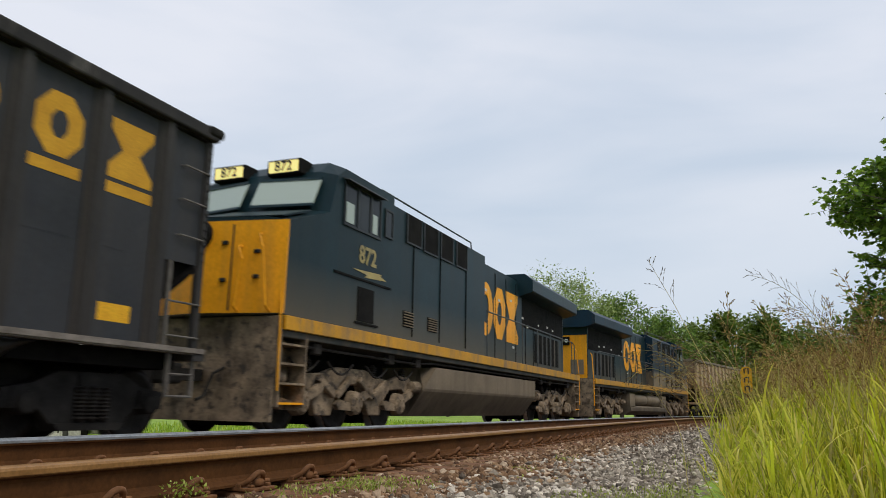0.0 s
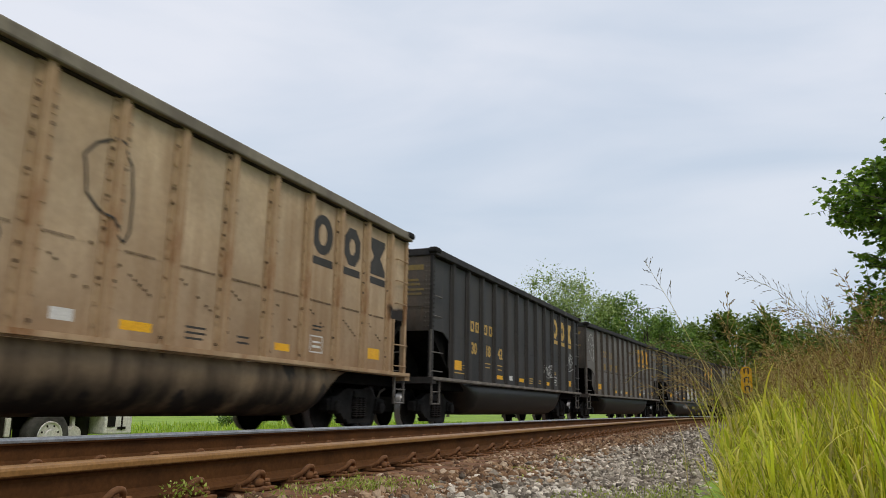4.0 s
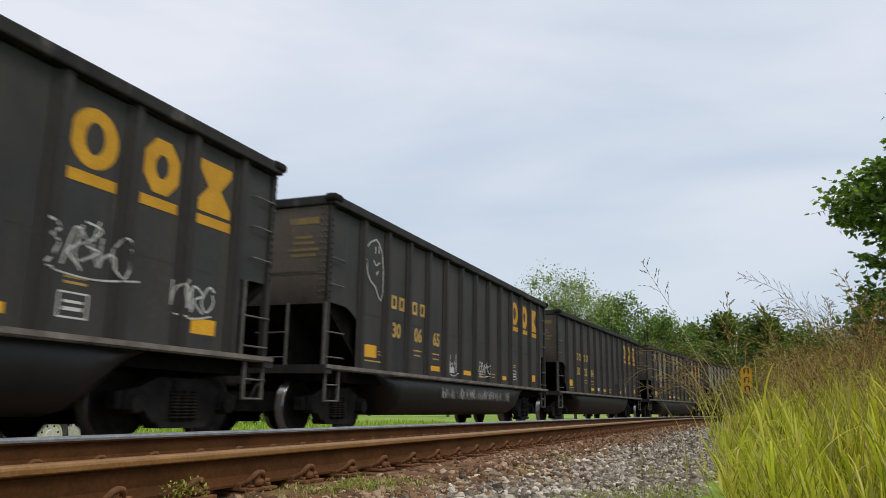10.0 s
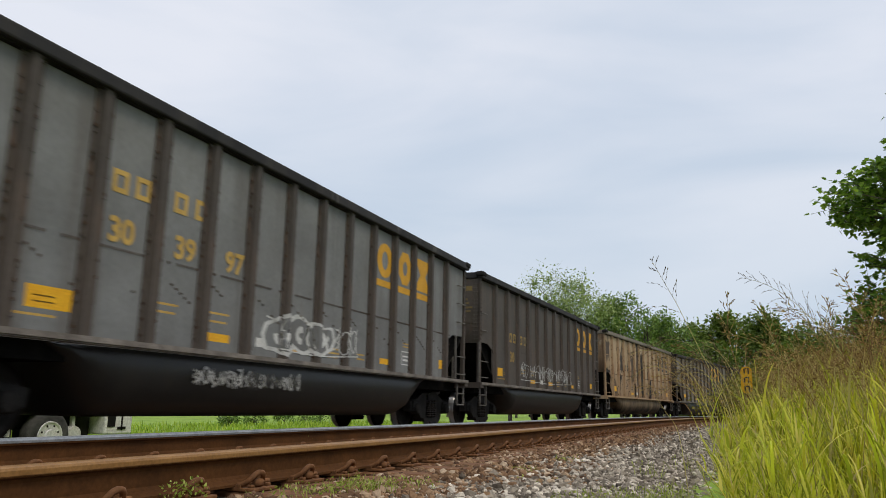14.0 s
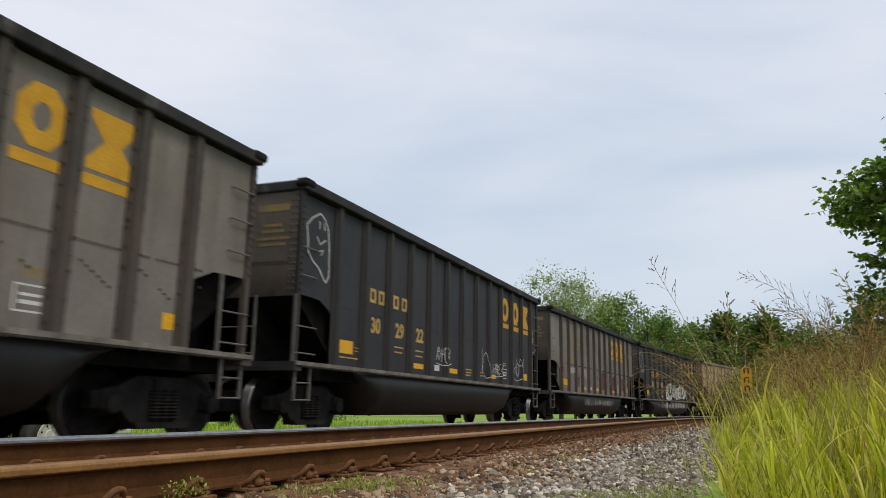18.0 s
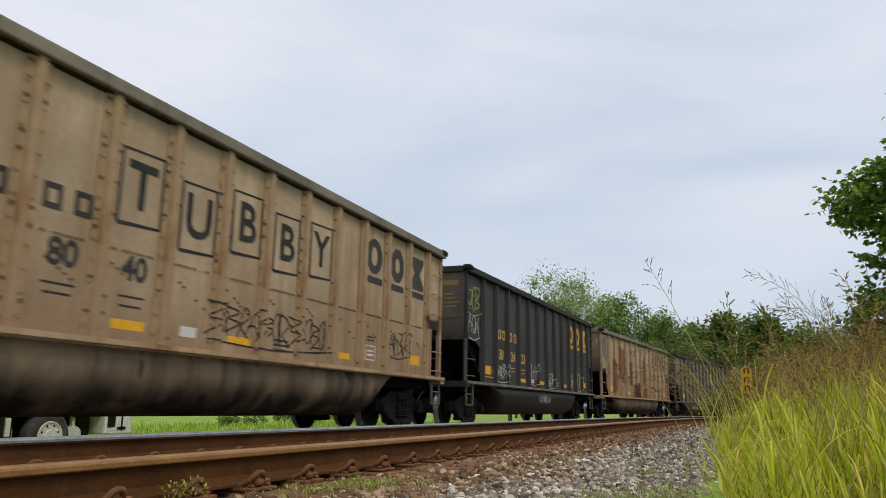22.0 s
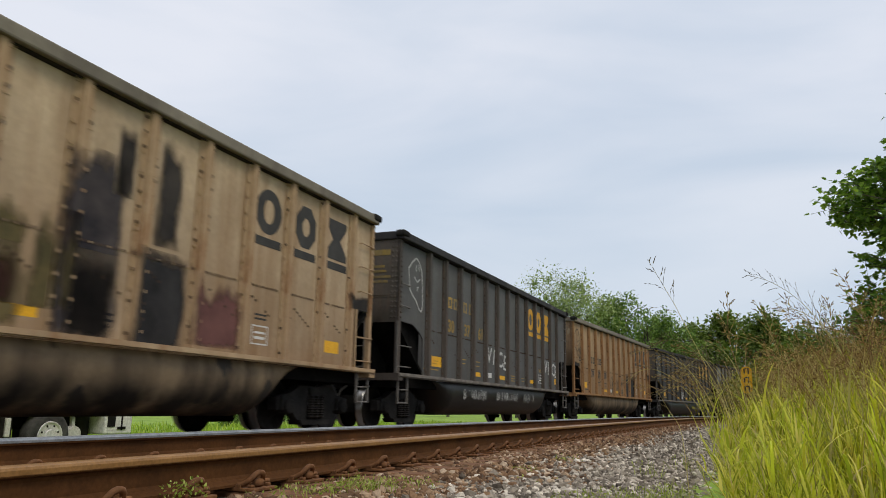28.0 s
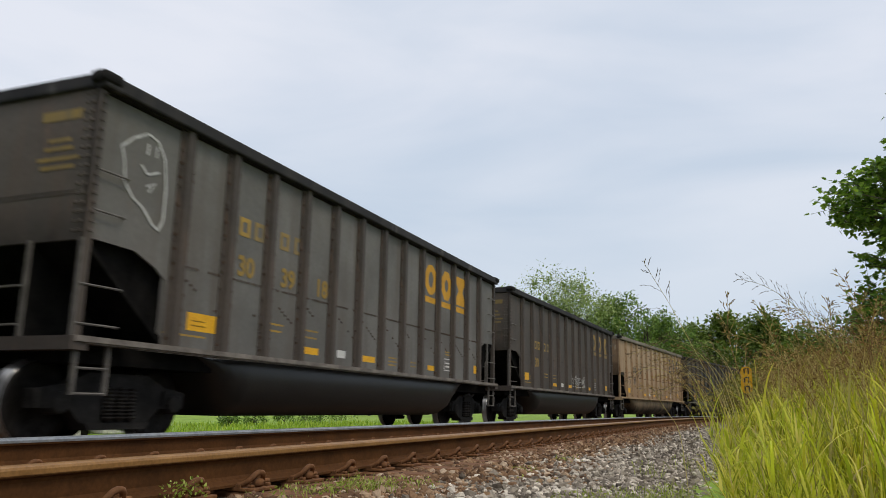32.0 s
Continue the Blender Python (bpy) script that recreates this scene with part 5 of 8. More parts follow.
    o = [(-1.14, 0.40), (-1.16, 0.60), (-0.78, 0.66), (-0.46, 0.80), (0.46, 0.80), (0.78, 0.66), (1.16, 0.60), (1.14, 0.40), (0.70, 0.40), (0.44, 0.17), (-0.44, 0.17), (-0.70, 0.40)]
    prism(b, o, -0.08, 0.08)
    prism(b, [(-0.50, 0.24), (-0.44, 0.16), (0.44, 0.16), (0.50, 0.24)], -0.13, 0.13)
    for x in (-0.89, 0.89):
        lathe(b, [(0.05, -0.20), (0.10, -0.19), (0.12, -0.17), (0.13, 0.0)], 14, Matrix.Translation((x, 0, 0.457)))
        prism(b, [(x - 0.17, 0.40), (x - 0.15, 0.62), (x + 0.15, 0.62), (x + 0.17, 0.40)], -0.12, 0.12)
    M["side_frame"] = mesh_of("side_frame", b)
    b = bmesh.new()
    prof = [(0.02, -0.02)] + [(0.075 if k % 2 else 0.050, k * 0.021) for k in range(18)] + [(0.02, 0.38)]
    lathe(b, prof, 6, Matrix.Translation((0, -0.11, 0.27)) @ Matrix.Rotation(math.pi / 2, 4, "X"))
    M["spring_group"] = mesh_of("spring_group", b)
    b = bmesh.new()
    box(b, -0.20, 0.20, -1.12, 1.12, 0.50, 0.76)
    # filler box added between the wheels to block light from behind
    box(b, -1.15, 1.15, -0.55, 0.55, 0.36, 0.70)
    M["bolster"] = mesh_of("bolster", b)
    return M


CM = car_meshes()
ME_WHEEL = wheel_mesh(0.457, "wheelset")
rolling = []          # (wheelset, its centre in its truck, radius, vehicle)
MOVERS = []           # (vehicle, middle along the line at 13 s, distance between its truck centres, turned round)


def truck(car, x):
    t = new("truck")
    t.parent = car
    t.location = (x, 0, HEAD_B)
    for sg in (-1, 1):
        shared("side_frame", CM["side_frame"], M_BLACK, t, pose(0, sg * 1.0, 0, 0, 0, 0 if sg < 0 else 180))
        for dx in (-0.17, 0.0, 0.17):
            shared("coil_spring", CM["spring_group"], M_FRAME, t, pose(dx, sg * 1.0, 0, 0, 0, 0 if sg < 0 else 180))
    shared("bolster", CM["bolster"], M_BLACK, t)
    for dx in (-0.89, 0.89):
        w = new("wheelset", ME_WHEEL)
        w.parent = t
        w.location = (dx, 0, 0.457)
        rolling.append((w, Vector((dx, 0, 0.457)), 0.457, car))
    return t


def coal_car(paint, rib_paint, chord, tub, label, low=None, ribs=RIBS, end_paint=None, cut=0.0):
    """A coal car; cut is how much shorter than the longest ones it is at its leading end."""
    car = tagged(new("coal_car"), label, "coal car", "coal cars of the train")
    riveted = ribs is RIBS_RIVETED or rib_paint in (RIB_TAN, RIB_RUST)
    short, ahead = 1.0 - cut / (2 * HALF), cut / 2
    end = HALF * short
    iron = rib_paint if rib_paint in (RIB_TAN, RIB_RUST) else M_IRON
    along = Matrix.Diagonal((short, 1, 1, 1))

    def put_part(name, key, mat, m):
        return shared(name, CM[key], mat, car, Matrix.Translation((ahead, 0, 0)) @ m)
    for sg in (-1, 1):
        half = 0 if sg < 0 else 180
        m_side = pose(0, sg * 1.46, 0, 0, 0, half) @ along
        put_part("upper_sheet", "upper_sheet", paint, m_side)
        put_part("lower_sheet", "lower_sheet_riveted" if ribs is RIBS_RIVETED else "lower_sheet", low or paint, m_side)
        for x in ribs:
            shared("rib", CM["rib" if sg < 0 and riveted else "plain_rib"], rib_paint, car, pose(x, sg * 1.475, 0, 0, 0, half))
        put_part("side_sill", "side_sill", rib_paint if rib_paint in (RIB_TAN, RIB_RUST) else M_SILL, m_side)
        put_part("chord_shade_strip", "chord_shade_strip", M_FRAME if rib_paint in (RIB_TAN, RIB_RUST) else M_BLACK, m_side)
        if sg < 0 and riveted:
            tagged(shared("rivet", CM["rivets_wide" if ribs is RIBS_RIVETED else "rivets"], RIVET, car, pose(0, sg * 1.46, 0)), kind="stuff")
        put_part("top_chord", "top_chord", chord, pose(0, sg * 1.52, 0, 0, 0, half) @ along)
        m = pose(end, 0, 0) if sg > 0 else pose(-end, 0, 0, 0, 0, 180)
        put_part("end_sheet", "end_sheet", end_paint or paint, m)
        put_part("slope_sheet", "slope_sheet", M_RECESS_BLACK, m)
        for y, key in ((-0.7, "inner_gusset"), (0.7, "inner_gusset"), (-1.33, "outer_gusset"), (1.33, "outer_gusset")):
            put_part("gusset", key, M_RECESS_BLACK, m @ pose(0, y, 0))
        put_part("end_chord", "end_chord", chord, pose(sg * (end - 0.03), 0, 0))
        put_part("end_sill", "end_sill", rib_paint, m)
        put_part("bolster_infill", "bolster_infill", M_RECESS_BLACK, m)
        put_part("coupler", "coupler", M_BLACK, m)
        put_part("air_hose", "air_hose", M_BLACK, m)
        for sy in (-1, 1):
            turn = 0 if sy < 0 else 180
            put_part("corner_post", "corner_post", rib_paint, pose(sg * (end - 0.05), sy * 1.47, 0))
            put_part("corner_cap", "corner_cap", M_BLACK, pose(sg * end, sy * 1.52, 0, 0, 0, 0 if sg > 0 else 180))
            # the ladder's post stands in from the corner, its rungs reach towards it
            inner = sg * (end - 0.60)
            put_part("ladder", "ladder", iron, pose(inner if (sg > 0) == (sy < 0) else sg * end, sy * 1.49, 0, 0, 0, turn))
            for z in (2.46, 2.92, 3.36) if sg > 0 else (2.44, 2.90):
                put_part("grab_iron", "grab_iron", iron, pose(sg * (end - 0.29) - 0.2 * (1 if sy < 0 else -1), sy * 1.475, z, 0, 0, turn))
            put_part("step", "step", M_IRON, pose(sg * (end - 0.28), sy * 1.5, 0))
        put_part("end_ladder", "end_ladder", iron, pose(sg * (end + 0.02), -0.75 if sg < 0 else 0.75, 0, 0, 0, 180 if sg < 0 else 0))
    put_part("centre_sill", "centre_sill", M_BLACK, along)
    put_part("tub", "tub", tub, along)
    for x in TRUCKS:
        truck(car, x + ahead)
    return car


# ---------------------------------------------------------------- lettering and paint marks
FONT_MESH = {}


def text_mesh(txt, size, bold=0.012):
    key = (txt, size, bold)
    if key not in FONT_MESH:
        cu = bpy.data.curves.new("letters", "FONT")
        cu.body, cu.size, cu.align_x, cu.align_y = txt, size, "CENTER", "CENTER"
        cu.extrude, cu.offset, cu.resolution_u = 0.002, bold, 3
        ob = bpy.data.objects.new("letters", cu)
        scene.collection.objects.link(ob)
        dg = bpy.context.evaluated_depsgraph_get()
        me = bpy.data.meshes.new_from_object(ob.evaluated_get(dg))
        bpy.data.objects.remove(ob)
        me.name = "number"
        weld = bmesh.new()
        weld.from_mesh(me)
        bmesh.ops.remove_doubles(weld, verts=weld.verts[:], dist=0.0002)
        weld.to_mesh(me)
        weld.free()
        me.materials.clear()
        FONT_MESH[key] = me
    return FONT_MESH[key]


def stencil(car, txt, x, z, size, mat, y=-1.478, name="number"):
    return shared(name, text_mesh(txt, size), mat, car, pose(x, y, z, 90, 0, 0))


def plates(car, name, rects, mat, y=-1.4725, label=""):
    b = bmesh.new()
    for x0, x1, z0, z1 in rects:
        box(b, x0, x1, y - 0.004, y + 0.001, z0, z1)
    return part(name, b, mat, car, label)


def hoop(b, rx, rz, ix, iz, n, up, turn=0.0):
    """A flat closed ring with n sides."""
    rows = []
    for y in (-0.004, 0.0):
        for ax, az in ((rx, rz), (ix, iz)):
            rows.append([b.verts.new((ax * math.cos(turn + k * 2 * math.pi / n), y, up + az * math.sin(turn + k * 2 * math.pi / n))) for k in range(n)])
    fo, fi, bo, bi = rows
    for k in range(n):
        j = (k + 1) % n
        for q in ((fo[k], fo[j], fi[j], fi[k]), (bo[j], bo[k], bi[k], bi[j]), (fo[j], fo[k], bo[k], bo[j]), (fi[k], fi[j], bi[j], bi[k])):
            b.faces.new(q)
    bmesh.ops.recalc_face_normals(b, faces=b.faces[:])


def emblem_meshes():
    """Plain shapes of a railway's painted sign: a ring, a notched block and an hourglass, each over a bar."""
    out = []
    b = bmesh.new()
    hoop(b, 0.34, 0.345, 0.14, 0.185, 24, 0.03)
    prism(b, [(-0.36, -0.50), (0.36, -0.50), (0.36, -0.37), (-0.36, -0.37)], -0.004, 0.0)
    out.append(mesh_of("emblem", b))
    b = bmesh.new()
    hoop(b, 0.33, 0.37, 0.12, 0.16, 8, 0.03, math.pi / 8)
    prism(b, [(-0.32, -0.50), (0.32, -0.50), (0.32, -0.37), (-0.32, -0.37)], -0.004, 0.0)
    out.append(mesh_of("emblem", b))
    b = bmesh.new()
    prism(b, [(-0.34, 0.38), (0.34, 0.38), (0.34, 0.27), (0.13, 0.03), (0.36, -0.21), (0.36, -0.32), (-0.36, -0.32), (-0.36, -0.21), (-0.13, 0.03), (-0.34, 0.27)], -0.004, 0.0)
    prism(b, [(-0.38, -0.50), (0.38, -0.50), (0.38, -0.37), (-0.38, -0.37)], -0.004, 0.0)
    out.append(mesh_of("emblem", b))
    return out


EMBLEM = emblem_meshes()


def side_y(x, ribs):
    """How far out the side of a car lies at x: panels, rib flanges and rib faces."""
    if ribs is None:
        return 0.0
    d = min(abs(x - r) for r in ribs)
    if d < 0.052:
        return -0.078
    if d < 0.086:
        return -0.078 + 0.060 * (d - 0.052) / 0.034
    return -0.019 if d < 0.144 else 0.0


def draped(b, low, high, ribs, y):
    """Paint that follows panels and ribs; low and high are rows of (x, z) from one end to the other."""
    x0, x1 = low[0][0], low[-1][0]
    xs = {x0, x1} | {p[0] for p in low} | {p[0] for p in high}
    for r in ribs or ():
        xs |= {r + sg * d for d in (0.05, 0.054, 0.086, 0.1425, 0.146) for sg in (-1, 1) if x0 < r + sg * d < x1}
    xs = sorted(xs)

    def level(rows, x):
        for (xa, za), (xb, zb) in zip(rows, rows[1:]):
            if xa <= x <= xb:
                return za + (zb - za) * (x - xa) / ((xb - xa) or 1)
        return rows[-1][1]
    prev = None
    for x in xs:
        yy = y + side_y(x, ribs)
        cur = (b.verts.new((x, yy, level(low, x))), b.verts.new((x, yy, level(high, x))))
        if prev:
            b.faces.new((prev[0], cur[0], cur[1], prev[1]))
        prev = cur


def ribbon_line(b, pts, w, y, ribs=None):
    """A painted line through (x, z) points."""
    if ribs:
        fine = []
        for (xa, za), (xb, zb) in zip(pts, pts[1:]):
            m = max(1, int(math.hypot(xb - xa, zb - za) / 0.05))
            fine += [(xa + (xb - xa) * k / m, za + (zb - za) * k / m) for k in range(m)]
        pts = fine + [pts[-1]]
    prev = None
    n = len(pts)
    for i, (x, z) in enumerate(pts):
        x0, z0 = pts[max(0, i - 1)]
        x1, z1 = pts[min(n - 1, i + 1)]
        dx, dz = x1 - x0, z1 - z0
        ln = math.hypot(dx, dz) or 1.0
        px, pz = -dz / ln * w / 2, dx / ln * w / 2
        yy = y + side_y(x, ribs)
        cur = (b.verts.new((x + px, yy, z + pz)), b.verts.new((x - px, yy, z - pz)))
        if prev:
            b.faces.new((prev[0], prev[1], cur[1], cur[0]))
        prev = cur


def scribble(car, x0, x1, z0, z1, seed, mat, w=0.03, y=-1.481, name="graffiti"):
    """Illegible sprayed tag: crowded upright zigzags and hooks that run into one another, a stroke beneath them."""
    rnd = random.Random(seed)
    b = bmesh.new()
    ribs = RIBS_OF[car.name] if z0 > 1.0 else None
    h = z1 - z0
    step = h * 0.50

    def curve(pts, wide, lift):
        fine = []
        for i in range(len(pts) - 1):
            p0, p1, p2, p3 = (pts[max(0, min(len(pts) - 1, i + d))] for d in (-1, 0, 1, 2))
            for k in range(4):
                u = k / 4
                fine.append(tuple(0.5 * (2 * p1[c] + (p2[c] - p0[c]) * u + (2 * p0[c] - 5 * p1[c] + 4 * p2[c] - p3[c]) * u * u + (3 * p1[c] - p0[c] - 3 * p2[c] + p3[c]) * u ** 3) for c in (0, 1)))
        ribbon_line(b, fine + [pts[-1]], wide, y - lift, ribs)
    x, k = x0 + step * 0.3, 0
    while x < x1 - step * 0.2:
        lo, hi = z0 + h * rnd.uniform(0.0, 0.22), z1 - h * rnd.uniform(0.0, 0.25)
        mid = (lo + hi) / 2 + h * rnd.uniform(-0.12, 0.12)
        lean = h * rnd.uniform(-0.05, 0.14)
        kind = rnd.choice("zhora")
        a = step * rnd.uniform(0.34, 0.55)
        shapes = {"z": [(x - a, hi), (x + a, hi - 0.1 * h), (x - a * 0.6, mid), (x + a, mid - 0.1 * h), (x - a, lo)],
                  "h": [(x - a, hi), (x - a + 0.3 * lean, lo), (x - a * 0.6, mid), (x + a * 0.5, mid + 0.12 * h), (x + a, lo)],
                  "o": [(x + a, hi - 0.12 * h), (x, hi), (x - a, mid), (x, lo), (x + a, mid), (x + a * 0.6, hi - 0.2 * h)],
                  "r": [(x - a * 0.8, lo), (x - a * 0.6 + lean, hi), (x + a, hi - 0.2 * h), (x - a * 0.4, mid), (x + a * 1.1, lo)],
                  "a": [(x - a, lo), (x + lean, hi), (x + a, lo), (x + a * 0.4, mid), (x - a * 0.8, mid - 0.05 * h)]}
        curve([(px + lean * (pz - z0) / h, pz) for px, pz in shapes[kind]], w, 0.0004 * (k % 5))
        if rnd.random() < 0.4:
            curve([(x + a, hi + 0.08 * h), (x + a * 0.4, mid), (x + a * 1.2, lo - 0.06 * h)], w * 0.8, 0.0026)
        x += step * rnd.uniform(0.72, 0.95)
        k += 1
    if h > 0.3:
        curve([(x0, z0 - 0.04 * h), ((x0 + x1) / 2, z0 - 0.12 * h), (x1 + 0.1 * h, z0 + 0.04 * h)], w * 0.8, 0.0032)
    return tagged(part(name, b, mat, car, "sprayed tag"), kind="stuff")


FACE = ((0.50, 0.0), (0.20, 0.11), (0.0, 0.25), (0.07, 0.40), (0.11, 0.61), (0.30, 0.73), (0.52, 0.80), (0.74, 0.96), (0.86, 1.0), (0.95, 0.88), (0.94, 0.50), (0.86, 0.20), (0.70, 0.05), (0.50, 0.0))


def loop_mark(car, x, z, w, h, mat, seed, y=-1.481, fill=None):
    """A sprayed outline of a lopsided leaf with a few strokes inside."""
    rnd = random.Random(seed)

    def at(u, v):
        return x + (u - 0.5) * w + rnd.uniform(-0.012, 0.012), z + (0.5 - v) * h + rnd.uniform(-0.012, 0.012)
    b = bmesh.new()
    ribbon_line(b, [at(u, v) for u, v in FACE], 0.030, y, RIBS_OF[car.name])
    for line in (((0.50, 0.12), (0.50, 0.24)), ((0.68, 0.10), (0.69, 0.23)), ((0.40, 0.36), (0.55, 0.45), (0.76, 0.37)), ((0.54, 0.57), (0.70, 0.51), (0.58, 0.62))):
        ribbon_line(b, [at(u, v) for u, v in line], 0.026, y - 0.001)
    mark = part("chalk_outline", b, mat, car)
    if fill:
        b = bmesh.new()
        low = [at(u, v) for u, v in ((0.0, 0.25), (0.07, 0.40), (0.11, 0.61), (0.30, 0.73), (0.52, 0.80), (0.74, 0.96), (0.86, 1.0), (0.95, 0.88))]
        high = [at(u, v) for u, v in ((0.0, 0.25), (0.20, 0.11), (0.50, 0.0), (0.70, 0.05), (0.86, 0.20), (0.95, 0.60))]
        draped(b, sorted(low), sorted(high), RIBS_OF[car.name], y + 0.003)
        part("fill", b, fill, mark)
    return mark


def blotch(car, x0, x1, z0, z1, seed, mat, y=-1.480, name="paint_patch", label=""):
    """A patch of paint or grime that follows panels and ribs and thins out towards its rim."""
    b = bmesh.new()
    fade = b.verts.layers.float.new("fade")
    ribs = RIBS_OF[car.name]
    xs = {x0 + (x1 - x0) * i / 14 for i in range(15)}
    for r in ribs:
        xs |= {r + sg * d for d in (0.05, 0.054, 0.086, 0.1425, 0.146) for sg in (-1, 1) if x0 < r + sg * d < x1}
    prev = None
    for x in sorted(xs):
        col = []
        for k in range(9):
            z = z0 + (z1 - z0) * k / 8
            v = b.verts.new((x, y + side_y(x, ribs), z))
            side = min(x - x0, x1 - x) / min(0.22, 0.4 * (x1 - x0))
            up = (z1 - z) / min(0.55, 0.5 * (z1 - z0)) + 0.5 * noise.noise((x * 2.5, seed, 0.0))
            v[fade] = max(0.0, min(1.0, side, up, (z - z0) / 0.08 + 0.35))
            col.append(v)
        if prev:
            for k in range(8):
                b.faces.new((prev[k], col[k], col[k + 1], prev[k + 1]))
        prev = col
    return part(name, b, mat, car, label)


def block_letters(car, x0, x1, z0, z1, seed, fill, edge, y=-1.480):
    """A row of fat overlapping sprayed shapes with a dark outline and strokes inside."""
    rnd = random.Random(seed)
    ribs = RIBS_OF[car.name]
    n = max(3, int((x1 - x0) / 0.72))
    for k in range(n):
        cx = x0 + (k + 0.5) * (x1 - x0) / n
        w, h = (x1 - x0) / n * 0.70, (z1 - z0) / 2 * rnd.uniform(0.85, 1.1)
        cz = (z0 + z1) / 2 + rnd.uniform(-0.05, 0.05)
        tilt = rnd.uniform(-0.3, 0.3)
        pair = []
        for grow, off in ((0.95, -0.0022), (1.20, -0.0010)):
            lo, hi = [], []
            for i in range(13):
                u = -1 + i / 6
                g = (1 - abs(u) ** 3.2) ** 0.45 * grow
                lo.append((cx + w * u * grow, cz - h * g * (1 + 0.16 * math.sin(4 * u + k)) + tilt * u * 0.1))
                hi.append((cx + w * u * grow, cz + h * g * (1 + 0.22 * math.sin(3.1 * u + 2 * k + seed)) + tilt * u * 0.1))
            b = bmesh.new()
            draped(b, lo, hi, ribs, y + off - 0.0012 * k)
            pair.append(b)
        s = part("graffiti", pair[0], fill, car, "fat sprayed shape")
        part("outline", pair[1], edge, s)
        b = bmesh.new()
        a0 = rnd.uniform(0, 6.28)
        ribbon_line(b, [(cx + 0.30 * w * math.cos(a0 + 0.6 * i), cz + 0.45 * h * math.sin(a0 + 0.6 * i)) for i in range(7)], 0.10, y - 0.0028 - 0.0012 * k, ribs)
        ribbon_line(b, [(cx + 0.55 * w, cz - 0.7 * h), (cx + 0.42 * w, cz - 0.1 * h), (cx + 0.60 * w, cz + 0.3 * h)], 0.085, y - 0.0030 - 0.0012 * k, ribs)
        part("stroke", b, edge, s)


def boxed_word(car, word, x0, z, size, mat):
    for k, ch in enumerate(word):
        x = x0 + k * 1.04
        dz = (0.0, -0.12, 0.05, -0.03, 0.06)[k % 5]
        b = bmesh.new()
        w, h = 0.34, 0.46
        ribbon_line(b, [(x - w, z + dz - h), (x + w, z + dz - h * 0.92), (x + w, z + dz + h), (x - w, z + dz + h * 0.94), (x - w, z + dz - h)], 0.05, -1.474)
        part("drawn_box", b, mat, car)
        stencil(car, ch, x, z + dz, size, mat, -1.4775, "graffiti")


VICE = (("V", -1.42, 1.80, 8), ("I", -1.04, 1.76, 12), ("C", -0.46, 1.72, -6), ("E", -0.06, 1.66, 8), ("V", 4.46, 1.80, 4), ("I", 4.80, 1.76, 4), ("C", 5.46, 1.74, 0), ("E", 5.80, 1.68, 6))


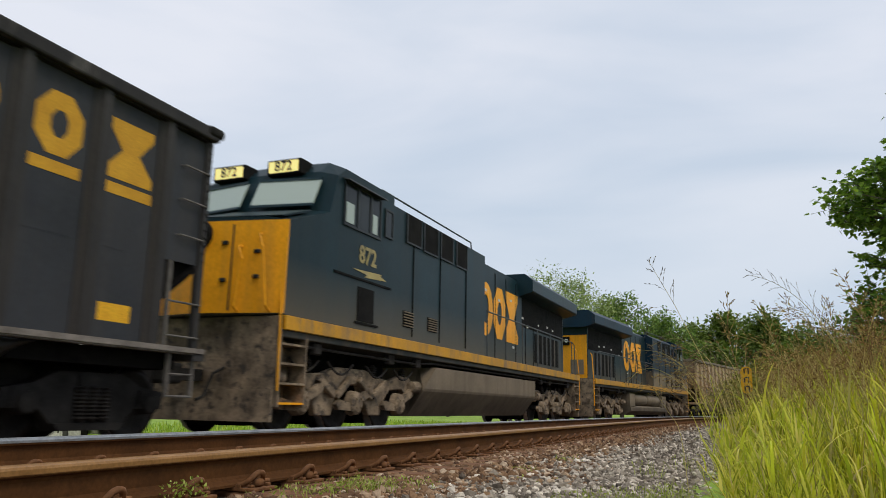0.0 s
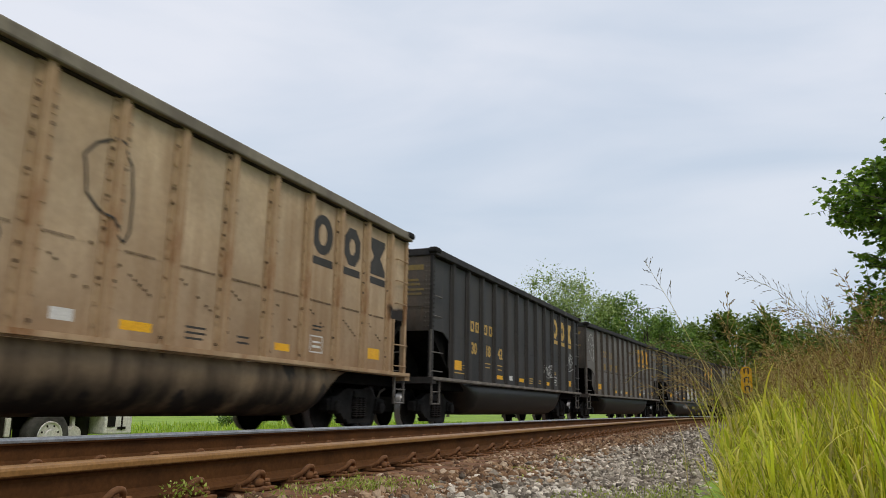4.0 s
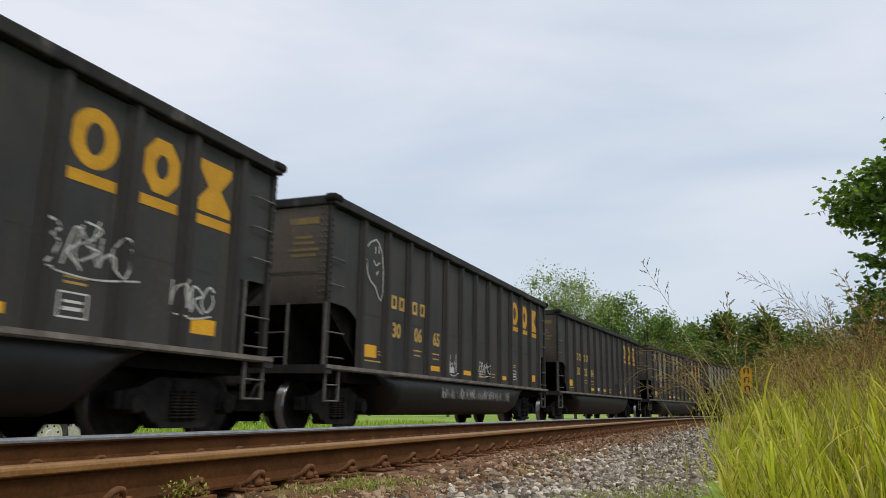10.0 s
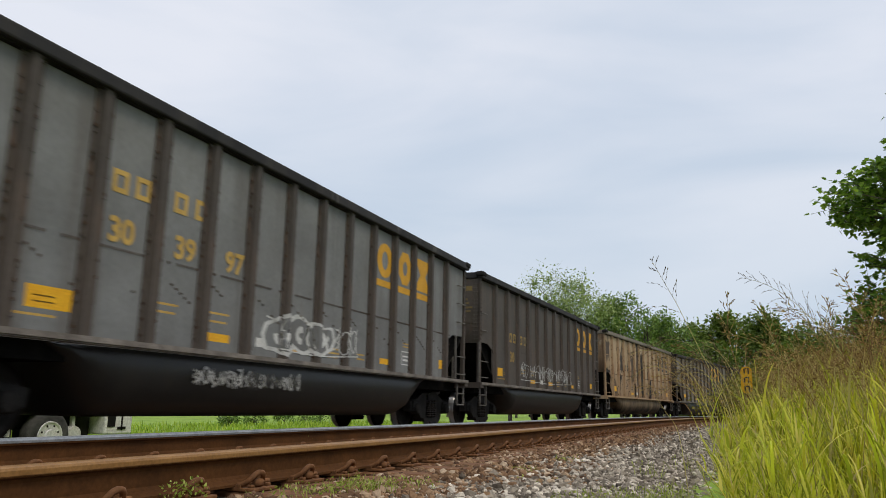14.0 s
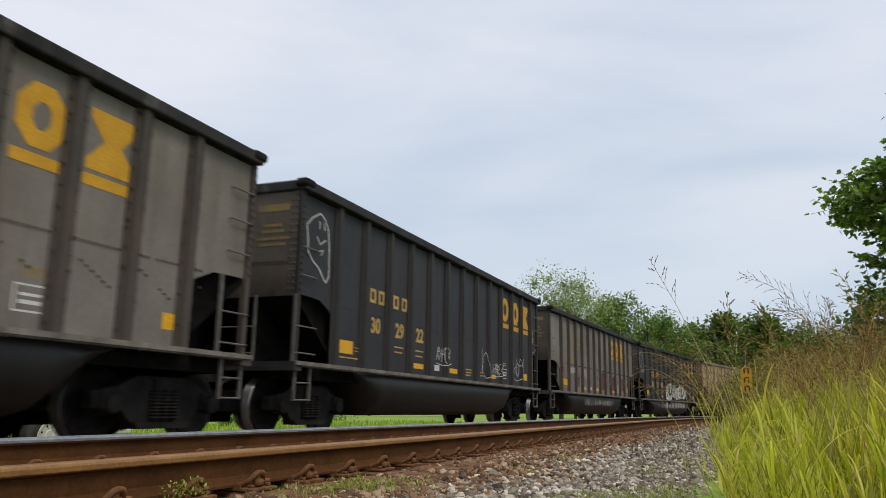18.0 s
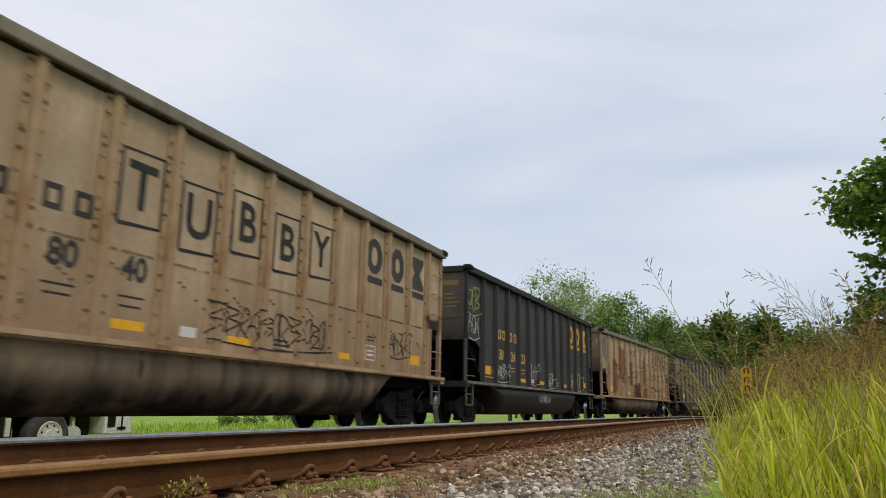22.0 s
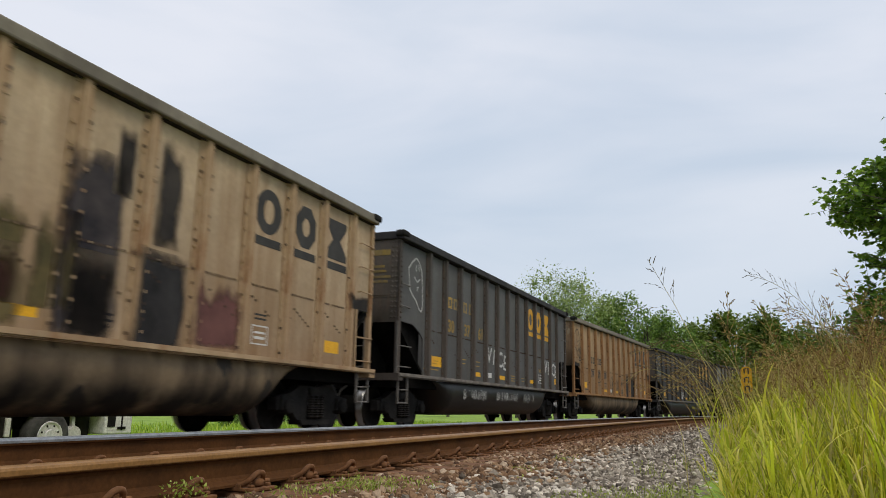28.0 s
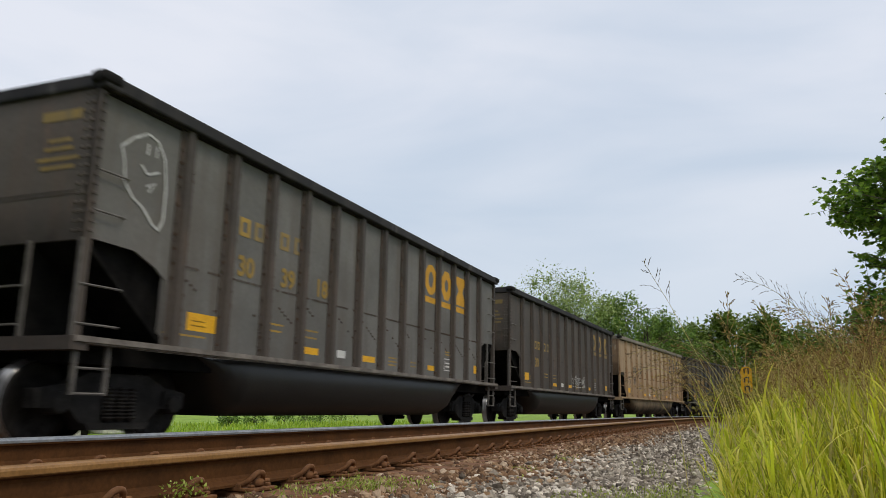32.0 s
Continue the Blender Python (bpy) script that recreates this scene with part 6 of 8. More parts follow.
def marks(car, number, letter, riveted=False, cut=0.0):
    """Reporting marks as plain bars, the car's number, the emblem, reflectors and stencilled data."""
    lm = letter
    dx, dz = (0.30, 0.40) if riveted else (0.0, 0.0)
    for x0 in (-4.72, -4.36, -3.70, -3.30):
        plates(car, "reporting_mark", [(x0 + dx + a, x0 + dx + b, c + dz, d + dz) for a, b, c, d in ((0, 0.06, 2.33, 2.60), (0.18, 0.24, 2.33, 2.60), (0.06, 0.18, 2.54, 2.60), (0.06, 0.18, 2.33, 2.39))], lm)
    for txt, x in zip(number, (-4.46, -3.38, -2.36)):
        if txt:
            stencil(car, txt, x + dx * 0.8, 1.89 + dz, 0.40, lm)
    for me, x, in zip(EMBLEM, (2.65, 3.62, 4.58) if riveted else (3.80, 4.86, 5.88)):
        shared("emblem", me, lm if lm is M_LETTER_DK or car.name in FADED else M_AMBER, car, Matrix.Translation((x, -1.4705, 3.20)))
    wide = (-5.36, -4.76) if riveted else (-5.80, -5.32)
    plates(car, "reflector", [(*wide, 1.30, 1.53)], M_YELLOW)
    plates(car, "stencil_line", [(-5.78, -4.98, 1.22, 1.245), (-5.27, -5.0, 1.42, 1.435), (-5.27, -5.0, 1.36, 1.375)], lm)
    for x0, x1 in ((-2.64, -2.12), (-0.55, -0.04), (2.55, 2.95)):
        plates(car, "reflector", [(x0, x1, 1.20, 1.31)], M_YELLOW)
    plates(car, "reflector", [(5.62, 6.10, 1.27, 1.47)], M_YELLOW)
    plates(car, "data_label", [(-1.50, -1.20, 1.21, 1.34)], M_WHITE, label="small white data label")
    tagged(plates(car, "data_panel", [(3.55, 3.95, 1.24, 1.26), (3.55, 3.95, 1.50, 1.52), (3.55, 3.57, 1.26, 1.50), (3.93, 3.95, 1.26, 1.50), (3.62, 3.88, 1.32, 1.36), (3.62, 3.88, 1.40, 1.43)], M_WHITE), kind="stuff")
    for x0, x1, z in ((-3.62, -3.18, 1.56), (-3.58, -3.22, 1.46), (-2.58, -2.16, 1.56), (-2.55, -2.2, 1.45), (0.55, 0.95, 1.33), (0.55, 0.95, 1.26), (0.55, 0.9, 1.19), (1.62, 1.9, 1.30), (1.62, 1.9, 1.22), (3.6, 3.9, 1.66), (3.6, 3.9, 1.60)):
        plates(car, "stencil_line", [(x0, x1, z, z + 0.028)], lm)
    b = bmesh.new()
    x_end = cut - HALF
    for z, w in ((3.50, 0.60), (3.24, 0.34), (3.14, 0.42), (3.02, 0.62), (2.92, 0.5)):
        box(b, x_end - 0.006, x_end + 0.001, -0.98 - w / 2, -0.98 + w / 2, z, z + (0.12 if z > 3.4 else 0.05))
    part("end_stencil", b, L_FAINT if lm is M_LETTER_DK else L_GHOST, car)


P = {}
P["black"] = steel_paint("black_car_paint", (0.034, 0.037, 0.043), (0.048, 0.046, 0.047), (0.100, 0.078, 0.066), 0.15, seed=1)
P["charcoal"] = steel_paint("charcoal_car_paint", (0.043, 0.044, 0.045), (0.064, 0.057, 0.050), (0.119, 0.085, 0.062), 0.3, seed=2)
P["brown"] = steel_paint("sooty_brown_car_paint", (0.072, 0.064, 0.056), (0.100, 0.080, 0.065), (0.153, 0.098, 0.070), 0.45, seed=5)
P["peeled"] = steel_paint("peeling_car_paint", (0.049, 0.046, 0.043), (0.068, 0.056, 0.046), (0.121, 0.078, 0.056), 0.2, (0.27, 0.245, 0.185), 0.52, seed=3)
P["grey"] = steel_paint("dusty_grey_car_paint", (0.150, 0.146, 0.137), (0.115, 0.100, 0.086), (0.165, 0.127, 0.098), 0.3, seed=4)
P["dim"] = steel_paint("dim_grey_car_paint", (0.100, 0.100, 0.098), (0.078, 0.071, 0.064), (0.140, 0.110, 0.088), 0.25, seed=30)
P["blue"] = steel_paint("slate_car_paint", (0.180, 0.184, 0.182), (0.130, 0.122, 0.114), (0.165, 0.130, 0.105), 0.2, seed=6)
P["pale"] = steel_paint("pale_grey_car_paint", (0.195, 0.178, 0.158), (0.145, 0.120, 0.098), (0.197, 0.141, 0.106), 0.3, seed=7)
P["tan"] = steel_paint("tan_car_paint", (0.424, 0.321, 0.211), (0.285, 0.182, 0.100), (0.278, 0.130, 0.060), 0.25, seed=8, grime_or_shade=((0.205, 0.118, 0.060), 1.0, 2.5, 0.75))
P["tan_rust"] = steel_paint("rusty_tan_car_paint", (0.325, 0.226, 0.124), (0.230, 0.134, 0.067), (0.185, 0.085, 0.040), 0.45, seed=9, grime_or_shade=((0.18, 0.103, 0.053), 1.0, 2.5, 0.75))
P["tan_stain"] = steel_paint("stained_tan_car_paint", (0.425, 0.324, 0.203), (0.277, 0.176, 0.102), (0.240, 0.114, 0.051), 0.3, (0.035, 0.032, 0.03), 0.30, seed=10, grime_or_shade=((0.205, 0.118, 0.060), 1.0, 2.5, 0.75))
RIB_DARK = steel_paint("dark_rib_paint", (0.034, 0.033, 0.033), (0.052, 0.045, 0.040), (0.105, 0.072, 0.050), 0.3, seed=11)
RIB_BROWN = steel_paint("brown_rib_paint", (0.072, 0.061, 0.053), (0.090, 0.070, 0.056), (0.139, 0.088, 0.062), 0.5, seed=12)
RIB_TAN = steel_paint("tan_rib_paint", (0.415, 0.300, 0.182), (0.285, 0.165, 0.085), (0.216, 0.095, 0.036), 0.45, seed=13)
CHORD_DK = steel_paint("dark_chord_paint", (0.030, 0.029, 0.030), (0.048, 0.044, 0.042), (0.140, 0.130, 0.120), 0.33, seed=14, sheen=0.08)
CHORD_TAN = steel_paint("grimy_tan_chord_paint", (0.20, 0.175, 0.135), (0.12, 0.10, 0.08), (0.18, 0.11, 0.06), 0.3, seed=15)
RIB_RUST = steel_paint("rusty_tan_rib_paint", (0.330, 0.190, 0.084), (0.225, 0.110, 0.048), (0.190, 0.075, 0.024), 0.6, seed=31)
RIVET = surface("rusty_rivet", (0.030, 0.021, 0.015), (0.095, 0.055, 0.033), 8.0, 0.8, fine=40, bumps=0.1)
TUB_DK = steel_paint("sooty_tub", (0.012, 0.0115, 0.011), (0.018, 0.016, 0.014), (0.04, 0.033, 0.027), 0.3, seed=16, rough=0.42, sheen=0.4)
# the shade on the tub's turned-under belly is painted in by height
TUB_TAN = steel_paint("sooty_shaded_tan_tub", (0.275, 0.200, 0.122), (0.092, 0.066, 0.043), (0.128, 0.075, 0.043), 0.4, (0.05, 0.045, 0.04), 0.12, seed=17, grime_or_shade=((0.016, 0.014, 0.012), 0.40, 0.92, 1.3))
END_TAN = steel_paint("sooty_tan_end", (0.30, 0.20, 0.12), (0.13, 0.075, 0.045), (0.10, 0.05, 0.03), 0.6, (0.42, 0.33, 0.22), 0.35, seed=25, grime_or_shade=((0.022, 0.018, 0.015), 2.2, 2.75, 1.1))
END_DK = steel_paint("sooty_brown_end", (0.125, 0.108, 0.092), (0.140, 0.105, 0.082), (0.180, 0.118, 0.085), 0.5, seed=26, grime_or_shade=((0.024, 0.020, 0.017), 2.12, 2.6, 0.9))
L_FADE = steel_paint("faded_lettering", (0.38, 0.24, 0.045), (0.17, 0.14, 0.09), (0.16, 0.13, 0.10), 0.5, seed=18)
L_GHOST = steel_paint("ghost_lettering", (0.30, 0.205, 0.06), (0.15, 0.13, 0.10), (0.15, 0.13, 0.10), 0.6, seed=19)
L_FAINT = surface("faint_dark_lettering", (0.17, 0.13, 0.09), (0.28, 0.21, 0.14), 5.0, 0.7, fine=30, bumps=0.05)
G_WHITE = surface("sprayed_white", (0.42, 0.42, 0.40), (0.62, 0.62, 0.60), 3.0, 0.7, fine=30, bumps=0.05)
G_SILVER = surface("sprayed_silver", (0.34, 0.34, 0.32), (0.60, 0.58, 0.54), 2.0, 0.6, fine=20, bumps=0.05)
G_BLACK = surface("sprayed_black", (0.015, 0.015, 0.015), (0.04, 0.038, 0.035), 3.0, 0.7, fine=30, bumps=0.05)
G_YELLOW = surface("sprayed_lime", (0.36, 0.38, 0.05), (0.50, 0.50, 0.10), 3.0, 0.7, fine=30, bumps=0.05)
G_TEAL = surface("sprayed_teal", (0.06, 0.21, 0.26), (0.10, 0.30, 0.36), 2.0, 0.7, fine=30, bumps=0.05)
G_RED = sprayed("sprayed_dull_red", (0.095, 0.042, 0.040), (0.17, 0.078, 0.068), 3.0, 0.75)
G_GREEN = sprayed("sprayed_olive", (0.05, 0.045, 0.022), (0.16, 0.12, 0.05), 5.0, 0.8)
G_SMUDGE = sprayed("worn_dark_spray", (0.020, 0.018, 0.022), (0.075, 0.062, 0.06), 7.0, 0.85)
G_STAIN = sprayed("black_run_stain", (0.016, 0.014, 0.013), (0.05, 0.042, 0.036), 9.0, 0.75)
G_RUST = sprayed("rust_wash", (0.15, 0.060, 0.030), (0.26, 0.125, 0.06), 13.0, 0.72)
G_CHALK = sprayed("worn_chalk", (0.22, 0.22, 0.21), (0.40, 0.40, 0.38), 15.0, 0.5, fades=False)
G_SLAB = sprayed("sprayed_black_slab", (0.014, 0.013, 0.014), (0.04, 0.038, 0.038), 21.0, 1.0)
G_PALE = sprayed("worn_grey_patch", (0.11, 0.105, 0.095), (0.20, 0.185, 0.165), 23.0, 0.9)
G_CREAM = surface("sprayed_cream", (0.44, 0.43, 0.38), (0.60, 0.59, 0.53), 2.5, 0.7, fine=8, bumps=0.05)

DK = ("black", RIB_DARK, CHORD_DK, TUB_DK, M_LETTER)
CH = ("charcoal", RIB_DARK, CHORD_DK, TUB_DK, M_LETTER)
BR = ("brown", RIB_BROWN, CHORD_DK, TUB_DK, L_FADE)
GR = ("grey", RIB_BROWN, CHORD_DK, TUB_DK, L_FADE)
PA = ("pale", RIB_BROWN, CHORD_DK, TUB_DK, L_GHOST)
BL = ("blue", RIB_BROWN, CHORD_DK, TUB_DK, M_LETTER)
PE = ("peeled", RIB_DARK, CHORD_DK, TUB_DK, M_LETTER)
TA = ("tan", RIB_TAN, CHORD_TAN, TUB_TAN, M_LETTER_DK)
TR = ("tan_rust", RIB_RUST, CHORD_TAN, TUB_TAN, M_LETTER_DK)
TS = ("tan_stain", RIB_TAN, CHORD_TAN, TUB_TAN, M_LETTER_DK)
L_DARK = "black steel coal car with yellow numbers on ribbed sides"
L_GREY = "dusty grey steel coal car with faded yellow numbers"
L_TAN = "tan steel coal car with rust along its ribs and black numbers"
FLEET = {
    0: (DK, ("", "", ""), L_DARK), 3: (TA, ("39", "74", "39"), L_TAN), 4: (CH, ("30", "18", "42"), "black coal car with white tags on ribbed sides"), 5: (GR, ("30", "37", "75"), L_GREY),
    6: (("brown", RIB_DARK, CHORD_DK, TUB_DK, M_LETTER), ("30", "26", "83"), "black coal car with a row of fat white graffiti"), 7: (PA, ("30", "", ""), "pale grey coal car with ghosted yellow numbers"), 8: (CH, ("30", "10", "88"), L_DARK),
    9: (CH, ("30", "06", "65"), "black coal car with white tags and orange square"), 10: (CH, ("30", "25", "84"), L_DARK), 11: (PE, ("30", "13", "58"), "black coal car whose paint peels to pale primer"),
    12: (BL, ("30", "39", "97"), "slate grey coal car with a sprayed white tag"), 13: (BR, ("30", "", ""), "sooty coal car with white graffiti"), 14: (TS, ("39", "", ""), "tan coal car streaked with black stains"),
    15: (PA, ("30", "41", "38"), "pale grey coal car with ghosted yellow numbers"), 16: (DK, ("30", "29", "22"), "black coal car with several white tags"), 17: (PA, ("30", "", ""), "grey coal car with dull red patches along its foot"),
    18: (DK, ("30", "23", "09"), "black coal car with a large silver graffiti piece"), 19: (TA, ("39", "80", "40"), "tan coal car with drawn letters in boxes"), 20: (CH, ("30", "24", "23"), "black coal car with lime and white tags"),
    21: (TA, ("39", "85", "23"), "rusty tan coal car with red-brown patches"), 22: (GR, ("30", "41", "04"), "grey coal car with chalked letters in boxes"), 23: (TS, ("39", "", ""), "tan coal car streaked with black stains"),
    24: (TA, ("39", "70", ""), "tan coal car with a dark worn mural"), 25: (("dim", RIB_BROWN, CHORD_DK, TUB_DK, L_FADE), ("30", "37", "61"), "grey coal car with white sprayed letters"), 26: (TR, ("39", "70", "00"), "orange-tan coal car with black sprayed blocks"),
    27: (CH, ("30", "04", "64"), L_DARK), 28: (GR, ("30", "39", "18"), L_GREY), 29: (BR, ("30", "", ""), L_GREY), 30: (TA, ("39", "", ""), L_TAN), 31: (CH, ("30", "", ""), L_DARK),
    32: (GR, ("30", "", ""), L_GREY), 33: (CH, ("30", "", ""), L_DARK), 34: (TA, ("39", "", ""), L_TAN), 35: (CH, ("30", "", ""), L_DARK), 36: (BR, ("30", "", ""), L_GREY),
}

# gaps between the vehicles along the line, as they stand at 13 s
GAPS = [-189.94, -173.94, -150.58, -127.22, -111.25, -95.28, -79.75, -63.61, -48.07, -31.73, -15.58, 0.83, 17.09, 32.55, 48.51, 64.29, 79.67, 95.93,
        111.49, 127.47, 143.77, 160.02, 176.16, 191.99, 208.40, 224.33, 239.76, 255.87, 272.09]
while len(GAPS) < 38:
    GAPS.append(GAPS[-1] + 16.0)
CARS = {}
RIBS_OF = {}
FADED = set()          # cars whose emblem has paled
for i in range(len(GAPS) - 1):
    if i in FLEET:
        (paint, ribp, chord, tub, letter), number, label = FLEET[i]
        is_riveted = paint in ("grey", "pale", "blue", "dim")
        cut = {7: 0.34, 15: 0.30, 17: 0.20, 22: 0.15, 28: 0.15}.get(i, 0.10) if is_riveted else 0.0
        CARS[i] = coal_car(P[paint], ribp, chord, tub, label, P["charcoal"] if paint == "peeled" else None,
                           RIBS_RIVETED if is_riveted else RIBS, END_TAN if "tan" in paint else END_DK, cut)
        RIBS_OF[CARS[i].name] = RIBS_RIVETED if is_riveted else RIBS
        if i in (4, 22, 29, 31, 33):
            FADED.add(CARS[i].name)
        marks(CARS[i], number, letter, is_riveted, cut)
        MOVERS.append((CARS[i], (GAPS[i] + GAPS[i + 1]) / 2, 12.1, False))

for i, mat in ((3, G_BLACK), (7, G_WHITE), (8, G_WHITE), (9, G_WHITE), (16, G_WHITE), (18, G_WHITE), (25, G_WHITE), (26, G_BLACK), (27, G_WHITE), (28, G_WHITE), (22, G_WHITE), (5, G_WHITE)):
    loop_mark(CARS[i], -6.65 + (0.35 if RIBS_OF[CARS[i].name] is RIBS_RIVETED else 0.0) if i not in (3, 9) else (-0.9 if i == 3 else -5.5), 3.0 if i != 3 else 2.75, 0.80, 1.15, mat, i)
for i, x0, x1, z0, z1, mat in ((4, 5.4, 6.3, 1.9, 2.5, G_WHITE), (4, 2.2, 3.3, 1.5, 1.9, G_WHITE), (6, -4.7, -3.85, 1.32, 1.68, G_WHITE), (7, -4.9, -4.2, 1.25, 1.6, G_SILVER), (7, 3.3, 5.0, 1.4, 1.8, G_SILVER), (8, -4.8, -4.1, 1.3, 1.5, G_WHITE),
                               (8, 1.3, 2.4, 1.2, 1.8, G_SILVER), (8, 3.3, 4.6, 1.75, 2.3, G_WHITE), (8, 5.25, 5.95, 1.5, 1.95, G_WHITE), (9, -1.5, -1.0, 1.2, 1.7, G_WHITE), (9, 0.6, 1.3, 1.25, 1.6, G_WHITE), (12, -1.2, 1.6, 1.25, 1.75, G_WHITE), (13, -3.6, 2.4, 1.3, 1.8, G_WHITE),
                               (16, -1.4, -0.5, 1.4, 1.8, G_WHITE), (16, 1.9, 2.4, 1.3, 2.2, G_WHITE), (16, 2.7, 3.4, 1.3, 1.62, G_WHITE), (16, 4.7, 5.4, 1.3, 1.9, G_WHITE), (16, 6.5, 7.1, 2.3, 3.2, G_SILVER), (17, -4.6, -3.8, 1.75, 2.0, G_SILVER),
                               (17, -2.6, -2.0, 1.7, 2.0, G_SILVER), (17, -0.5, 0.05, 1.45, 2.0, G_CHALK), (17, 1.35, 2.05, 1.55, 2.0, G_CHALK), (17, 3.35, 3.85, 1.75, 2.0, G_CHALK), (20, -4.85, -3.75, 1.18, 1.66, G_WHITE), (20, -1.5, -0.75, 1.22, 1.86, G_WHITE), (20, 0.65, 1.35, 1.16, 1.66, G_WHITE), (20, 4.5, 5.6, 1.2, 1.95, G_YELLOW), (20, -7.1, -6.2, 2.85, 3.6, G_YELLOW),
                               (20, -7.0, -6.3, 2.2, 2.8, G_WHITE), (26, -6.6, -6.1, 2.4, 2.9, G_BLACK), (27, -1.6, -0.9, 1.3, 1.65, G_WHITE), (11, 6.5, 7.1, 2.2, 3.2, G_WHITE), (19, 4.6, 5.4, 1.4, 1.9, G_BLACK),
                               (19, -1.0, 2.2, 1.25, 1.8, G_BLACK), (29, 0.0, 2.0, 1.3, 1.7, G_SILVER), (26, -1.4, 0.9, 1.12, 2.02, G_BLACK)):
    scribble(CARS[i], x0, x1, z0, z1, int(i * 10 + x0 * 3), mat, 0.026)
for i, x0, x1 in ((9, -2.0, 3.2), (12, -2.8, -0.2), (25, -3.4, -1.6), (25, -0.8, 1.2), (25, 1.8, 3.0), (22, -2.8, 1.0), (17, -2.4, 2.4), (18, -3.2, 2.6), (6, -2.8, -1.2), (8, 0.2, 1.2), (20, -0.6, 0.8)):
    scribble(CARS[i], x0, x1, 0.60, 0.86, i, G_CHALK, 0.03, -1.485)
loop_mark(CARS[6], -6.62, 3.0, 0.72, 1.10, G_TEAL, 2)
loop_mark(CARS[24], -6.62, 3.05, 0.74, 1.10, G_BLACK, 4)
loop_mark(CARS[21], -6.62, 3.10, 0.74, 1.10, G_BLACK, 5, fill=P["pale"])
for ch, x, dz in (("A", -1.33, 0.04), ("B", -0.31, 0.04), ("A", 0.73, -0.02), ("U", 2.80, -0.02)):
    g = shared("graffiti", text_mesh(ch, 1.05, 0.055), G_WHITE, CARS[6], Matrix.Translation((x, -1.482, 1.50 + dz)) @ pose(0, 0, 0, 90, 0, 0) @ Matrix.Diagonal((0.95, 1.0, 1.0, 1.0)))
    shared("outline", text_mesh(ch, 1.05, 0.085), G_BLACK, CARS[6], Matrix.Translation((x + 0.03, -1.4775, 1.48 + dz)) @ pose(0, 0, 0, 90, 0, 0) @ Matrix.Diagonal((0.95, 1.0, 0.4, 1.0)))
block_letters(CARS[18], -1.5, 3.2, 1.10, 2.02, 62, G_CREAM, G_BLACK)
for k in range(7):
    b = bmesh.new()
    cx, w = -1.3 + 0.72 * k, 0.34
    draped(b, [(cx + w * u / 4, 0.60 + 0.26 * (abs(u) / 4) ** 2.5) for u in range(-4, 5)], [(cx + w * u / 4, 0.94) for u in range(-4, 5)], None, -1.474)
    g = part("graffiti", b, G_CREAM, CARS[18], "fat sprayed shape")
    b = bmesh.new()
    draped(b, [(cx + 1.13 * w * u / 4, 0.555 + 0.26 * (abs(u) / 4) ** 2.5) for u in range(-4, 5)], [(cx + 1.13 * w * u / 4, 0.95) for u in range(-4, 5)], None, -1.472)
    part("outline", b, G_BLACK, g)
block_letters(CARS[12], -1.2, 0.6, 1.2, 1.7, 63, P["blue"], G_WHITE)
boxed_word(CARS[19], "TUBBY", -2.36, 2.86, 0.80, G_BLACK)
boxed_word(CARS[22], "TUBBY", -2.0 + 0.68, 2.55, 0.62, G_CHALK)
for txt, x, z, turn in VICE:
    shared("graffiti", text_mesh(txt, 0.60, 0.006), G_WHITE, CARS[25], Matrix.Translation((x, -1.482, z)) @ Matrix.Rotation(radians(turn), 4, "Y") @ pose(0, 0, 0, 90, 0, 0))
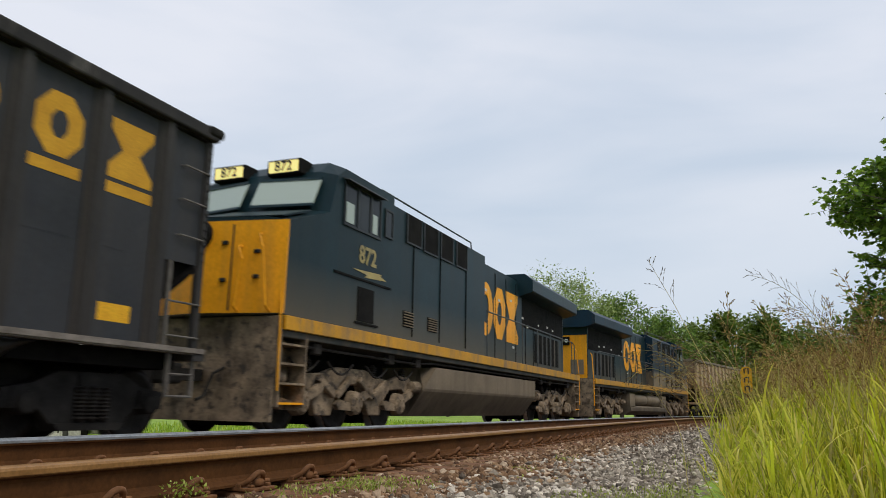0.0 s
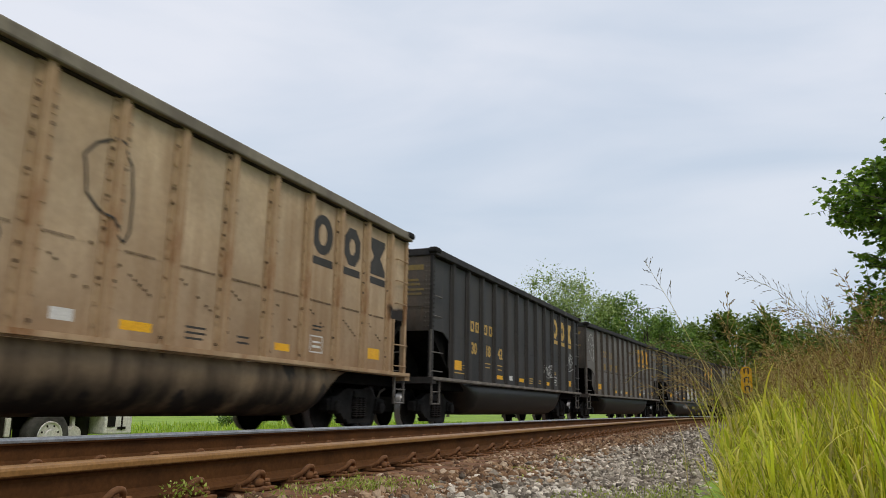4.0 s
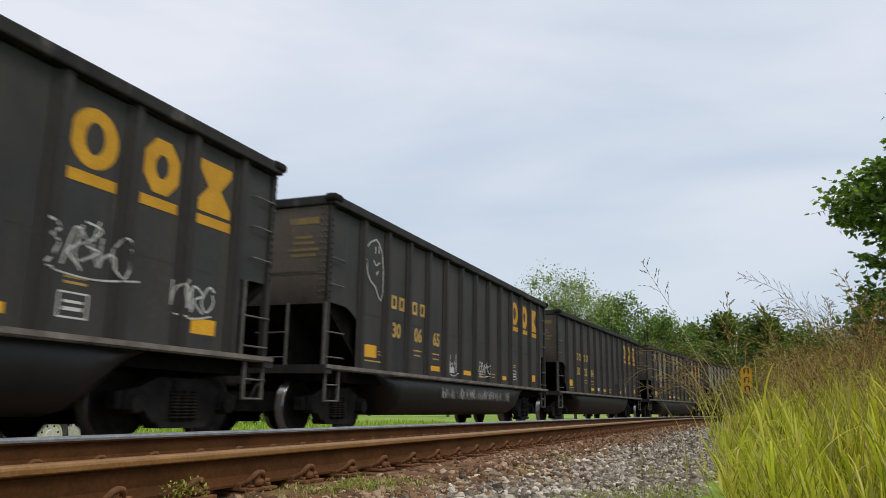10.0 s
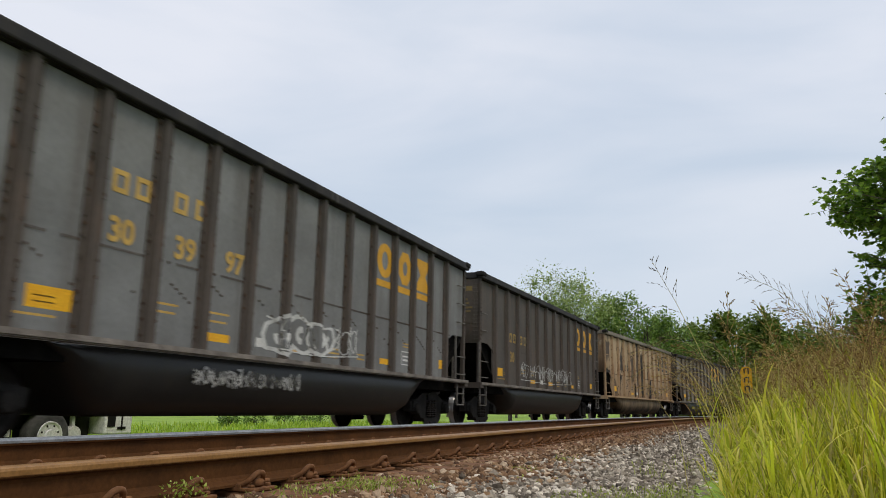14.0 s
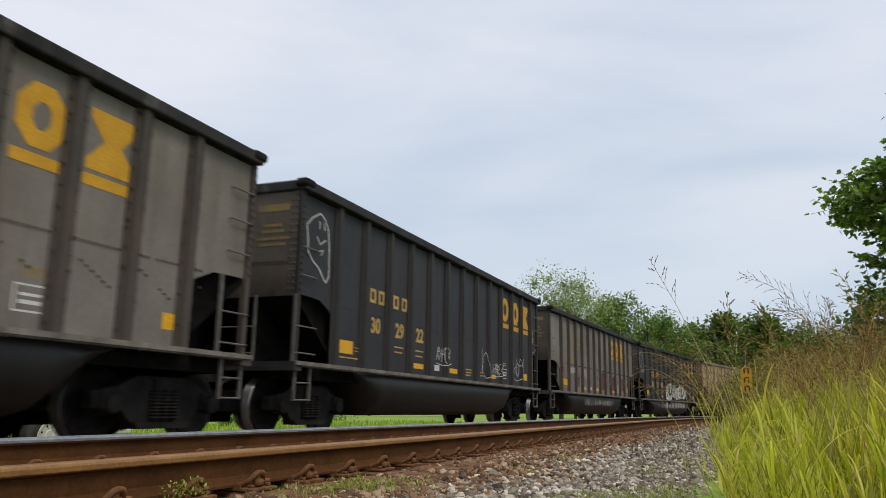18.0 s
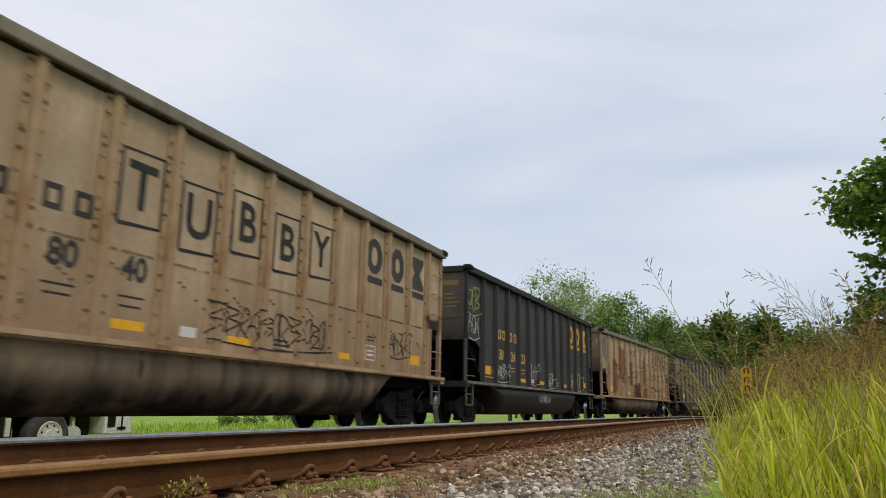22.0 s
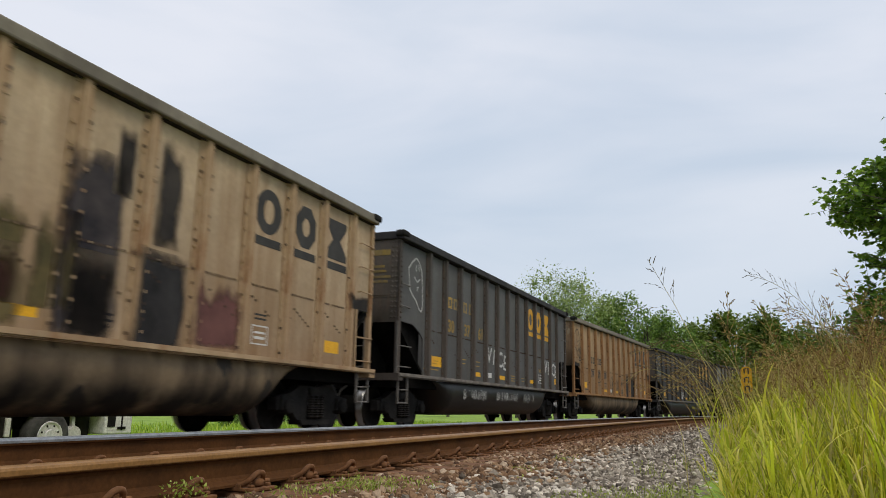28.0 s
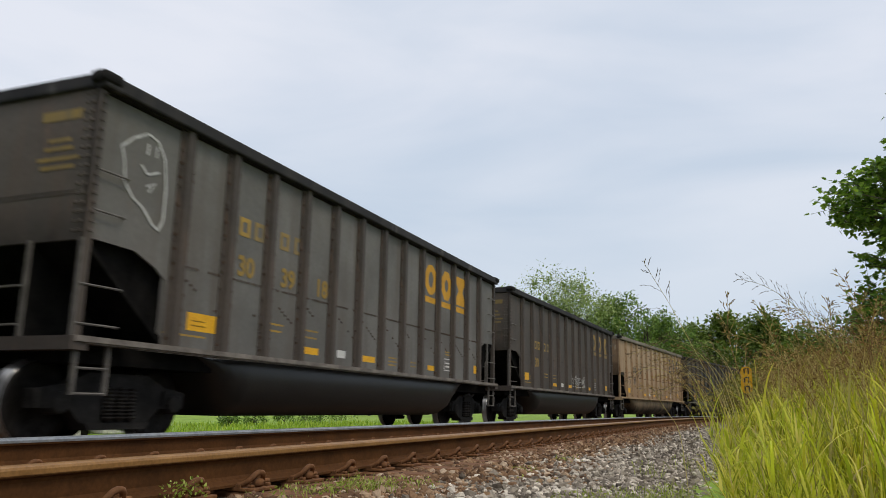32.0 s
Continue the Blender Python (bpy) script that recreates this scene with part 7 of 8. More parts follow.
for i, x0, x1, z0, z1, mat in ((14, -4.9, -4.5, 1.1, 2.4, G_STAIN), (14, -0.5, 0.1, 1.1, 3.6, G_STAIN), (14, 1.1, 1.9, 1.05, 2.1, G_SLAB), (14, -2.0, -1.8, 1.1, 1.9, G_STAIN), (17, -5.8, -5.2, 1.55, 2.0, G_RED), (17, -3.6, -3.0, 1.3, 1.75, G_RED),
                               (17, 0.36, 1.10, 1.28, 2.14, G_RED), (17, 2.30, 3.02, 1.30, 2.10, G_RED), (17, 4.22, 4.96, 1.34, 2.05, G_RED), (21, -4.2, -3.0, 1.9, 3.6, G_RUST), (21, -5.4, -4.4, 1.2, 3.0, G_RUST), (21, -2.2, -1.4, 1.6, 3.0, G_RUST), (21, 0.6, 1.2, 1.7, 3.3, G_RUST), (21, -1.1, 0.1, 1.06, 1.95, G_RED), (21, -1.8, 0.2, 1.1, 1.8, G_RUST), (21, 0.4, 1.6, 1.1, 1.7, G_RUST), (23, -1.0, -0.3, 1.1, 2.2, G_STAIN),
                               (23, 2.4, 3.1, 1.1, 2.6, G_STAIN), (24, -4.6, -2.6, 1.1, 2.3, G_SMUDGE), (24, -3.0, -1.6, 1.06, 2.6, G_GREEN), (24, -1.9, -0.2, 1.05, 2.35, G_GREEN), (24, -0.9, -0.3, 1.3, 1.9, G_RED), (24, -0.25, 0.35, 1.3, 2.35, G_GREEN),
                               (24, 0.05, 1.0, 1.05, 3.15, G_SMUDGE), (24, 0.2, 0.95, 1.05, 2.0, G_STAIN), (24, 0.75, 1.1, 2.7, 3.65, G_STAIN), (24, 1.15, 2.1, 1.04, 2.2, G_SLAB), (24, 2.15, 3.3, 1.12, 2.1, G_RED), (24, 1.40, 1.95, 2.25, 3.72, G_STAIN),
                               (26, 1.40, 2.12, 1.06, 2.18, G_SLAB), (26, 2.48, 3.3, 1.06, 2.18, G_SLAB),
                               (27, -2.6, -2.1, 1.3, 1.75, G_SLAB), (10, 1.6, 2.1, 1.15, 1.6, G_SLAB), (7, -0.9, -0.4, 2.3, 3.5, G_PALE)):
    blotch(CARS[i], x0, x1, z0, z1, int(i * 7 + x0 * 5), mat)
# soot round the openings at the ends of the tan cars
for i, spec in FLEET.items():
    if "tan" in spec[0][0]:
        for x0, x1, top in ((6.3, 7.24, 2.40), (-7.24, -6.3, 2.30)):
            blotch(CARS[i], x0, x1, 2.10, top, i + int(x0), G_STAIN, name="soot_stain")

# ---------------------------------------------------------------- locomotives
DUST_TONE = (0.21, 0.160, 0.100)
M_BLUE = steel_paint("locomotive_blue", (0.007, 0.025, 0.033), (0.014, 0.025, 0.028), (0.026, 0.028, 0.027), 0.2, seed=21, rough=0.42, tone=0.28, low_dirt=0.3, sheen=0.14, grime_or_shade=(DUST_TONE, 1.75, 2.7, 0.42))
M_BLUE_B = steel_paint("worn_locomotive_blue", (0.005, 0.023, 0.042), (0.014, 0.025, 0.034), (0.034, 0.034, 0.031), 0.25, seed=28, rough=0.45, tone=0.3, low_dirt=0.4, sheen=0.14, grime_or_shade=(DUST_TONE, 2.50, 2.66, 1.25))
M_BLUE_DUSTY = steel_paint("dusty_locomotive_blue", (0.040, 0.044, 0.044), (0.10, 0.085, 0.066), (0.085, 0.07, 0.055), 0.4, seed=22, rough=0.6, low_dirt=0.7)
M_GOLD = steel_paint("locomotive_yellow", (0.86, 0.37, 0.012), (0.62, 0.29, 0.03), (0.26, 0.15, 0.06), 0.25, seed=23, rough=0.45, tone=0.12, low_dirt=0.3)
M_GOLD_SILL = steel_paint("grimy_yellow_sill", (0.56, 0.28, 0.02), (0.30, 0.18, 0.07), (0.19, 0.14, 0.09), 0.6, seed=29, rough=0.5, tone=0.15, low_dirt=0.5)
# over the dusty base, shade below the tank's bevel is painted into the colour
M_TANK = steel_paint("dusty_shaded_fuel_tank", (0.205, 0.163, 0.115), (0.135, 0.106, 0.075), (0.10, 0.076, 0.053), 0.3, seed=24, low_dirt=0.5, grime_or_shade=((0.05, 0.042, 0.034), 0.45, 0.95, 0.9))
M_GRILLE = surface("dark_intake", (0.008, 0.008, 0.008), (0.018, 0.017, 0.016), 3.0, 0.8, fine=60, bumps=0.5, sheen=0.05)
M_BOARD = plain("lit_number_board", (0.95, 0.80, 0.28), 0.5, glow=0.55)
# pale base colour paints in the sky that shows through the panes
M_PANE = plain("sky_toned_cab_glass", (0.34, 0.40, 0.36), 0.12)
M_SEAL = surface("window_frame", (0.02, 0.025, 0.028), (0.05, 0.055, 0.055), 3.0, 0.5, 0.5, fine=30, bumps=0.05)
M_RAILING = surface("painted_handrail", (0.05, 0.06, 0.065), (0.10, 0.11, 0.115), 3.0, 0.5, fine=30, bumps=0.05)
M_LAMP = plain("headlight_lens", (0.75, 0.75, 0.70), 0.1)


def loft(b, slices):
    """Outlines of (x, z) at several y, joined and closed."""
    rings = [[b.verts.new((x, y, z)) for x, z in pts] for y, pts in slices]
    n = len(rings[0])
    fs = []
    for a, c in zip(rings, rings[1:]):
        for i in range(n):
            fs.append(b.faces.new((a[i], a[(i + 1) % n], c[(i + 1) % n], c[i])))
    fs.append(b.faces.new(rings[0][::-1]))
    fs.append(b.faces.new(rings[-1]))
    bmesh.ops.recalc_face_normals(b, faces=fs)


def both(fn):
    for sg in (-1, 1):
        fn(sg)


ME_LOCO_WHEEL = wheel_mesh(0.53, "wheelset")


def loco_truck(loco, x0):
    t = new("truck")
    t.parent = loco
    t.location = (x0, 0, HEAD_B)
    for sg in (-1, 1):
        b = bmesh.new()
        y0, y1 = (sg * 1.17, sg * 1.03) if sg < 0 else (sg * 1.03, sg * 1.17)
        up = [(-2.78, 0.76), (-2.74, 0.98), (-2.55, 1.10), (-2.10, 1.12), (-1.62, 1.00), (-1.0, 1.04), (-0.55, 1.16), (0.55, 1.16), (1.0, 1.04), (1.62, 1.00), (2.10, 1.12), (2.55, 1.10), (2.74, 0.98), (2.78, 0.76)]
        down = [(2.40, 0.72), (2.16, 0.84), (1.60, 0.80), (1.36, 0.60), (1.20, 0.30), (0.72, 0.30), (0.52, 0.60), (0.30, 0.86), (-0.30, 0.86), (-0.52, 0.60), (-0.72, 0.30), (-1.20, 0.30), (-1.36, 0.60), (-1.60, 0.80), (-2.16, 0.84), (-2.40, 0.72)]
        prism(b, up + down, y0, y1)
        bmesh.ops.bevel(b, geom=b.edges[:], offset=0.02, segments=1, affect="EDGES")
        f = part("side_frame", b, M_DUST, t, "dusty cast side frame")
        for x in (-1.85, 0.0, 1.85):
            b = bmesh.new()
            lathe(b, [(0.05, -0.13), (0.16, -0.12), (0.21, -0.08), (0.23, 0.06), (0.15, 0.08)] if sg < 0 else [(0.15, -0.08), (0.23, -0.06), (0.21, 0.08), (0.16, 0.12), (0.05, 0.13)], 16, Matrix.Translation((x, sg * 1.22, 0.53)))
            for a in range(4):
                c = a * math.pi / 2 + 0.78
                soft_box(b, x + 0.11 * math.cos(c) - 0.02, x + 0.11 * math.cos(c) + 0.02, sg * 1.345 - 0.02, sg * 1.345 + 0.02, 0.53 + 0.11 * math.sin(c) - 0.02, 0.53 + 0.11 * math.sin(c) + 0.02, 0.006, 1)
            part("journal_box", b, M_DUST, f, smooth=False)
            # the links that hold the axle box to the frame
            for dr in (-1, 1):
                b = bmesh.new()
                xa, xb = x + dr * 0.16, x + dr * 0.62
                za, zb = (0.60, 0.78) if dr > 0 else (0.46, 0.50)
                o = [(xa, za - 0.07), (xb, zb - 0.09), (xb + dr * 0.08, zb), (xb, zb + 0.09), (xa, za + 0.07)]
                prism(b, o if dr > 0 else o[::-1], sg * 1.24 - 0.045, sg * 1.24 + 0.045)
                part("axle_link", b, M_DUST, f)
        for x in (-2.62, 2.62):
            b = bmesh.new()
            ends = [(0.05, x - 0.20), (0.12, x - 0.18), (0.13, x + 0.14), (0.09, x + 0.16), (0.09, x + 0.24), (0.03, x + 0.25)]
            lathe(b, ends, 14, Matrix.Translation((0, sg * 1.25, 0.90)) @ Matrix.Rotation(-math.pi / 2, 4, "Z"))
            part("brake_cylinder", b, M_DUST, f)
        for x, tilt in ((-1.02, 0.5), (0.98, -0.5), (-0.42, -0.6), (0.42, 0.6)):
            b = bmesh.new()
            soft_box(b, -0.30, 0.30, -0.05, 0.05, -0.06, 0.06, 0.015, 1)
            for v in b.verts:
                v.co = Matrix.Translation((x, sg * 1.235, 0.80)) @ Matrix.Rotation(tilt, 4, "Y") @ v.co
            part("brake_lever", b, M_DUST, f)
        for x in (-1.45, 0.95, 2.3):
            b = bmesh.new()
            prof = [(0.03, 0.0)] + [(0.085 if k % 2 else 0.06, 0.02 + k * 0.022) for k in range(11)] + [(0.03, 0.28)]
            lathe(b, prof, 10, Matrix.Translation((x, sg * 1.10, 1.00)) @ Matrix.Rotation(math.pi / 2, 4, "X"))
            part("coil_spring", b, M_FRAME, f)
        b = bmesh.new()
        for xa in (-2.3, -1.1, 0.3, 1.5):
            rod(b, [(xa + 0.1 * k, sg * 1.30, 1.22 - 0.20 * math.sin(math.pi * k / 9)) for k in range(10)], 0.020)
        part("cable_loop", b, M_FRAME, f, "hanging traction cables")
    for dx in (-1.85, 0.0, 1.85):
        w = new("wheelset", ME_LOCO_WHEEL)
        w.parent = t
        w.location = (dx, 0, 0.53)
        rolling.append((w, Vector((dx, 0, 0.53)), 0.53, loco))


def locomotive(label, number, reservoirs):
    """A wide-cab diesel with its cab towards -x."""
    blue = M_BLUE_B if reservoirs else M_BLUE
    lo = tagged(new("locomotive"), label, "locomotive", "locomotives of the train")

    def p(name, b, mat, lab="", parent=None, smooth=False):
        return part(name, b, mat, parent or lo, lab, smooth)

    b = bmesh.new()
    soft_box(b, -10.35, 10.35, -1.50, 1.50, 1.42, 1.76, 0.02)
    p("underframe", b, M_BLUE_DUSTY)
    for sg in (-1, 1):
        b = bmesh.new()
        soft_box(b, -10.40, 10.30, sg * 1.53 - 0.03, sg * 1.53 + 0.03, 1.53, 1.75, 0.008, 1)
        p("sill_stripe", b, M_GOLD_SILL, "grimy yellow sill stripe")
    # cab
    b = bmesh.new()

    def cab_profile(front, drop):
        return [(-10.42 - front, 1.76), (-10.40 - front, 3.32 - drop * 0.4), (-9.20 - front * 0.8, 3.72 - drop * 0.3), (-8.98 - front * 0.3, 4.50 - drop * 0.6), (-8.70, 4.76 - drop), (-6.72, 4.76 - drop), (-6.72, 1.76)]
    loft(b, [(-1.52, cab_profile(0.0, 0.16)), (-1.15, cab_profile(0.08, 0.0)), (0, cab_profile(0.30, -0.04)), (1.15, cab_profile(0.08, 0.0)), (1.52, cab_profile(0.0, 0.16))])
    cab = p("cab", b, blue, "dark blue wide-nosed cab")
    b = bmesh.new()

    def nose_profile(front):
        return [(-10.42 - front, 1.78), (-10.402 - front, 3.26), (-10.425 - front, 3.26), (-10.445 - front, 1.78)]
    loft(b, [(-1.525, nose_profile(0.0)), (-1.15, nose_profile(0.08)), (0, nose_profile(0.30)), (1.15, nose_profile(0.08)), (1.525, nose_profile(0.0))])
    nose = p("nose_front", b, M_GOLD, "yellow nose front")
    b = bmesh.new()
    loft(b, [(y, [(-10.36 - f, 3.335), (-9.60 - f * 0.9, 3.60), (-9.60 - f * 0.9, 3.625), (-10.40 - f, 3.345)]) for y, f in ((-1.40, 0.02), (0, 0.30), (1.40, 0.02))])
    p("nose_top", b, blue, "", cab)
    b = bmesh.new()
    lathe(b, [(0.27, 0.0), (0.27, 0.10), (0.23, 0.12), (0.21, 0.05), (0.02, 0.04)], 22, Matrix.Translation((-10.66, 0, 3.04)) @ Matrix.Rotation(math.pi / 2, 4, "Z"))
    p("headlight", b, M_GRILLE, "round black headlight housing", nose)
    for y in (-0.10, 0.10):
        b = bmesh.new()
        lathe(b, [(0.075, 0.0), (0.07, 0.03)], 14, Matrix.Translation((-10.74, y, 3.04)) @ Matrix.Rotation(math.pi / 2, 4, "Z"))
        p("lens", b, M_GLASS_DARK, "", nose)
    for y in (-0.62, 0.62):
        b = bmesh.new()
        fr = 0.30 - 0.22 * abs(y) / 1.15
        prism(b, [(-10.450 - fr, 1.82), (-10.432 - fr, 3.2), (-10.40 - fr, 3.2), (-10.40 - fr, 1.82)], y - 0.014, y + 0.014)
        p("door_seam", b, M_SEAL, "", nose)
    for sg in (-1, 1):
        b = bmesh.new()
        y0, y1 = sorted((sg * 0.12, sg * 1.28))
        o = [(-9.37, 3.80), (-9.13, 4.30), (-9.155, 4.31), (-9.40, 3.81)]
        loft(b, [(y, [(x - (0.21 * (1 - abs(y) / 1.2) if abs(y) < 1.2 else 0), z) for x, z in o]) for y in (y0, y1)])
        w = p("windshield", b, M_PANE, "", cab)
        b = bmesh.new()
        for za, zb in ((3.76, 3.81), (4.30, 4.35)):
            loft(b, [(y, [(-9.40 + (zc - 3.80) * 0.48 - 0.02 - (0.21 * (1 - abs(y) / 1.2) if abs(y) < 1.2 else 0) + dx, zc) for zc, dx in ((za, 0), (za, 0.05), (zb, 0.05), (zb, 0))]) for y in (y0, y1)])
        p("windshield_frame", b, blue, "", cab)
        b = bmesh.new()
        yb = -0.50 if sg < 0 else 0.70
        soft_box(b, -9.20, -8.80, yb - 0.36, yb + 0.36, 4.46, 4.75, 0.03)
        board = p("number_board", b, M_GRILLE, "", cab)
        b = bmesh.new()
        box(b, -9.208, -9.201, yb - 0.31, yb + 0.31, 4.50, 4.71)
        p("lit_panel", b, M_BOARD, "lit yellow number panel", board)
        t = shared("number", text_mesh(number, 0.25, 0.004), M_LETTER_DK, board, Matrix.Translation((-9.212, yb, 4.605)) @ Matrix.Rotation(radians(-90), 4, "Z") @ Matrix.Rotation(radians(90), 4, "X"))
        # side windows
        for x0, x1, za, zb, pane in ((-8.72, -8.28, 3.60, 4.34, M_PANE), (-8.20, -7.78, 3.60, 4.34, M_GLASS_DARK), (-7.70, -7.36, 3.60, 4.34, M_PANE), (-7.10, -6.82, 3.72, 4.22, M_GLASS_DARK)):
            b = bmesh.new()
            box(b, x0, x1, sg * 1.52 - 0.012, sg * 1.52 + 0.012, za, zb)
            win = p("side_window", b, M_GLASS_DARK, "", cab)
            b = bmesh.new()
            for a0, a1, c0, c1 in ((x0 - 0.04, x1 + 0.04, za - 0.04, za), (x0 - 0.04, x1 + 0.04, zb, zb + 0.04), (x0 - 0.04, x0, za, zb), (x1, x1 + 0.04, za, zb)):
                box(b, a0, a1, sg * 1.52 - 0.03, sg * 1.52 + 0.03, c0, c1)
            p("window_frame", b, M_SEAL, "", win)
            if pane is M_PANE:
                b = bmesh.new()
                box(b, x0 + 0.03, x1 - 0.12, *sorted((sg * 1.536, sg * 1.545)), za + 0.03, za + 0.40)
                p("sash", b, M_PANE, "lower sash coloured pale for the sky behind it", win)
        b = bmesh.new()
        prism(b, [(sg * 1.50, 4.40), (sg * 1.66, 4.36), (sg * 1.66, 4.385), (sg * 1.50, 4.43)], -8.80, -7.28, "x")
        p("sunshade", b, M_RAILING, "", cab)
        if sg < 0:
            b = bmesh.new()
            box(b, -8.12, -7.50, sg * 1.525 - 0.012, sg * 1.525 + 0.012, 1.92, 2.54)
            p("intake_screen", b, M_GRILLE, "", cab)
        louvres = ((-7.58, -6.80, 1.86, 2.58, 1.52), (-8.66, -7.86, 1.84, 2.56, 1.52)) if sg > 0 else ()
        for xa, xb, za, zb, yy in louvres + ((-4.78, -4.25, 2.05, 2.36, 1.46), (-6.05, -5.55, 2.02, 2.36, 1.46)):
            b = bmesh.new()
            box(b, xa, xb, sg * yy - 0.012, sg * yy + 0.012, za, zb)
            lv = p("louvre_panel", b, M_GRILLE, "", cab if yy > 1.5 else lo)
            m = 10 if zb - za > 0.5 else 6
            for k in range(m):
                z = za + (k + 0.5) * (zb - za) / m
                b = bmesh.new()
                y0, y1 = sorted((sg * (yy + 0.010), sg * (yy + 0.034)))
                prism(b, [(y0, z - 0.008), (y1, z - 0.008), (y1, z + 0.014), (y0, z + 0.014)], xa + 0.02, xb - 0.02, "x")
                p("slat", b, M_TANK, "", lv)
        if sg > 0:
            b = bmesh.new()
            rod(b, [(-6.72, 1.50, 3.46), (-6.68, 1.54, 3.50), (-1.2, 1.54, 3.52), (-1.1, 1.48, 3.48)], 0.022)
            p("side_rail", b, M_RAILING, "long blue rail along the cabinet")
            b = bmesh.new()
            box(b, -9.06, -8.86, 1.515, 1.528, 1.98, 2.34)
            p("data_label", b, L_SIDE, "", cab)
        b = bmesh.new()
        box(b, -9.0, -6.8, sg * 1.53 - 0.012, sg * 1.53 + 0.012, 2.66, 2.70)
        box(b, -8.2, -7.3, sg * 1.53 - 0.012, sg * 1.53 + 0.012, 1.86, 1.90)
        p("panel_seam", b, M_GRILLE, "", cab)
        m = Matrix.Translation((-7.78, sg * 1.529, 3.14)) @ (pose(0, 0, 0, 90, 0, 0) if sg < 0 else pose(0, 0, 0, 90, 0, 180))
        shared("number", text_mesh(number, 0.46, 0.01), L_SIDE, cab, m)
        b = bmesh.new()
        y = sg * 1.528
        prism(b, [(-8.35, 2.84), (-7.2, 2.90), (-7.25, 2.86), (-7.0, 2.80), (-7.9, 2.74), (-7.8, 2.80)], y - 0.003, y + 0.003)
        p("painted_flash", b, L_SIDE, "", cab)
        for ya, yb, z0, z1 in ((1.30, 1.22, 1.80, 3.05), (0.78, 0.92, 1.80, 2.85)):
            b = bmesh.new()
            fr = 0.30 - 0.22 * ya / 1.15
            rod(b, [(-10.44 - fr, sg * ya, z0), (-10.56 - fr, sg * ya, z0 + 0.08), (-10.60 - fr, sg * yb, z1 - 0.25), (-10.56 - fr, sg * (yb - 0.1), z1 - 0.05), (-10.44 - fr, sg * (yb - 0.14), z1)], 0.02)
            p("grab_rail", b, M_GOLD, "", nose)
        for y, z in ((0.50, 2.3), (0.50, 2.9), (1.05, 2.75), (1.05, 2.35)):
            b = bmesh.new()
            fr = 0.30 - 0.22 * y / 1.15
            soft_box(b, -10.48 - fr, -10.40 - fr, sg * y - 0.05, sg * y + 0.05, z - 0.03, z + 0.03, 0.01, 1)
            p("hinge", b, M_SEAL, "", nose)
        # wide equipment cabinet behind the cab
        vents = ((-6.35, 0.40, 3.66, 4.22), (-5.40, 0.62, 3.70, 4.40), (-4.56, 0.38, 4.08, 4.40), (-4.06, 0.58, 3.60, 4.36), (-2.9, 0.62, 3.85, 4.40)) if sg > 0 else \
            ((-5.97, 0.70, 3.84, 4.44), (-5.08, 0.76, 3.82, 4.44), (-4.1, 0.72, 3.84, 4.44), (-3.1, 0.70, 3.84, 4.44))
        for x, wd, za, zb in vents:
            b = bmesh.new()
            box(b, x, x + wd, sg * 1.465 - 0.015, sg * 1.465 + 0.015, za, zb)
            vent = p("cabinet_vent", b, M_GRILLE, "dark mesh air intake")
            b = bmesh.new()
            for a0, a1, c0, c1 in ((x - 0.04, x + wd + 0.04, za - 0.04, za), (x - 0.04, x, za, zb), (x + wd, x + wd + 0.04, za, zb)):
                box(b, a0, a1, sg * 1.465 - 0.03, sg * 1.465 + 0.03, c0, c1)
            p("frame", b, M_SEAL, "", vent)
        for x in (-5.6, -4.1, -2.4):
            b = bmesh.new()
            box(b, x - 0.012, x + 0.012, sg * 1.468 - 0.012, sg * 1.468 + 0.012, 1.85, 3.85)
            p("door_seam", b, M_GRILLE)
    b = bmesh.new()
    loft(b, [(-1.46, [(-6.70, 1.76), (-6.70, 4.46), (-0.95, 4.46), (-0.95, 1.76)]), (-1.05, [(-6.70, 1.76), (-6.70, 4.68), (-0.95, 4.68), (-0.95, 1.76)]),
             (1.05, [(-6.70, 1.76), (-6.70, 4.68), (-0.95, 4.68), (-0.95, 1.76)]), (1.46, [(-6.70, 1.76), (-6.70, 4.46), (-0.95, 4.46), (-0.95, 1.76)])])
    p("equipment_cabinet", b, blue)
    b = bmesh.new()
    loft(b, [(-1.03, [(-0.95, 1.76), (-0.95, 4.50), (9.70, 4.50), (9.70, 1.76)]), (-0.75, [(-0.95, 1.76), (-0.95, 4.66), (9.70, 4.66), (9.70, 1.76)]),
             (0.75, [(-0.95, 1.76), (-0.95, 4.66), (9.70, 4.66), (9.70, 1.76)]), (1.03, [(-0.95, 1.76), (-0.95, 4.50), (9.70, 4.50), (9.70, 1.76)])])
    hood = p("engine_hood", b, M_BLUE, "dark blue engine hood")
    b = bmesh.new()
    prism(b, [(-1.04, 4.02), (-1.48, 4.14), (-1.52, 4.18), (-1.52, 4.54), (-1.24, 4.76), (1.24, 4.76), (1.52, 4.54), (1.52, 4.18), (1.48, 4.14), (1.04, 4.02)], 3.62, 10.12, "x")
    p("radiator_wing", b, blue, "overhanging radiator housing")
    b = bmesh.new()
    box(b, 9.70, 9.72, -1.0, 1.0, 1.78, 3.70)
    end = p("hood_end", b, M_GOLD, "yellow hood end")
    b = bmesh.new()
    soft_box(b, 9.72, 9.86, -0.22, 0.22, 3.25, 3.62, 0.03)
    p("rear_headlight", b, M_GRILLE, "", end)
    for y in (-0.11, 0.11):
        b = bmesh.new()
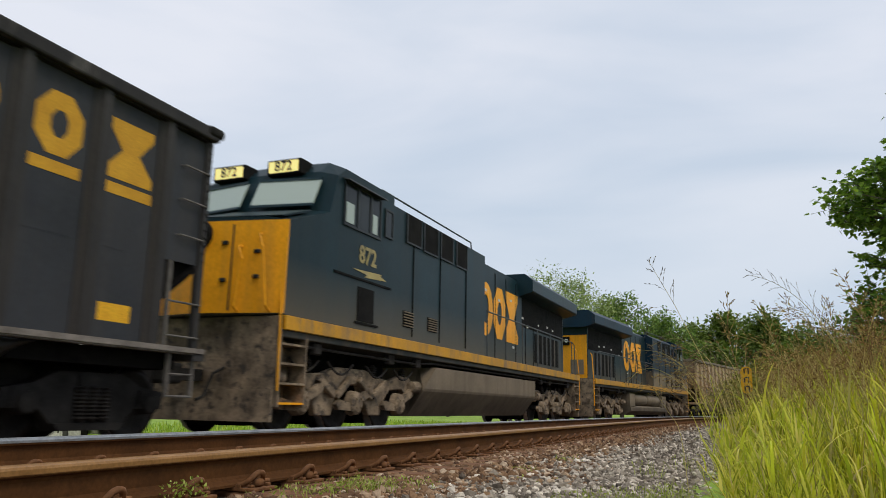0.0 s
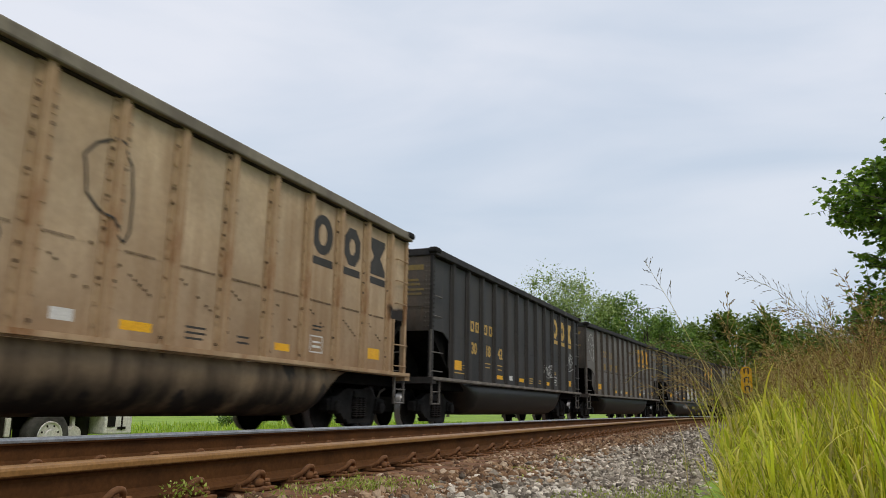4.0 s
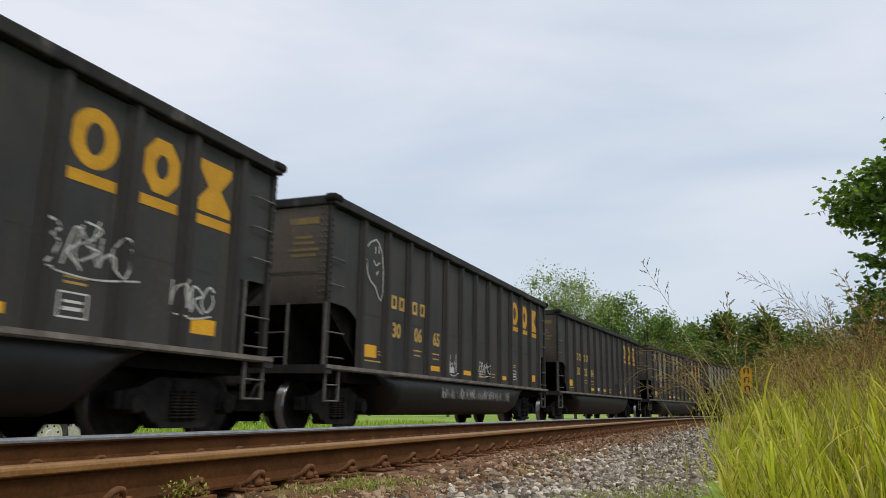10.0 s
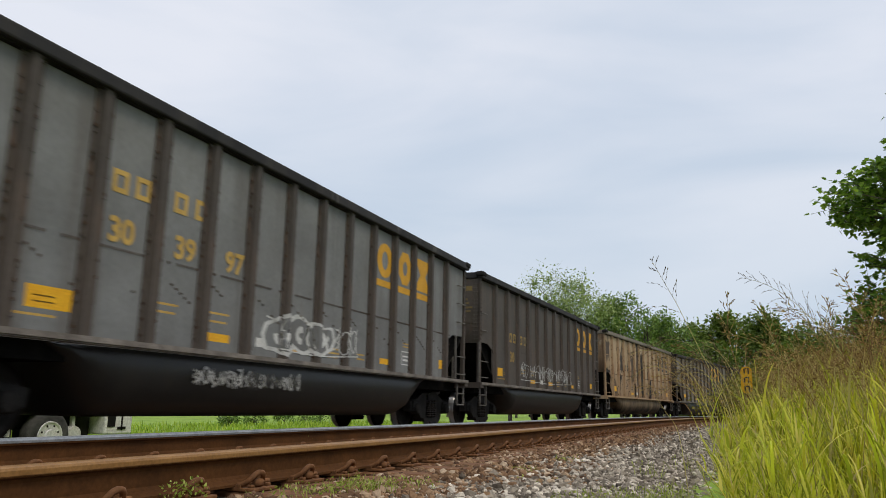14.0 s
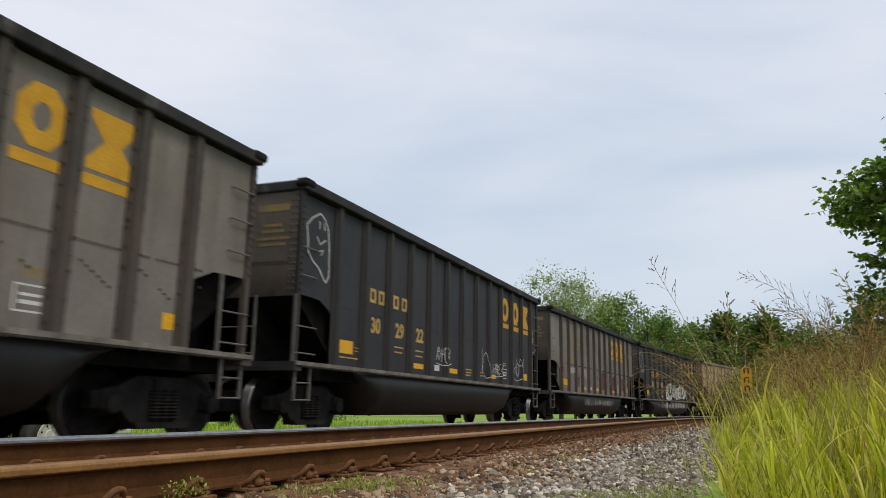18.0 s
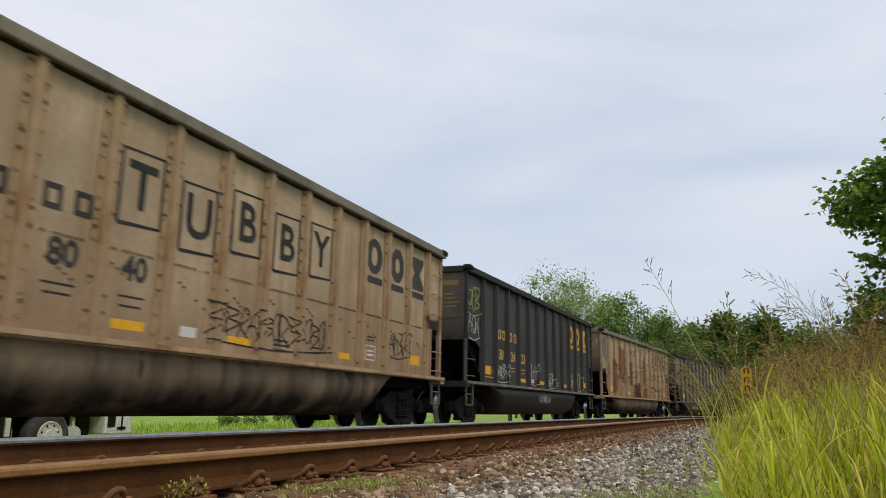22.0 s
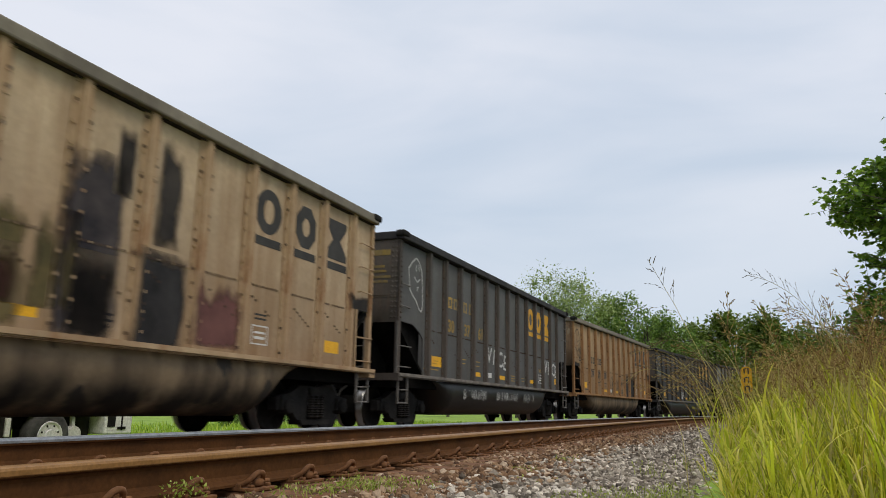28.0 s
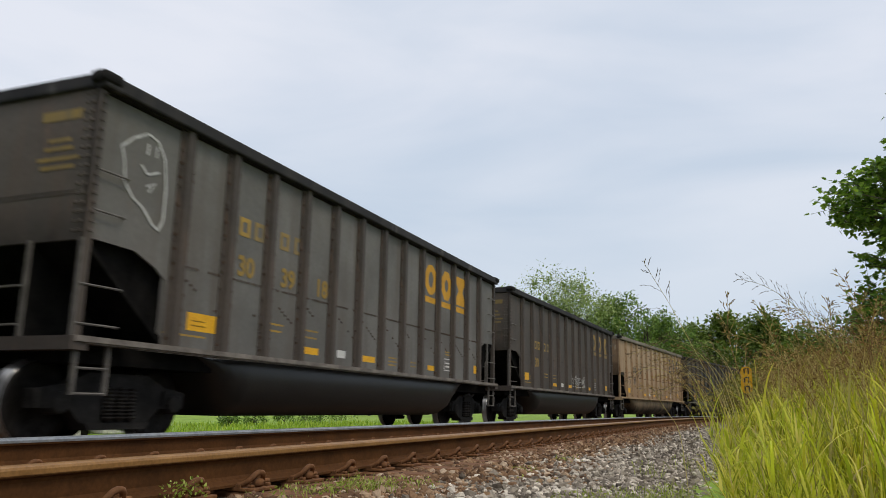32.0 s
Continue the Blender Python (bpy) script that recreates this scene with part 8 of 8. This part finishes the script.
        lathe(b, [(0.085, 0.0), (0.08, 0.02)], 14, Matrix.Translation((9.865, y, 3.44)) @ Matrix.Rotation(-math.pi / 2, 4, "Z"))
        p("lens", b, M_LAMP, "", end)
    b = bmesh.new()
    box(b, 9.721, 9.75, 0.25, 0.85, 1.95, 2.6)
    p("end_box", b, M_TANK, "", end)
    for sg in (-1, 1):
        # screens laid edge to edge, near-black to paint in the wing's deep shade
        for k in range(5):
            x = 4.0 + 1.12 * k
            b = bmesh.new()
            box(b, x, x + 1.11, sg * 1.034 - 0.012, sg * 1.034 + 0.012, 3.06, 4.03)
            p("shaded_radiator_screen", b, M_GRILLE, "black radiator mesh that also paints in the wing's shade")
        for k in range(6):
            x = 5.50 + 0.58 * k
            b = bmesh.new()
            box(b, x, x + 0.36, sg * 1.035 - 0.012, sg * 1.035 + 0.012, 1.98, 2.98)
            p("louvre_door", b, M_GRILLE, "dark louvred hood door")
            b = bmesh.new()
            box(b, x + 0.36, x + 0.56, sg * 1.035 - 0.012, sg * 1.035 + 0.012, 1.98, 2.98)
            p("door_post", b, M_BLUE_DUSTY)
        for x in (0.15, 1.2, 2.25, 3.3, 4.4, 5.35):
            b = bmesh.new()
            box(b, x - 0.012, x + 0.012, sg * 1.036 - 0.01, sg * 1.036 + 0.01, 1.8, 4.36)
            p("door_seam", b, M_GRILLE)
        for x, z in ((0.3, 3.75), (1.55, 3.6), (2.75, 3.75), (4.05, 3.35), (4.6, 3.1), (3.0, 2.3), (6.0, 3.3), (7.2, 3.35), (8.0, 3.3)):
            b = bmesh.new()
            box(b, x - 0.09, x + 0.09, sg * 1.04 - 0.01, sg * 1.04 + 0.01, z - 0.035, z + 0.035)
            p("data_label", b, M_WHITE)
        # plain shapes in place of the painted sign on the hood
        for me, x, sc in zip(EMBLEM, (0.35, 1.62, 2.85), (1.0, 1.0, 1.0)):
            m = pose(x if sg < 0 else 3.45 - x, sg * 1.038, 3.05, 0, 0, 0 if sg < 0 else 180)
            shared("emblem", HOOD_EMBLEM[(EMBLEM.index(me))], M_GOLD, hood, m)
        b = bmesh.new()
        rod(b, [(-0.8, sg * 1.47, 2.98), (9.4, sg * 1.47, 2.98), (9.75, sg * 1.47, 2.90), (9.85, sg * 1.47, 1.76)], 0.02)
        rail = p("handrail", b, M_RAILING)
        for x in (-0.75, 0.9, 2.6, 4.3, 6.0, 7.7, 9.3):
            b = bmesh.new()
            rod(b, [(x, sg * 1.47, 1.74), (x, sg * 1.47, 2.98)], 0.017)
            p("rail_post", b, M_RAILING, "", rail)
        b = bmesh.new()
        rod(b, [(-6.5, sg * 1.10, 4.60), (-6.45, sg * 1.10, 4.86), (-1.1, sg * 1.10, 4.84), (-0.85, sg * 1.05, 4.45)], 0.02)
        p("roof_rail", b, M_RAILING)
        # corner steps
        for xe, dr in ((-10.05, -1), (9.98, 1)):
            b = bmesh.new()
            box(b, xe - 0.36, xe + 0.36, sg * 1.10 - 0.02, sg * 1.10 + 0.02, 0.40, 1.5)
            box(b, xe - 0.38, xe - 0.34, *sorted((sg * 1.10, sg * 1.5)), 0.36, 1.55)
            box(b, xe + 0.34, xe + 0.38, *sorted((sg * 1.10, sg * 1.5)), 0.36, 1.55)
            st = p("step_well", b, M_DUST, "dusty corner step well")
            for z in (0.40, 0.70, 1.0, 1.3):
                b = bmesh.new()
                box(b, xe - 0.34, xe + 0.34, *sorted((sg * 1.16, sg * 1.50)), z, z + 0.035)
                p("tread", b, M_GOLD if z < 0.5 else M_DUST, "", st)
            b = bmesh.new()
            rod(b, [(xe + dr * 0.40, sg * 1.50, 0.6), (xe + dr * 0.42, sg * 1.50, 1.75), (xe + dr * 0.36, sg * 1.42, 2.75), (xe + dr * 0.20, sg * 1.30, 2.85)], 0.02)
            p("corner_grab", b, M_GOLD)
    for xe, dr in ((-10.45, -1), (10.40, 1)):
        b = bmesh.new()
        box(b, *sorted((xe, xe - dr * 0.06)), -1.48, 1.48, 0.55, 1.74)
        prism(b, [(-1.45, 0.14), (1.45, 0.14), (1.45, 0.62), (-1.45, 0.62)], *sorted((xe + dr * 0.02, xe + dr * 0.08)), "x")
        pl = p("pilot", b, M_DUST, "dusty end plate with a low plough")
        b = bmesh.new()
        box(b, *sorted((xe, xe + dr * 0.7)), -0.1, 0.1, 0.74, 0.92)
        soft_box(b, *sorted((xe + dr * 0.55, xe + dr * 0.98)), -0.2, 0.16, 0.68, 0.99, 0.05)
        p("coupler", b, M_BLACK)
        for y in (-0.5, 0.55, 0.7):
            b = bmesh.new()
            rod(b, [(xe, y, 0.95), (xe + dr * 0.25, y, 0.85), (xe + dr * 0.45, y, 0.5), (xe + dr * 0.6, y, 0.45)], 0.025)
            p("air_hose", b, M_BLACK)
    # fuel tank
    b = bmesh.new()
    if reservoirs:
        prism(b, [(-1.30, 0.66), (-1.46, 0.58), (-1.46, 0.40), (-1.10, 0.20), (1.10, 0.20), (1.46, 0.40), (1.46, 0.58), (1.30, 0.66)], -4.0, 4.2, "x")
        for xa, xb in ((-4.0, -2.8), (3.2, 4.2)):
            soft_box(b, xa, xb, -1.44, 1.44, 0.6, 1.26, 0.03)
        box(b, -4.0, 4.2, -0.7, 0.7, 0.6, 1.42)
    else:
        loft(b, [(y, [(xx, zz) for xx, zz in ((-4.9, zlo), (-4.25, 1.28), (4.0, 1.28), (4.0, zlo))]) for y, zlo in ((-1.47, 0.80), (-1.45, 0.74), (-1.05, 0.20), (1.05, 0.20), (1.45, 0.74), (1.47, 0.80))])
    p("fuel_tank", b, M_TANK, "dusty fuel tank painted darker towards its underside")
    if reservoirs:
        for sg in (-1, 1):
            for xa, xb in ((-2.6, 0.15), (0.35, 3.05)):
                b = bmesh.new()
                lathe(b, [(0.05, xa), (0.24, xa + 0.04), (0.31, xa + 0.14), (0.31, xb - 0.14), (0.24, xb - 0.04), (0.05, xb)], 18, Matrix.Translation((0, sg * 1.10, 0.98)) @ Matrix.Rotation(-math.pi / 2, 4, "Z"))
                p("air_reservoir", b, M_TANK, "dusty cylindrical air reservoir", smooth=True)
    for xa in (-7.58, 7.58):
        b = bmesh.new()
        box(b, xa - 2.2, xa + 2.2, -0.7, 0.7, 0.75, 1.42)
        p("traction_gear", b, M_RECESS_BLACK)
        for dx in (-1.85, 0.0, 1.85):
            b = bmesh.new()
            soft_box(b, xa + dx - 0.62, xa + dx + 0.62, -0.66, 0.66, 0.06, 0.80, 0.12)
            p("traction_motor", b, M_RECESS_BLACK)
    for sg in (-1, 1):
        b = bmesh.new()
        rod(b, [(-10.0, sg * 1.38, 1.33), (-5.2, sg * 1.38, 1.30), (-4.4, sg * 1.40, 1.36), (4.6, sg * 1.40, 1.36), (5.2, sg * 1.38, 1.31), (9.8, sg * 1.38, 1.34)], 0.026)
        for x in (-9.2, -6.4, -5.1, 5.0, 6.1, 8.8):
            soft_box(b, x - 0.12, x + 0.12, sg * 1.36 - 0.06, sg * 1.36 + 0.06, 1.22, 1.42, 0.02, 1)
        p("air_pipe", b, M_FRAME)
    for x in (-7.58, 7.58):
        loco_truck(lo, x)
    return lo


L_SIDE = steel_paint("worn_side_number", (0.42, 0.34, 0.14), (0.25, 0.22, 0.13), (0.2, 0.18, 0.12), 0.3, seed=27)
HOOD_EMBLEM = []
for me in EMBLEM:
    b = bmesh.new()
    b.from_mesh(me)
    # the hood's shapes are larger and have no bar beneath
    bmesh.ops.delete(b, geom=[v for v in b.verts if v.co.z < -0.35], context="VERTS")
    for v in b.verts:
        v.co.x, v.co.z = v.co.x * 1.85, (v.co.z + 0.04) * 2.25
    HOOD_EMBLEM.append(mesh_of("emblem", b))
loco_a = locomotive("dark blue diesel locomotive with yellow nose and lit number boards", "872", False)
loco_b = locomotive("dusty dark blue and yellow diesel locomotive coupled back to back", "58", True)
MOVERS.append((loco_a, (GAPS[1] + GAPS[2]) / 2, 15.16, False))
MOVERS.append((loco_b, (GAPS[2] + GAPS[3]) / 2, 15.16, True))


# ---------------------------------------------------------------- movement
def vehicle_pose(s, base, turned):
    (a, _), (b, _) = on_line(s - base / 2, TRACK_B), on_line(s + base / 2, TRACK_B)
    d = b - a
    mid = (a + b) / 2
    return Matrix.Translation((mid.x, mid.y, 0.003)) @ Matrix.Rotation(math.atan2(d.y, d.x) + (math.pi if turned else 0), 4, "Z")


def motions():
    where = {}
    for th, mid, base, turned in MOVERS:
        where[th.name] = (mid, turned)
        walk(th, [(t * 0.5, vehicle_pose(mid - SPEED * (t * 0.5 - 13.0), base, turned)) for t in range(65)])
    # wheels roll while their vehicle passes the near stretch
    for w, centre, r, th in rolling:
        mid, turned = where[th.name]
        t0, t1 = 13.0 + (mid - 42.0) / SPEED, 13.0 + (mid + 14.0) / SPEED
        f0, f1 = max(0, int(t0 * FPS)), min(32 * FPS, int(t1 * FPS))
        rows = []
        sense = 1.0 if turned else -1.0
        for f in ([0] if f0 > 0 else []) + list(range(f0, f1 + 1)) + ([32 * FPS] if f1 < 32 * FPS else []):
            k = min(max(f, f0), f1) - f0
            rows.append((f / FPS, Matrix.Translation(centre) @ Matrix.Rotation(sense * SPEED / r * k / FPS, 4, "Y")))
        if f1 > f0:
            walk(w, rows)
    # the lone stalks stir in the draught
    for n, (th, root) in enumerate(STALKS):
        rows = []
        for k in range(33):
            a = 1.3 * math.sin(k * 1.1 + n * 1.7) + 0.8 * math.sin(k * 2.3 + n)
            rows.append((float(k), Matrix.Translation(root) @ Matrix.Rotation(radians(a * 0.7), 4, "X") @ Matrix.Rotation(radians(a * 0.4), 4, "Y")))
        walk(th, rows)


motions()
